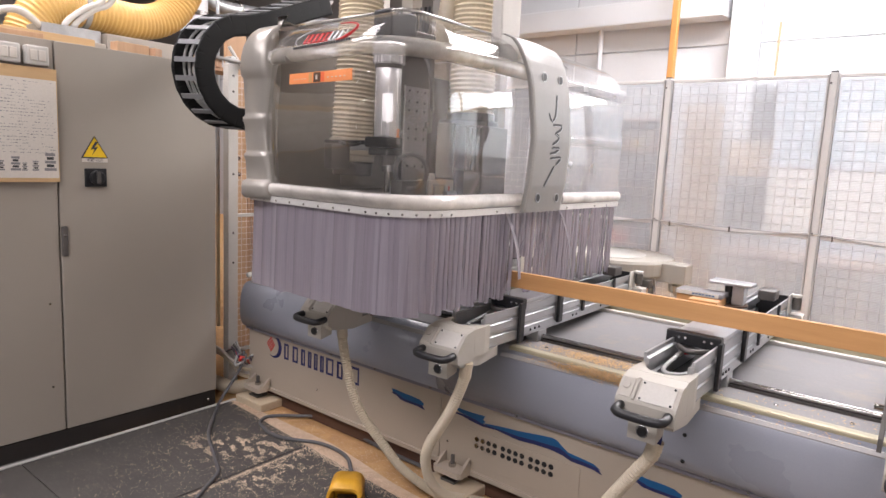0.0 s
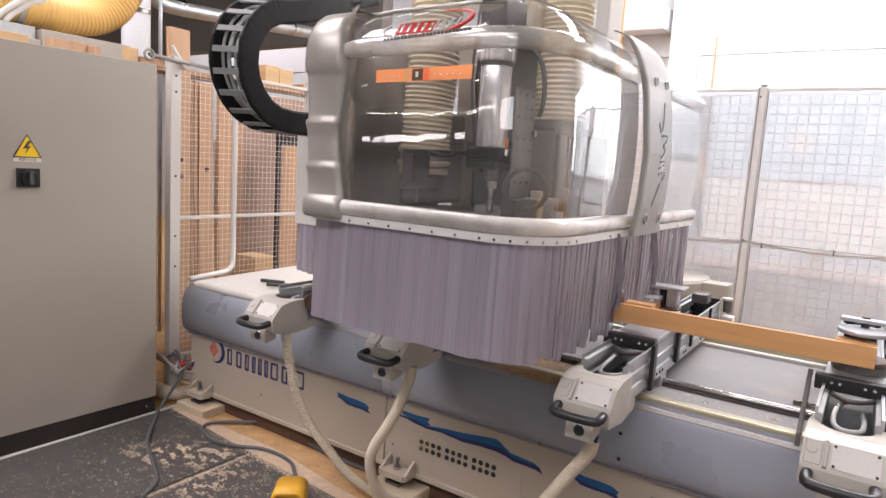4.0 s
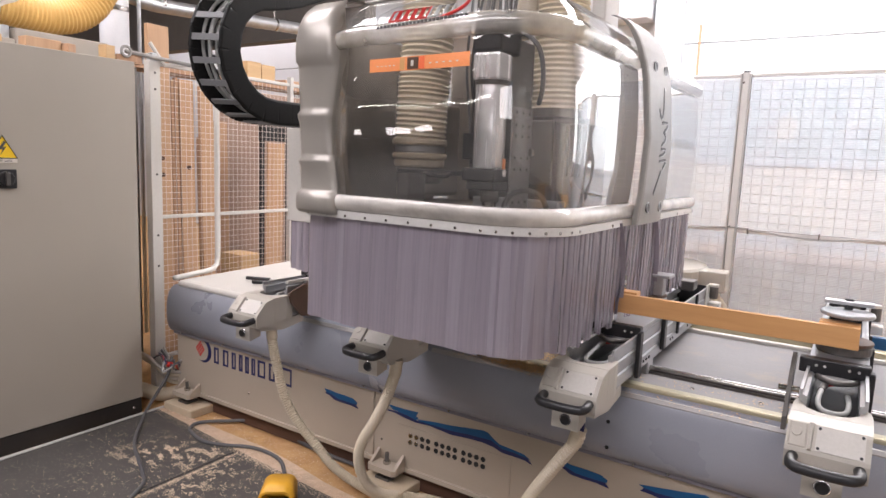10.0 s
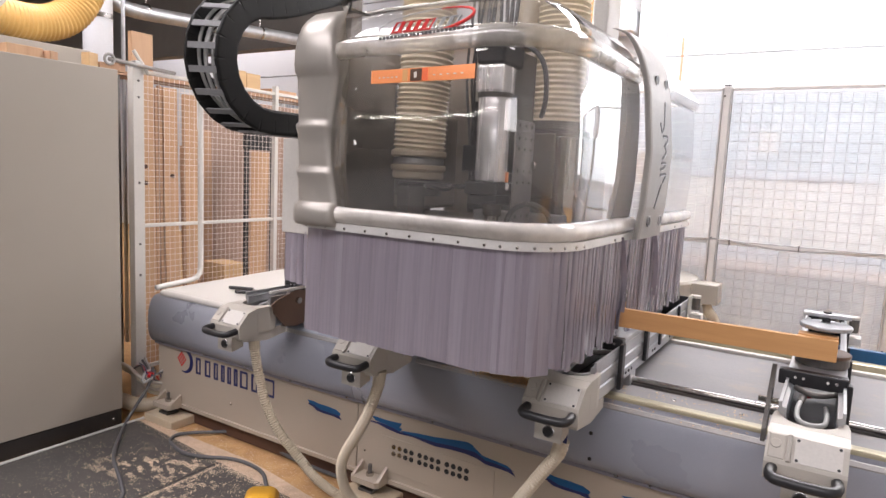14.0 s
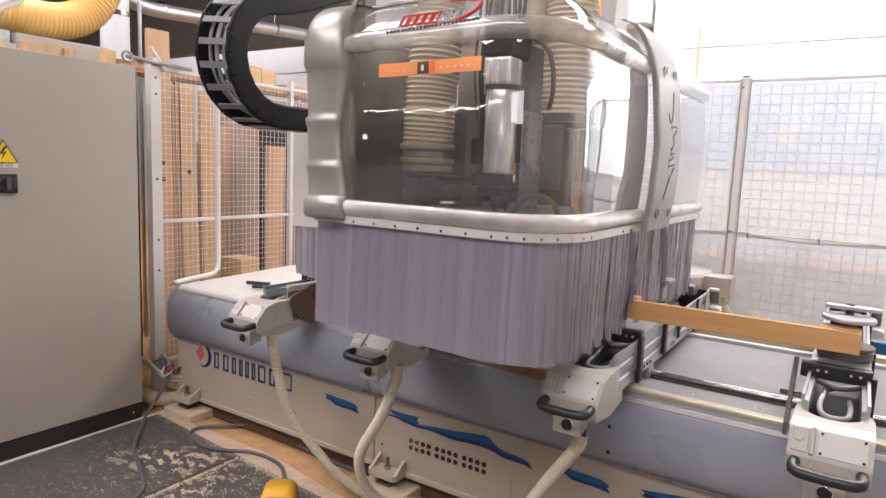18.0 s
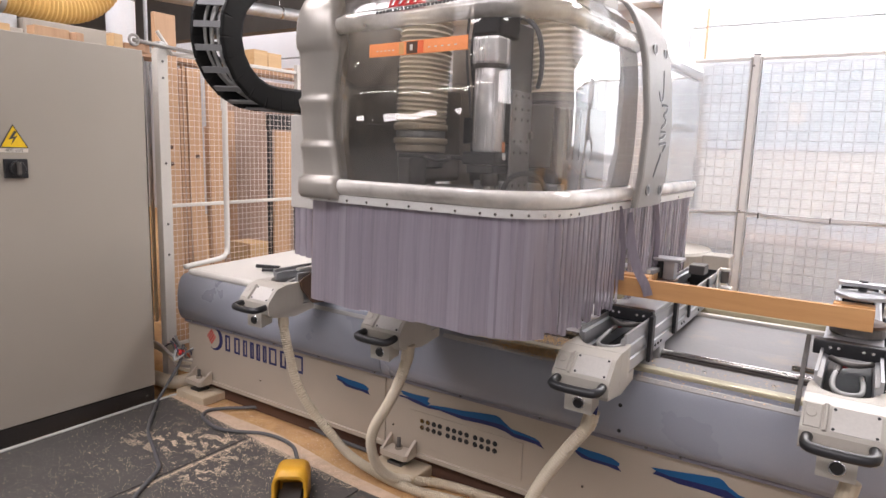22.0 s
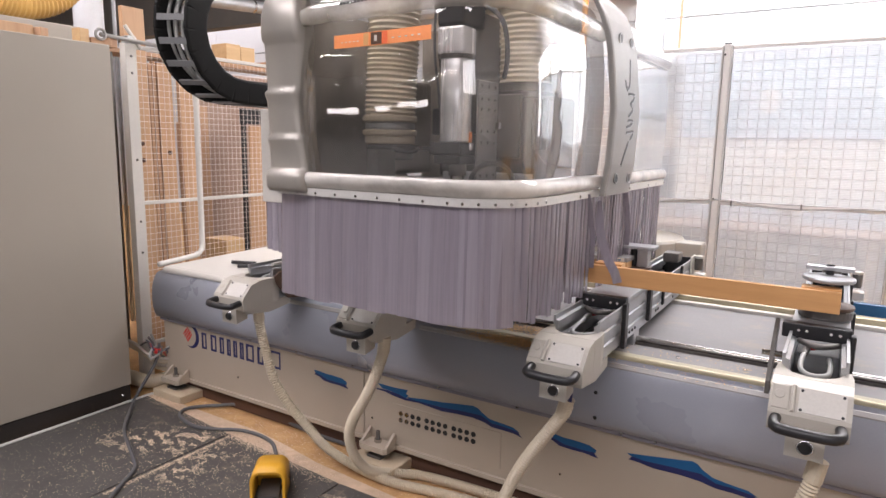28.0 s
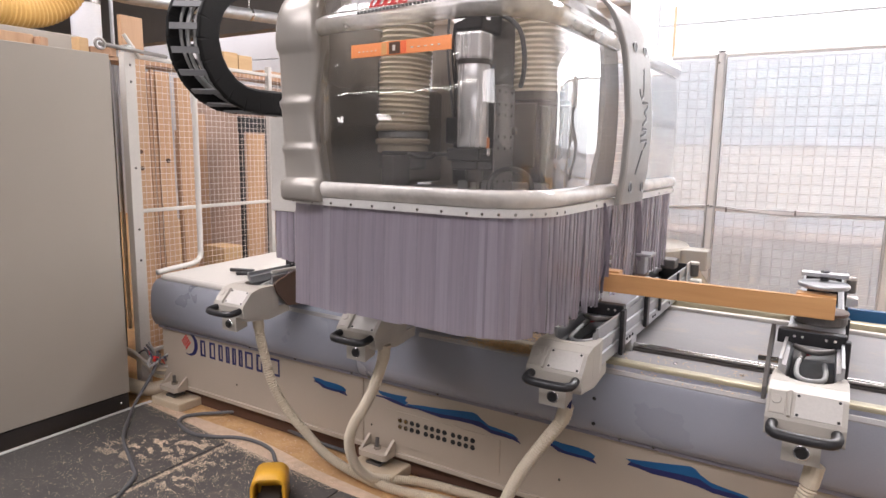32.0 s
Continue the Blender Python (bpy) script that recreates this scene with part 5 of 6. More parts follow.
for k in range(3):
    for z in (1.805, 1.755, 1.715, 1.63, 1.585, 1.50, 1.455):
        part("hole", cyl((2.030, -0.145 + 0.055 * k, z), (2.0315, -0.145 + 0.055 * k, z), 0.0062, 10), M["black"], plate_ob)
part("corner_bracket", box(2.031, 2.05, -0.03, -0.01, 1.64, 1.67, 0.003), M["steel"], plate_ob)
lp = [(2.125 + 0.080 * math.cos(a), -0.225 + 0.02 * math.cos(a), 1.432 + 0.078 * math.sin(a)) for a in [math.pi * k / 16 for k in range(-10, 25)]]
part("cable_loop", tube(lp, 0.0105, 10), M["cable"], spindle, "grey cable bent in a loop", smooth=True)
part("connector_base", box(2.045, 2.115, -0.27, -0.09, 1.305, 1.39, 0.006), M["dark"], spindle)
cb = part("connector_block", box(2.045, 2.12, -0.088, 0.11, 1.30, 1.395, 0.006), M["white"], spindle, "pale connector block with a socket")
part("socket_frame", tube([(2.122, y, z) for y, z in ((-0.05, 1.32), (-0.05, 1.372), (0.035, 1.372), (0.035, 1.32), (-0.05, 1.32))], 0.006, 8), M["galv"], cb)
part("plug", box(2.06, 2.10, -0.055, -0.01, 1.395, 1.425, 0.006), M["white"], cb)
part("warning_mark", box(2.12, 2.1215, 0.065, 0.075, 1.34, 1.365), M["red"], cb)
lp = smooth_path([(1.93, 0.0, 2.10), (1.99, -0.05, 2.12), (2.07, -0.07, 2.06), (2.09, -0.06, 1.97), (2.08, -0.04, 1.89), (2.05, 0.0, 1.85)], 0.03)
part("cable_loop", tube(lp, 0.010, 10), M["cable"], head, "grey cable bent in a loop", smooth=True)
rw_ = random.Random(17)
for k in range(9):
    x = 1.58 + 0.028 * k
    part("wire", tube(smooth_path([(x, 0.24, 2.4), (x + rw_.uniform(-0.03, 0.03), 0.2, 2.05), (x + rw_.uniform(-0.03, 0.03), 0.22, 1.80), (x + rw_.uniform(-0.05, 0.05), 0.2, 1.6)], 0.05), rw_.uniform(0.005, 0.010), 8), M["black"] if k % 3 else M["cable"], head, smooth=True)
part("valve_block", box(1.60, 1.72, 0.16, 0.28, 1.62, 1.74, 0.006), M["black"], head)
part("bottom_frame", box(1.75, 2.15, 0.02, 0.10, 1.40, 1.46, 0.005), M["alu"], head)
part("hood_post", box(1.17, 1.27, 0.36, 0.50, 2.1, 3.2, 0.01), M["white"], head, "white upright above the hood")
part("hood_post", box(2.09, 2.155, 0.40, 0.58, 2.1, 3.2, 0.01), M["white"], head, "white upright above the hood")
part("hood_post", box(1.585, 1.665, 0.26, 0.34, 1.95, 3.2, 0.004), M["cap"], head, "pale upright column among the hoses")

# labels on the hood


def stick(name, x0, x1, z0, z1, lift, mat, parent, label=""):
    """A thin sticker laid on the hood's bowed front."""
    rows = [[Vector((x0 + (x1 - x0) * k / 6, front_y(x0 + (x1 - x0) * k / 6, z, 0.006) - lift, z)) for k in range(7)] for z in (z0, (z0 + z1) / 2, z1)]
    return part(name, sheet(rows, 0.0012), mat, parent, label)


lab = stick("warning_strip", 1.562, 2.028, 1.928, 1.976, 0.004, M["orange"], head, "orange warning strip with a small picture")
stick("picture", 1.748, 1.80, 1.931, 1.973, 0.0055, M["brown"], lab, "small dark picture")
stick("picture_mark", 1.766, 1.778, 1.942, 1.962, 0.007, M["paper"], lab)
stick("red_field", 1.802, 1.828, 1.931, 1.973, 0.0055, M["red_orange"], lab)
stick("clear_gap", 1.712, 1.736, 1.931, 1.973, 0.0055, M["beech"], lab)
for x0, x1 in ((1.60, 1.70), (1.85, 2.0)):
    for k in range(5):
        stick("caption_bar", x0 + k * (x1 - x0) / 5, x0 + (k + 0.35) * (x1 - x0) / 5, 1.946, 1.950, 0.0055, M["paper"], lab)


def on_top(x, z):
    return (x, front_y(x, z, table(((2.10, -0.002), (2.15, -0.03), (2.20, -0.075), (2.24, -0.13)), z)) - 0.003, z)


def ring_arc(a0, a1):
    return [on_top(1.765 + 0.205 * math.cos(a), 2.145 + 0.055 * math.sin(a) + 0.012 * math.cos(a)) for a in [radians(a0 + (a1 - a0) * k / 30) for k in range(31)]]


badge = part("badge_ring", tube(ring_arc(-110, 80), lambda i: 0.0015 + 0.0048 * math.sin(math.pi * i / 30), 6), M["red"], head, "red half of the maker's oval badge")
part("badge_ring_grey", tube(ring_arc(80, 250), lambda i: 0.0022, 6), M["galv"], badge, "grey half of the oval")
for k, mt in enumerate(("red", "red", "red", "red", "red", "galv", "galv", "galv")):
    x, w = 1.632 + k * 0.0365, 0.030
    loop = [on_top(xx, zz) for xx, zz in ((x, 2.112), (x + w * 0.9, 2.114), (x + w, 2.155), (x + w * 0.1, 2.153), (x, 2.112))]
    part("badge_bar", tube(loop, 0.0042, 6), M[mt], badge)
for k in range(9):
    part("badge_caption", tube([on_top(1.70 + k * 0.016, 2.100), on_top(1.71 + k * 0.016, 2.100)], 0.003, 5), M["pencil"], badge)
for k in range(24):
    x = 1.60 + k * 0.0175
    y = front_y(x, 2.085, 0.024)
    part("caption_bar", box(x, x + 0.012, y - 0.003, y, 2.082 + 0.0004 * k, 2.092 + 0.0004 * k), M["ink"], head)

# energy chain looping before the head's end
chain = part("energy_chain", box(0.59, 0.70, 0.44, 0.50, 2.53, 2.54), M["chain"], head, "black plastic energy chain with grey cables in it")
cyc, czc, R = -0.108, 2.064, 0.272
path = [(0.60, 1.785), (0.45, 1.788), (0.25, 1.79), (0.08, 1.792)]
path += [(cyc - R * math.sin(a), czc - R * math.cos(a)) for a in [math.pi * k / 14 for k in range(0, 15)]]
path += [(0.05, 2.385), (0.29, 2.486), (0.45, 2.55), (0.58, 2.60)]
cp = smooth_path([(0, y, z) for y, z in path], 0.004)
acc, picks = 0.0, [cp[0]]
for a, b in zip(cp, cp[1:]):
    acc += (b - a).length
    if acc >= 0.085:
        picks.append(b)
        acc = 0.0
H = 0.060
lb = bmesh.new()
box(-0.012, 0.012, -0.054, 0.054, -H, H, 0.012, bm=lb, seg=2)
link_me = bpy.data.meshes.new("link_plate")
lb.to_mesh(link_me)
lb.free()
link_me.materials.append(M["chain"])
XN, YN, XF, YF = 0.70, -0.010, 0.59, -0.085
for a, b in zip(picks, picks[1:]):
    d = (b - a).normalized()
    ang = math.atan2(d.z, d.y)
    mid = (a + b) / 2
    for x, dy in ((XF, YF), (XN, YN)):
        ob = new("link_plate", link_me)
        ob.parent = chain
        ob.matrix_local = Matrix.Translation((x, mid.y + dy, mid.z)) @ Euler((ang, 0, 0)).to_matrix().to_4x4()
    nrm = Vector((0, d.z, -d.y))
    for sgn in (1, -1):
        q = mid + nrm * (H - 0.004) * sgn
        bm = bmesh.new()
        hw = d * 0.014
        th = nrm * 0.004
        ends = [Vector((XF, q.y + YF, q.z)), Vector((XN, q.y + YN, q.z))]
        V = [[bm.verts.new(e + hw * u + th * w) for u, w in ((-1, -1), (1, -1), (1, 1), (-1, 1))] for e in ends]
        bm.faces.new(V[0])
        bm.faces.new(V[1])
        for k in range(4):
            bm.faces.new((V[0][k], V[0][(k + 1) % 4], V[1][(k + 1) % 4], V[1][k]))
        part("cross_bar", bm, M["bargrey"], chain)
for k in range(6):
    s = (k + 0.7) / 6.4
    pts = [Vector((XF + (XN - XF) * s, p.y + YF + (YN - YF) * s, p.z)) + Vector((0, 0.012 * math.sin(k * 2.1), 0.012 * math.cos(k * 1.3))) for p in cp[::8]]
    part("chain_cable", tube(pts, 0.0085, 8), M["airline"], chain, "grey cable in the chain", smooth=True)

# ---- the control cabinet ----
cab = thing("control_cabinet", "tall grey steel control cabinet on a black plinth", "cabinet", (-0.375, -0.235, 0))
cab.rotation_euler = (0, 0, radians(-1.3))
part("body", box(-0.55, -0.022, -1.75, 0.0, 0.1, 2.1, 0.004, seg=1), M["cabinet"], cab)
part("plinth", box(-0.53, -0.006, -1.73, -0.008, 0.0, 0.098), M["cab_dark"], cab)
d1 = part("door", box(-0.02, 0.0, -0.868, -0.003, 0.103, 2.097, 0.004), M["cabinet"], cab, "grey steel door")
d2 = part("door", box(-0.02, 0.0, -1.747, -0.876, 0.103, 2.097, 0.004), M["cabinet"], cab, "grey steel door")
part("door_handle", box(0.0, 0.016, -0.868, -0.838, 1.03, 1.185, 0.006), M["dark"], d1, "dark swing handle")
part("lock", rounded_cyl((0.012, -0.853, 1.14), (0.019, -0.853, 1.14), 0.008, 0.002, 12), M["steel"], d1)
sw = part("main_switch", box(0.0, 0.012, -0.748, -0.640, 1.385, 1.48, 0.004), M["black"], d1, "black main switch")
part("switch_knob", rounded_cyl((0.012, -0.694, 1.433), (0.04, -0.694, 1.433), 0.037, 0.006, 24), M["black"], sw)
part("switch_grip", box(0.03, 0.055, -0.703, -0.685, 1.402, 1.464, 0.004), M["dark"], sw)
tri = part("warning_triangle", prism([(-0.757, 1.535), (-0.631, 1.535), (-0.694, 1.645)], 0.0005, 0.0025, "x"), M["sign"], d1, "yellow high-voltage warning triangle")
part("triangle_border", tube([(0.003, -0.757, 1.535), (0.003, -0.631, 1.535), (0.003, -0.694, 1.645), (0.003, -0.757, 1.535)], 0.0035, 6), M["ink"], tri)
part("lightning_bolt", prism([(-0.690, 1.618), (-0.715, 1.575), (-0.695, 1.580), (-0.706, 1.548), (-0.678, 1.592), (-0.695, 1.588), (-0.676, 1.615)], 0.002, 0.0035, "x"), M["ink"], tri)
pl = part("caption_plate", box(0.0005, 0.0025, -0.757, -0.631, 1.512, 1.533), M["paper"], tri)
cu = bpy.data.curves.new("caption", "FONT")
cu.body, cu.size, cu.align_x = "400 volt", 0.024, "CENTER"
tob = new("caption", cu)
bpy.context.view_layer.update()
tme = bpy.data.meshes.new_from_object(tob.evaluated_get(bpy.context.evaluated_depsgraph_get()))
bpy.data.objects.remove(tob)
tme.materials.clear()
tme.materials.append(M["ink"])
tob = new("caption", tme)
tob.parent = pl
tob.matrix_local = Matrix.Translation((0.0032, -0.694, 1.515)) @ Euler((radians(90), 0, radians(90))).to_matrix().to_4x4()
screws([(0.0, -0.93, z) for z in (0.79, 0.35)], (1, 0, 0), 0.006, M["steel"], d2)
screws([(0.0, -0.06, 0.05)], (1, 0, 0), 0.008, M["steel"], cab)
for y in (-1.075, -0.955):
    sk = part("socket_box", box(0.0, 0.045, y - 0.052, y + 0.05, 1.965, 2.055, 0.008), M["white"], d2, "pale surface-mounted socket box")
    for k in range(2):
        part("socket_key", box(0.044, 0.05, y - 0.035 + k * 0.036, y - 0.003 + k * 0.036, 1.985, 2.035, 0.003), M["paper"], sk)
bd = tagged(part("notice_board", box(-0.374, -0.364, -1.75, -1.108, 1.41, 1.955), M["pine"]), "thin wooden board fixed to the cabinet door", "board")
ps = thing("poster", "pale paper sheet with unreadable notes and tool drawings", "poster")
part("sheet", box(-0.3635, -0.362, -1.74, -1.112, 1.43, 1.90), M["paper"], ps)
rp = random.Random(3)
bm = bmesh.new()
for k in range(24):
    z, y = 1.885 - 0.0145 * k, -1.118 - rp.uniform(0.0, 0.06)
    while y > -1.70:
        w = rp.uniform(0.003, 0.012)
        if rp.random() < 0.80:
            h = rp.uniform(0.001, 0.0026)
            box(-0.362, -0.3615, y - w, y, z - h / 2 + rp.uniform(-0.001, 0.001), z + h, bm=bm)
        y -= w + rp.uniform(0.002, 0.007) + (0.05 if rp.random() < 0.06 else 0)
tagged(part("handwriting", bm, M["pencil"], ps), "lines of unreadable pencil handwriting", kind="stuff")
part("note_slip", box(-0.362, -0.3612, -1.235, -1.125, 1.80, 1.885), M["paper"], ps)
for y, s in ((-1.15, 0.9), (-1.215, 0.5), (-1.262, 0.4), (-1.30, 0.7), (-1.36, 0.5)):
    for k in range(5):
        h = 0.026 * s * (1 - 0.35 * (k % 2)) * (1.15 - 0.05 * k)
        part("tool_drawing", box(-0.362, -0.3613, y - h, y + h, 1.465 + k * 0.020 * s, 1.465 + (k * 0.020 + 0.015) * s, 0.0002, seg=1), (M["pencil"], M["ink"])[k % 2], ps)
# second cabinet behind
rc = thing("rear_cabinet", "taller grey steel cabinet standing behind the control cabinet", "cabinet")
part("body", box(-1.5, -0.96, -1.7, -0.6, 0.0, 2.20, 0.006), M["cabinet"], rc)
part("body", box(-1.5, -0.96, -0.595, -0.06, 0.0, 2.265, 0.006), M["cabinet"], rc)
part("cable_box", box(-1.35, -1.0, -0.94, -0.61, 2.2, 2.275, 0.006), M["galv"], rc, "blue-grey cable box on top")
rw = random.Random(8)


def offcut(x, y, z, lx, ly, lz, mat, rot=0.0, label="short pine offcut lying on the cabinet"):
    ob = tagged(part("wood_offcut", box(-lx / 2, lx / 2, -ly / 2, ly / 2, 0, lz, 0.002, seg=1), mat), label, "offcut", "offcuts on the cabinet")
    ob.matrix_basis = pose(x, y, z, 0, 0, rot)
    return ob


offcut(-0.80, -1.20, 2.1, 0.10, 0.90, 0.085, M["pine"], 2, "long pine board lying on the cabinet")
offcut(-0.50, -1.30, 2.1, 0.06, 0.36, 0.03, M["plank_pale"], -3, "thin pale board lying on the cabinet")
offcut(-0.46, -0.70, 2.1, 0.07, 0.18, 0.05, M["plank_pale"], 4, "pinkish squared offcut lying on the cabinet")
offcut(-0.43, -0.575, 2.1, 0.05, 0.05, 0.042, M["plank"], 20, "small dark hardwood block on the cabinet")
offcut(-0.60, -0.57, 2.1, 0.06, 0.20, 0.06, M["pine"], -2)
offcut(-0.46, -0.35, 2.1, 0.06, 0.06, 0.075, M["pine"], 12, "small square pine block on the cabinet")
offcut(-0.45, -0.25, 2.1, 0.05, 0.11, 0.035, M["plank"], -8)
offcut(-0.50, -0.16, 2.1, 0.05, 0.06, 0.05, M["plank"], 5)

# yellow dust duct and pipes over the cabinets
yd = thing("dust_duct", "large yellow corrugated dust duct sagging over the cabinets", "duct")
part("duct_body", tube(smooth_path([(-1.32, -0.96, 1.75), (-1.32, -0.95, 2.05), (-1.31, -0.90, 2.28), (-1.30, -0.80, 2.40), (-1.30, -0.68, 2.435), (-1.30, -0.50, 2.435), (-1.30, -0.28, 2.425), (-1.30, -0.12, 2.455), (-1.30, 0.0, 2.53), (-1.30, 0.08, 2.64), (-1.31, 0.14, 2.80), (-1.32, 0.17, 3.2), (-1.35, 0.17, 4.0)], 0.0125), 0.112, 28, ribs=0.004), M["duct_y"], yd)
for k in range(2):
    t = thing("conduit", "pale flexible conduit curving over the cabinet", "conduit", group="conduits over the cabinet")
    part("tube", tube(smooth_path([(-1.05, -0.80 + 0.05 * k, 2.275), (-1.05, -0.77 + 0.05 * k, 2.32), (-1.04, -0.68 + 0.05 * k, 2.40), (-1.03, -0.58 + 0.05 * k, 2.47), (-1.02, -0.50 + 0.05 * k, 2.7), (-1.02, -0.48 + 0.05 * k, 3.6)], 0.02), 0.017, 10), M["white"], t, smooth=True)
t = thing("conduit", "pale flexible conduit curling down behind the cabinet", "conduit", group="conduits over the cabinet")
part("tube", tube(smooth_path([(-1.02, -0.93, 2.25), (-1.02, -1.0, 2.30), (-1.02, -1.08, 2.315), (-1.03, -1.16, 2.27), (-1.04, -1.18, 2.15)], 0.02), 0.02, 10), M["white"], t, smooth=True)
wpipe = thing("extraction_pipe", "large galvanised vertical extraction pipe", "pipe")
part("pipe", tube([(-2.3, 0.76, 0.0), (-2.3, 0.76, 5.4)], 0.115, 28), M["wall"], wpipe, smooth=True)
part("clamp_ring", tube([(-2.3, 0.76, 2.75), (-2.3, 0.76, 2.79)], 0.121, 28), M["steel"], wpipe)
part("side_pipe", tube([(-2.0, 0.80, 0.0), (-2.0, 0.80, 5.4)], 0.016, 10), M["galv"], wpipe, smooth=True)
gd = thing("ceiling_duct", "galvanised round ventilation duct under the ceiling", "duct")
part("duct", tube(smooth_path([(-2.62, 0.95, 3.3), (-2.6, 1.02, 3.05), (-2.6, 1.21, 2.96), (-2.6, 1.88, 2.99), (-2.6, 3.29, 3.09), (-2.6, 5.9, 3.25)], 0.06), 0.066, 18, ribs=0.001), M["galv"], gd, smooth=True)

for y in (1.4, 2.8, 4.4):
    part("hanger", cyl((-2.6, y, 3.05), (-2.6, y, 5.5), 0.006, 6), M["steel"], gd)
    part("clamp_band", tube([(-2.6, y - 0.015, 2.97 + (y - 1.2) * 0.055), (-2.6, y + 0.015, 2.971 + (y - 1.2) * 0.055)], 0.071, 18), M["steel"], gd)
part("clamp_ring", tube([(-1.3, -0.60, 2.437), (-1.3, -0.57, 2.437)], 0.119, 28), M["galv"], yd)
part("clamp_ring", tube([(-1.35, 0.17, 3.6), (-1.35, 0.17, 3.63)], 0.12, 28), M["galv"], yd)
part("hanger", cyl((-1.35, 0.17, 3.9), (-1.35, 0.17, 5.5), 0.01, 6), M["steel"], yd)

# ---- mesh fences ----


def wire_mesh(a, b, z0, z1, du, dz, r=0.002):
    """Welded wire between two plan points."""
    a, b = Vector(a), Vector(b)
    bm = bmesh.new()
    L = (b - a).length
    n = int(L / du)
    for k in range(1, n + 1):
        p = a.lerp(b, k * du / L)
        cyl((p.x, p.y, z0), (p.x, p.y, z1), r, 5, bm)
    for k in range(int((z1 - z0) / dz) + 1):
        cyl((a.x, a.y, z0 + k * dz), (b.x, b.y, z0 + k * dz), r, 5, bm)
    return bm


lf = thing("mesh_fence", "pale grey welded mesh guard fence before stacked timber", "fence")
FXL = -0.62
part("corner_post", box(FXL - 0.03, FXL + 0.03, -0.012, 0.062, 0.0, 2.155, 0.004), M["white"], lf, "pale grey steel corner post with bolts")
screws([(FXL + 0.03, 0.025, z) for z in (0.26, 0.86, 1.06, 1.45, 1.98, 2.08)], (1, 0, 0), 0.008, M["dark"], lf)
for y0, y1 in ((0.07, 1.165), (1.20, 2.46)):
    part("wire_mesh", wire_mesh((FXL, y0, 0), (FXL, y1, 0), 0.25, 2.13, 0.038, 0.040, 0.0015), M["wire"], lf, "pale wire mesh panel")
    for z in (2.14, 1.174, 0.24):
        part("rail", box(FXL - 0.012, FXL + 0.012, y0, y1, z - 0.012, z + 0.012, 0.003, seg=1), M["white"], lf)
part("post", box(FXL - 0.02, FXL + 0.02, 1.165, 1.20, 0.0, 2.2, 0.004), M["white"], lf)
bar = thing("brace_bar", "round steel bar tying the cabinet to the fence", "bar")
part("bar", cyl((-0.42, -0.26, 2.155), (FXL, 0.30, 2.165), 0.012, 12), M["arch"], bar, smooth=True)
part("eye", tube([Vector((-0.42, -0.26 + 0.028 * math.cos(a), 2.155 + 0.028 * math.sin(a))) for a in [k * math.pi / 10 for k in range(21)]], 0.008, 8, cap=False), M["arch"], bar, smooth=True)
part("clamp", box(FXL - 0.03, FXL + 0.04, 0.0, 0.06, 2.155, 2.20, 0.006), M["galv"], bar)
part("lever", cyl((FXL + 0.02, 0.0, 2.26), (FXL + 0.04, 0.085, 2.13), 0.012, 10), M["white"], bar)
tp = thing("handrail", "white bent tube standing on the bed's end cover", "handrail")
part("tube", tube(smooth_path([(-0.36, 0.302, 2.05), (-0.36, 0.302, 1.75), (-0.36, 0.302, 1.4), (-0.36, 0.302, 0.92), (-0.36, 0.29, 0.865), (-0.36, 0.25, 0.838), (-0.36, 0.10, 0.825), (-0.36, -0.02, 0.815)], 0.02), 0.017, 12), M["white"], tp, smooth=True)

tl = thing("hand_clamp", "black-handled hand clamp lying on the white cover", "hand tool", (0.08, 0.28, 0.815), "clamps on the cover")
part("handle", tube(smooth_path([(-0.10, -0.02, 0.012), (-0.02, 0.0, 0.014), (0.06, 0.03, 0.014)], 0.02), 0.012, 8), M["black"], tl, smooth=True)
part("jaw", box(0.05, 0.13, 0.02, 0.05, 0.0, 0.02, 0.004), M["white"], tl)
copy_thing(tl, pose(0.20, 0.24, 0.815, 0, 0, 14))

# planks and boxes stacked behind the fence
rp = random.Random(21)
for y, w, h, x, mt, lbl in ((0.13, 0.152, 2.42, -0.80, "plank_pale", "tall pale board standing upright behind the fence"), (0.287, 0.022, 2.08, -0.81, "plank", "thin reddish-brown plank behind the fence"), (0.312, 0.016, 2.05, -0.80, "plank", "thin reddish-brown plank behind the fence"),
                            (0.331, 0.016, 2.1, -0.815, "plank", "thin reddish-brown plank behind the fence"), (0.352, 0.108, 2.09, -0.80, "plank_pale", "pale knotty board standing upright behind the fence"), (0.490, 0.10, 2.06, -0.77, "plank_pale", "pale board standing upright behind the fence")):
    ob = tagged(part("plank", box(-0.02, 0.02, 0, w, 0, h, 0.002, seg=1), M[mt]), lbl, "plank", "planks behind the fence")
    ob.matrix_basis = pose(x, y, 0, 0, rp.uniform(-1.2, -0.6), 0)
for y, z in ((0.205, 1.55), (0.207, 1.44), (0.41, 1.49)):
    kn = tagged(part("knot", rounded_cyl((-0.82, y, z), (-0.7885 - 0.0165 * (z - 1.2), y, z), 0.014, 0.002, 12), M["beam"]), "dark round knot in a pale board", "knot", "knots in the boards")
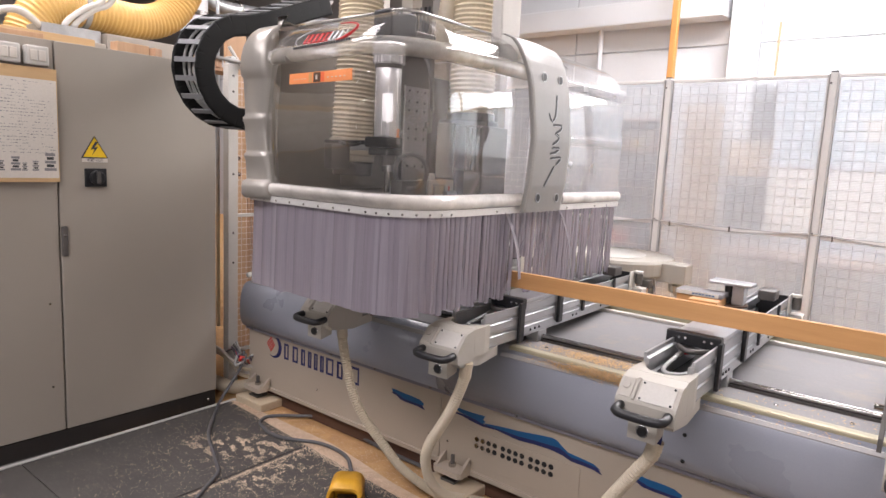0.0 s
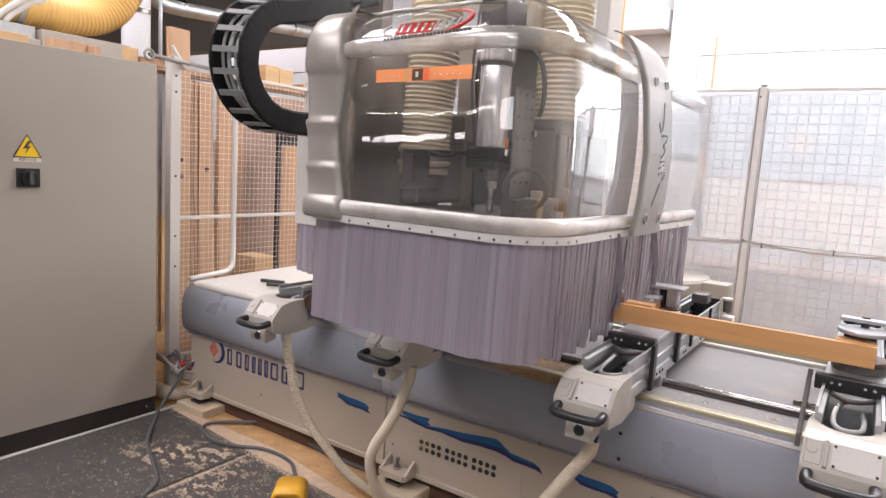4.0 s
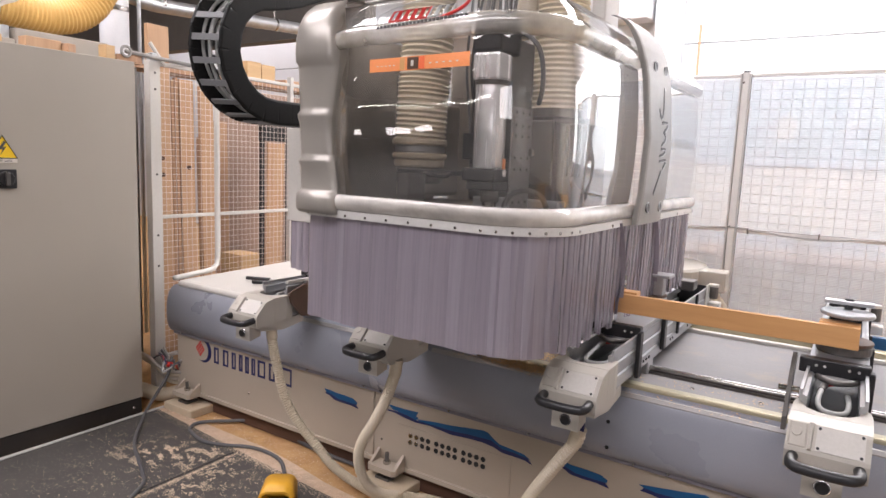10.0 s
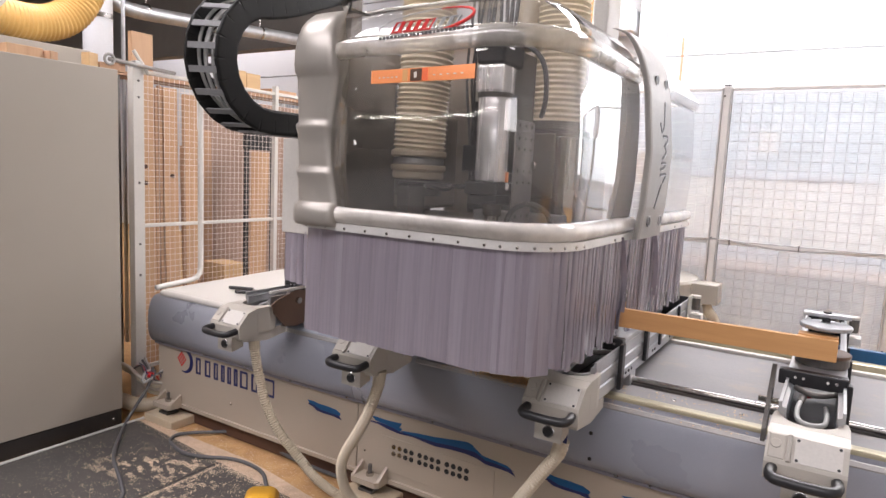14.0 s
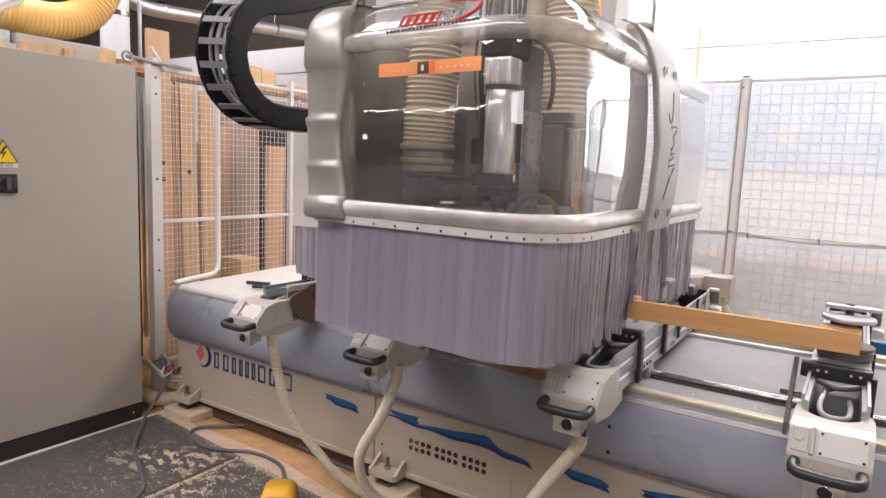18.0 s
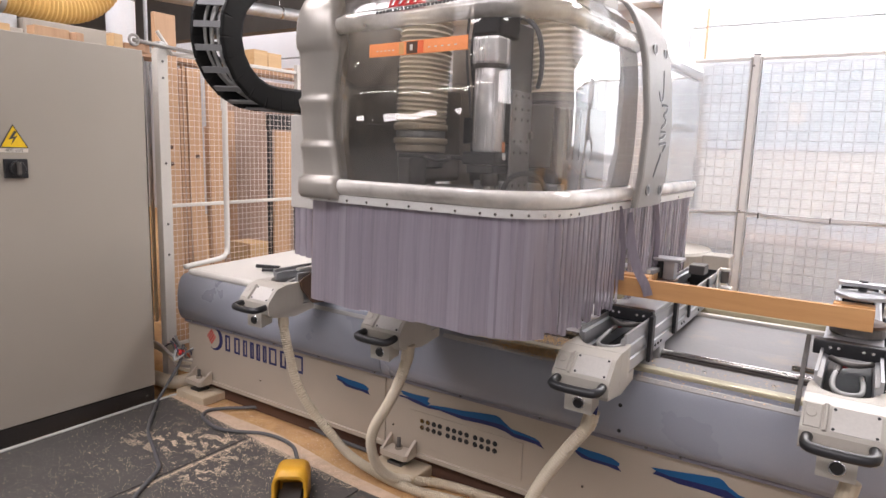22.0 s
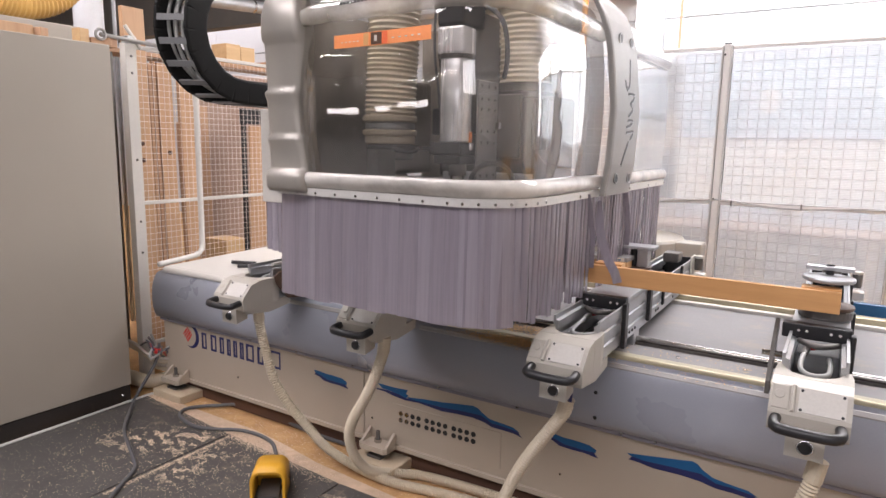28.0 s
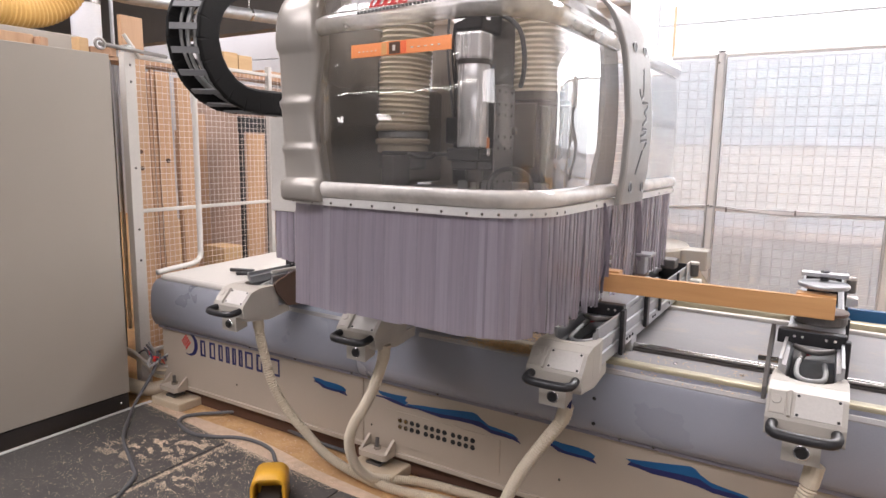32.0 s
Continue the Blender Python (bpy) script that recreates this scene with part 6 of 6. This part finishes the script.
for k in range(2, 7):
    ob = tagged(part("plank", box(-0.02, 0.02, 0, rp.uniform(0.09, 0.13), 0, rp.uniform(1.7, 2.1), 0.002, seg=1), M["plank"]), "reddish-brown plank standing in the timber store", "plank", "planks behind the fence")
    ob.matrix_basis = pose(-1.12 - rp.uniform(0, 0.1), 0.22 + k * 0.11, 0, 0, rp.uniform(-3, -1), rp.uniform(-3, 3))
bs = thing("board_stack", "large pinkish-brown boards standing behind the fence", "board stack")
for k in range(3):
    part("board", box(-1.20 - 0.03 * k, -1.175 - 0.03 * k, 0.92 + 0.1 * k, 2.4 + 0.3 * k, 0.0, 2.02 + 0.05 * k, 0.003, seg=1), M["boards"], bs)
fr = thing("clamp_frame", "dark steel frame holding one pale plank behind the fence", "frame")
for y in (1.09, 1.365):
    part("upright", box(-0.87, -0.83, y, y + 0.024, 0.0, 1.78, 0.003, seg=1), M["black"], fr)
part("head_bar", box(-0.87, -0.83, 1.08, 1.40, 1.71, 1.83, 0.004), M["black"], fr)
part("base_bar", box(-0.95, -0.75, 1.07, 1.41, 0.0, 0.04, 0.004), M["black"], fr)
lp1 = tagged(part("plank", box(-0.012, 0.012, 0, 0.17, 0, 1.66, 0.002, seg=1), M["plank_pale"]), "pale plank leaning in a dark steel frame", "plank", "planks behind the fence")
lp1.matrix_basis = pose(-0.80, 1.08, 0.041, -2, -1, 0)
for k, y in enumerate((0.86, 1.06)):
    for n in range(3 - k):
        ob = tagged(part("timber_block", box(-0.12, 0.12, -0.09, 0.09, 0, 0.28, 0.003, seg=1), M["pine"]), "squared timber block in a stack", "timber", "timber stack")
        ob.matrix_basis = pose(-0.82, y, 0.281 * n, 0, 0, rp.uniform(-5, 5))
rack = thing("timber_rack", "dark steel rack carrying squared timber", "rack")
for y in (0.35, 3.4):
    for x in (-1.62, -1.44):
        part("upright", box(x, x + 0.04, y, y + 0.05, 0, 2.2), M["dark"], rack)
part("shelf_board", box(-1.64, -1.38, 0.3, 3.5, 2.2, 2.23), M["plank"], rack)
for y, w, h, mt in ((1.50, 0.15, 0.17, "pine"), (1.66, 0.15, 0.16, "pine"), (2.02, 0.34, 0.06, "plank")):
    ob = tagged(part("timber_block", box(-0.10, 0.10, -w / 2, w / 2, 0, h, 0.003, seg=1), M[mt]), "squared timber block lying on the rack", "timber", "timber stack")
    ob.matrix_basis = pose(-1.5, y, 2.231, 0, 0, rp.uniform(-3, 3))

# back fence with twin-wall sheets
bf = thing("guard_fence", "translucent twin-wall guard fence with wire mesh and grey posts", "fence")
BY, PITCH = 2.5, 1.079
for k in range(-3, 4):
    x = 1.342 + k * PITCH
    post = part("post", box(x - 0.022, x + 0.022, BY - 0.022, BY + 0.024, 0.0, 2.29, 0.004), M["post"], bf, "pale square steel post")
    for d in (-1, 1):
        part("edge_profile", box(x + d * 0.029 - 0.0065, x + d * 0.029 + 0.0065, BY - 0.030, BY + 0.016, 0.02, 2.28, 0.002, seg=1), M["edge"], post, "grey angle profile along the post")
    part("post_cap", box(x - 0.022, x + 0.022, BY - 0.02, BY + 0.02, 2.29, 2.30, 0.004), M["black"], bf)
    for z in (0.6, 1.23, 2.22):
        screws([(x - 0.012, BY - 0.024, z)], (0, -1, 0), 0.007, M["dark"], bf)
for k in range(-3, 3):
    x = 1.342 + k * PITCH
    part("wire_mesh", wire_mesh((x + 0.035, BY - 0.008, 0), (x + PITCH - 0.035, BY - 0.008, 0), 0.12, 2.26, 0.0645, 0.064, 0.0014), M["wire_back"], bf, "thin wire mesh panel")
    part("twinwall_sheet", box(x + 0.035, x + PITCH - 0.035, BY + 0.004, BY + 0.012, 0.1, 2.262), M["poly"], bf, "milky twin-wall plastic sheet")
    for z in (2.268, 1.204, 0.12):
        part("rail", box(x + 0.036, x + PITCH - 0.036, BY - 0.014, BY + 0.0, z - 0.012, z + 0.012, 0.003, seg=1), M["post"], bf)

    sag = [(x + PITCH * q, BY - 0.026, 1.222 - 0.03 * math.sin(math.pi * q) + 0.006 * math.sin(9 * q + k)) for q in [j / 10 for j in range(11)]]
    tie = part("fence_cable", tube(smooth_path(sag, 0.04), 0.0055, 7), M["edge"], bf, "grey cable tied along the middle rail", smooth=True)
    for q in (1, 5):
        part("cable_tie", box(sag[q][0] - 0.004, sag[q][0] + 0.004, BY - 0.034, BY - 0.012, 1.188, 1.225, 0.002, seg=1), M["dark"], tie)

# tool changer behind the consoles
tc = thing("tool_changer", "pale round tool carousel under a dusty cover behind the bed", "tool changer")
part("cover", rounded_cyl((2.0, 1.93, 0.885), (2.0, 1.93, 1.0), 0.39, 0.018, 48), M["cap"], tc)
part("lid", rounded_cyl((1.93, 1.90, 1.0), (1.93, 1.90, 1.006), 0.27, 0.003, 36), M["white"], tc)
part("arm", box(2.33, 2.525, 1.80, 1.95, 0.865, 0.992, 0.008), M["cap"], tc)
part("tube", tube(smooth_path([(2.45, 1.87, 0.86), (2.46, 1.87, 0.82), (2.50, 1.87, 0.77), (2.53, 1.87, 0.68), (2.52, 1.88, 0.55), (2.40, 1.90, 0.45)], 0.02), 0.034, 14), M["hose"], tc, smooth=True)
part("cone", rounded_cyl((2.43, 1.87, 0.80), (2.43, 1.87, 0.865), 0.03, 0.004, 16), M["galv"], tc)
part("stand", box(1.85, 2.10, 1.80, 2.06, 0.0, 0.885, 0.01), M["white"], tc)
for x, y in ((2.25, 1.66), (2.31, 1.72), (2.18, 1.62), (2.10, 1.60)):
    tg = part("tool_gripper", box(x - 0.03, x + 0.03, y - 0.05, y + 0.03, 0.83, 0.885, 0.006), M["dark"], tc)
    part("tool_cone", cyl((x, y - 0.03, 0.77), (x, y - 0.03, 0.83), 0.014, 12, r2=0.026), M["chrome"], tg)

# back area seen through the sheets
beam = thing("timber_post", "orange glued timber post at the back", "post")
part("post", box(0.055, 0.13, 5.9, 6.0, 0.0, 5.5, 0.006), M["glulam"], beam)
beam2 = thing("timber_post", "thin orange timber strip at the back", "post")
part("post", box(1.235, 1.262, 6.25, 6.28, 0.0, 3.42, 0.004), M["plank"], beam2)
wd = thing("wall_duct", "white rectangular service duct under the ceiling", "duct")
part("duct", box(-5.0, 0.6, 6.2, 6.55, 3.55, 3.85, 0.02), M["wall"], wd)
part("downpipe", cyl((-1.15, 6.45, 0), (-1.15, 6.45, 3.6), 0.035, 12), M["wall"], wd)
sh = thing("tool_shelf", "brown wooden tool shelf with hanging tools at the back", "shelf")
part("back_board", box(-0.35, 0.72, 4.32, 4.34, 0.0, 2.12), M["beam"], sh)
for z in (0.80, 1.40, 1.79, 2.09):
    part("board", box(-0.35, 0.72, 4.05, 4.32, z, z + 0.03), M["plank"], sh)
for x in (-0.38, 0.16, 0.72):
    part("upright", box(x, x + 0.03, 4.05, 4.34, 0, 2.12), M["plank"], sh)
for k in range(12):
    part("hanging_tool", box(-0.31 + k * 0.083, -0.29 + k * 0.083, 4.08, 4.10, 1.02 + 0.06 * ((k * 7) % 3), 1.398), (M["dark"], M["galv"], M["galv"])[(k * 5) % 3], sh)
    part("tool_box", box(-0.33 + k * 0.085, -0.26 + k * 0.085, 4.08, 4.2, 1.82, 1.90 + 0.05 * (k % 3), 0.008), (M["sign"], M["rail"], M["plank"])[k % 3], sh)
for k in range(5):
    part("tool_box", box(-0.30 + k * 0.2, -0.12 + k * 0.2, 4.06, 4.25, 0.83, 0.95, 0.01), (M["red"], M["red"], M["blue2"])[k % 3 if k < 4 else 2], sh)
pw = tagged(part("leaning_board", box(-0.18, 0.18, -0.009, 0.009, 0, 2.25, 0.002, seg=1), M["pine"]), "pale brown plywood board leaning by the shelf", "board")
pw.matrix_basis = pose(1.10, 4.30, 0.0, 3)
bench = thing("workbench", "long brown workbench at the back", "workbench")
part("top", box(1.45, 6.5, 3.95, 4.6, 0.82, 0.88, 0.006), M["boards"], bench)
part("lower_shelf", box(1.5, 6.4, 4.05, 4.55, 0.25, 0.28), M["bluegrey"], bench)
for x in (1.50, 1.80, 2.45, 2.57, 3.4, 4.6, 6.3):
    part("leg", box(x, x + 0.05, 3.97, 4.03, 0, 0.82), M["white"], bench)
# blue-grey sheet under the top imitates the bench's shadow
part("back_panel", box(1.5, 6.4, 4.56, 4.6, 0.28, 0.82), M["bluegrey"], bench)
vise = thing("tool_case", "white tool case standing on the workbench", "case", (2.78, 4.2, 0.88))
part("case", box(-0.07, 0.07, -0.1, 0.1, 0, 0.2, 0.01), M["white"], vise)
part("grip", box(-0.03, 0.03, -0.01, 0.01, 0.2, 0.23, 0.006), M["black"], vise)
win = thing("cupboard", "tall cupboard with a dark glass door at the back", "cupboard")
part("body", box(0.97, 1.48, 5.6, 6.2, 0.0, 2.62, 0.01), M["wall"], win)
part("glass_door", box(1.19, 1.47, 5.575, 5.6, 2.0, 2.6, 0.004), M["dark"], win, "dark grey glass door")
part("wood_panel", box(0.975, 1.475, 5.58, 5.6, 1.58, 1.96, 0.004), M["pine"], win, "pinkish wood panel")
part("door", box(1.03, 1.46, 5.57, 5.6, 1.0, 1.54, 0.004), M["dark"], win, "dark glass door")
part("drawer", box(0.98, 1.47, 5.575, 5.6, 0.1, 0.95, 0.004), M["bluegrey"], win)
opw = thing("office_partition", "cream partition with a glazed upper band at the back", "partition")
# bench shadow put into this panel's colour
part("lower_panel", box(1.5, 3.78, 5.4, 5.46, 0.0, 0.98), M["bluegrey"], opw, "lower panel coloured blue-grey for the bench's shade")
part("panel", box(1.5, 3.78, 5.4, 5.46, 0.982, 1.70, 0.003, seg=1), M["cream_wall"], opw, "cream panel")
part("sill", box(1.5, 3.78, 5.38, 5.48, 1.702, 1.76, 0.004), M["bluegrey"], opw)
part("glass", box(1.52, 3.76, 5.42, 5.43, 1.76, 2.58), M["glazing"], opw, "bluish glass band")
for x in (1.5, 1.68, 2.2, 2.95, 3.7):
    part("mullion", box(x, x + 0.07, 5.40, 5.46, 1.762, 2.60, 0.004), M["bluegrey"], opw)
part("head_rail", box(1.5, 3.78, 5.39, 5.47, 2.60, 2.68, 0.004), M["bluegrey"], opw)
part("notice", box(2.33, 2.50, 5.412, 5.415, 1.97, 2.21), M["paper"], opw, "white paper notice")

# lamps under the ceiling
for x, y in ((0.2, -1.8), (2.6, -1.8), (-2.2, -2.6), (1.4, 1.4), (-1.2, 1.4), (-4.0, -9.0), (-8.0, -9.0), (0.0, -9.0), *[(-13.2 + 1.62 * k, y) for k in range(12) for y in (-17.3, -15.9)]):
    low = 0.95 if y < -12 else 0.0
    lm = thing("ceiling_lamp", "long fluorescent batten lamp under the ceiling", "lamp", (x, y, 4.7 - low), "batten lamps")
    part("housing", box(-0.75, 0.75, -0.05, 0.05, 0.03, 0.09, 0.006), M["white"], lm)
    part("tube", cyl((-0.72, 0, 0.01), (0.72, 0, 0.01), 0.018, 10), M["lamp"], lm, "glowing white tube")
    part("hanger", cyl((0, 0, 0.09), (0, 0, 0.80 + low), 0.006, 6), M["steel"], lm)

# ---- on the floor ----
pd = thing("foot_pedal", "yellow guarded foot pedal on the rubber mat", "pedal", (1.13, -0.52, 0.013))
pd.rotation_euler = (0, 0, radians(38))
half = [(-0.075, 0.0)] + [(-0.03 + 0.045 * math.cos(a), 0.103 + 0.045 * math.sin(a)) for a in [math.pi * (1 - k / 16) for k in range(9)]]
half += [(0.03 + 0.045 * math.cos(a), 0.103 + 0.045 * math.sin(a)) for a in [math.pi * (0.5 - k / 16) for k in range(9)]] + [(0.075, 0.0), (0.064, 0.0)]
half += [(0.03 + 0.034 * math.cos(a), 0.103 + 0.034 * math.sin(a)) for a in [math.pi * k / 16 for k in range(9)]]
half += [(-0.03 + 0.034 * math.cos(a), 0.103 + 0.034 * math.sin(a)) for a in [math.pi * (0.5 + k / 16) for k in range(9)]] + [(-0.064, 0.0)]
part("guard", prism(half, -0.10, 0.06, "y", rounded=True), M["yellow"], pd, "yellow pedal guard")
part("back", box(-0.064, 0.064, 0.04, 0.058, 0.0, 0.13), M["yellow"], pd)
part("base", box(-0.07, 0.07, -0.12, 0.06, 0.0, 0.012, 0.003), M["dark"], pd)
part("treadle", prism([(-0.085, 0.03), (0.02, 0.055), (0.02, 0.045), (-0.085, 0.02)], -0.045, 0.045), M["dark"], pd)


def cable(pts, r, label, mat="cable"):
    c = thing("floor_cable", label, "cable", group="cables on the floor")
    part("cable", tube(smooth_path(pts, 0.025), r, 10), M[mat], c, smooth=True)


cable([(1.17, -0.46, 0.07), (0.916, -0.283, 0.022), (0.786, -0.193, 0.022), (0.650, -0.168, 0.022), (0.528, -0.186, 0.022), (0.417, -0.247, 0.022), (0.292, -0.291, 0.022), (0.164, -0.271, 0.022), (0.079, -0.232, 0.022), (0.051, -0.152, 0.022), (0.152, -0.039, 0.022), (0.351, 0.088, 0.022), (0.80, 0.02, 0.02), (1.15, 0.012, 0.02)], 0.010, "grey cable curling from the foot pedal")
cable([(-0.40, -0.02, 0.30), (-0.36, -0.08, 0.20), (-0.377, -0.204, 0.024), (-0.199, -0.358, 0.024), (-0.049, -0.484, 0.024), (0.062, -0.558, 0.024), (0.227, -0.634, 0.024), (0.377, -0.705, 0.024), (0.464, -0.762, 0.024), (0.62, -0.98, 0.022), (0.9, -1.2, 0.022)], 0.010, "grey cable crossing the rubber mat")
for k in range(4):
    cable([(-0.9, -0.02 + 0.03 * k, 0.27 - 0.03 * k), (-0.60, -0.06 + 0.03 * k, 0.27 - 0.035 * k), (-0.48, -0.08 + 0.025 * k, 0.25 - 0.04 * k), (-0.40, -0.06 + 0.03 * k, 0.22 - 0.035 * k), (-0.33, 0.02 + 0.02 * k, 0.20 - 0.02 * k), (-0.26, 0.10 + 0.02 * k, 0.17)], 0.011 + 0.003 * (k % 2), "pale conduit bundled between cabinet and bed", "hose" if k % 2 else "bundle")
cable([(-0.9, -0.12, 0.06), (-0.6, -0.12, 0.07), (-0.45, -0.06, 0.05), (-0.42, 0.1, 0.05), (-0.5, 0.4, 0.05)], 0.045, "thick ribbed conduit behind the cabinet", "hose")

for k, (mt, r_) in enumerate((("cable", 0.006), ("red", 0.004), ("blue2", 0.004), ("cable", 0.007), ("airline", 0.008))):
    cable([(-0.62, -0.02 + 0.02 * k, 0.24 + 0.02 * k), (-0.48, -0.05 + 0.015 * k, 0.30 - 0.01 * k), (-0.40, -0.07, 0.27 + 0.012 * (k % 3)), (-0.36, -0.03 - 0.02 * k, 0.29 - 0.015 * k), (-0.33, -0.06 + 0.02 * k, 0.25 + 0.01 * k), (-0.37, 0.0 + 0.01 * k, 0.21), (-0.33, 0.05, 0.18)], r_, "thin wires tangled beside the bed's end", mt)
plug = tagged(part("cable_plug", rounded_cyl((-0.36, -0.07, 0.275), (-0.335, -0.09, 0.27), 0.010, 0.004, 12), M["red"]), "small red cable plug among tangled wires", "plug")
# sawdust heaps and chips
def chips(name, n, where, size, label, seed, mat):
    r = random.Random(seed)
    bm = bmesh.new()
    for _ in range(n):
        x, y, z = where(r)
        s = size * r.uniform(0.4, 1.4)
        a = r.uniform(0, math.pi)
        t = r.uniform(-0.5, 0.5)
        u, w = Vector((math.cos(a), math.sin(a), t)) * s, Vector((-math.sin(a), math.cos(a), 0)) * s * 0.5
        p = Vector((x, y, z + abs(t) * s))
        q = [bm.verts.new(p + k) for k in (u + w, u - w, -u - w, -u + w)]
        bm.faces.new(q)
    ob = part(name, bm, mat)
    return tagged(ob, label, "sawdust", kind="stuff")


def heap_rail(r):
    """Dust on the ledge and a ridge of chips on the cover's shoulder."""
    if r.random() < 0.62:
        x = r.gauss(2.08, 0.10) if r.random() < 0.96 else r.uniform(1.7, 3.0)
        w = 0.014 * math.exp(-((x - 2.1) / 0.2) ** 2) + 0.002
        y = r.gauss(-0.022, 0.009)
        return x, y, 0.757 + 0.6 * (y + 0.022) + r.random() * w
    x = r.gauss(2.0, 0.13) if r.random() < 0.9 else r.uniform(1.6, 3.1)
    return x, min(0.2, max(0.055, r.gauss(0.12, 0.035))), 0.777 + 0.005 * r.random()


def loose(r):
    """Chips on the floor by the bed, on the mat's border and in broken drifts on the mat."""
    p = r.random()
    if p < 0.14:
        x, y = r.gauss(1.50, 0.12), r.gauss(-0.42, 0.04)
        return x, y, 0.004 + 0.03 * r.random() * math.exp(-((x - 1.5) / 0.15) ** 2 - ((y + 0.42) / 0.05) ** 2)
    if p < 0.24:
        return r.uniform(-0.3, 2.4), -0.02 - abs(r.gauss(0, 0.10)), 0.010
    if p < 0.50:
        x = r.uniform(-0.33, 1.3) if r.random() < 0.5 else r.gauss(0.75, 0.2)
        return x, mat_edge(x) + r.gauss(0.01, 0.025), 0.0145
    if p < 0.56:
        return r.uniform(-0.3, 1.3), r.uniform(-1.3, -0.35), 0.0145
    if p < 0.62:
        return 0.522 + abs(r.gauss(0.0, 0.014)), r.uniform(-0.95, -0.26), 0.0145
    drifts = ((0.21, -0.54, 0.05), (0.23, -0.47, 0.06), (0.36, -0.40, 0.11), (0.62, -0.65, 0.06), (0.42, -0.34, 0.08), (0.56, -0.44, 0.10), (0.13, -0.60, 0.10), (0.60, -0.50, 0.18), (0.30, -0.60, 0.28), (0.40, -0.50, 0.25))
    for _ in range(12):
        cx, cy, w = r.choice(drifts)
        x, y = r.gauss(cx, w), r.gauss(cy, w * 0.8)
        if x < -0.3 or y > mat_edge(x) or 0.495 < x < 0.515:
            continue
        if noise.noise(Vector((x * 16 + y * 9, y * 26, 0.3))) + 0.6 * noise.noise(Vector((x * 45, y * 60, 4.0))) > 0.16:
            break
    return x, y, 0.0145


chips("sawdust_heap", 9000, heap_rail, 0.003, "tan sawdust ridge and dust along the bed's edge", 4, M["sawdust"])
chips("sawdust_chips", 21000, loose, 0.0023, "loose pale chips scattered over mat and floor", 6, M["chip"])


# ---- movement ----


# the head's parts are drawn up at 1 to 0.876; the head stands over the consoles, before the bed's middle
HEAD_SIZE, HEAD_AT = 0.876, Vector((0.3931, -0.2995, 0.1993))
for ob in head.children:
    ob.matrix_local = Matrix.Scale(HEAD_SIZE, 4) @ ob.matrix_local


def on_head(x, y, z, rz=0):
    return pose(HEAD_SIZE * x, HEAD_SIZE * y, HEAD_SIZE * z, 0, 0, rz)


def motions():
    walk(head, [(t, pose(HEAD_AT.x + x, HEAD_AT.y, HEAD_AT.z)) for t, x in HEAD])
    walk(chain, [(t, on_head(0, y, -0.45 * y)) for t, y in ((0, 0.0), (3.5, 0.0), (5.2, -0.045), (32, -0.045))])
    for ob, y in bent:
        walk(ob, [(t, on_head(2.312, y, 1.372, a)) for t, a in ((0, 0), (0.5, 25), (1.1, 84), (32, 84))])
    walk(loose_ob, [(t, on_head(2.312, 0.458, 1.332, a)) for t, a in ((0, -75), (18.8, -75), (19.4, -40), (20, -12), (21, -6), (24, 0), (25.5, 1), (28, -5), (29, -8), (30, -13), (30.8, -40), (31.4, -75), (32, -75))])
    walk(tc, [(t, pose(0.85 * x, 0, 0)) for t, x in HEAD])
    walk(spindle, [(t, on_head(0, 0, z)) for t, z in ((0, 0.118), (2.5, 0.125), (3.8, 0.125), (5.2, 0.0), (30.9, 0.0), (31.5, 0.012), (32, 0.015))])


motions()
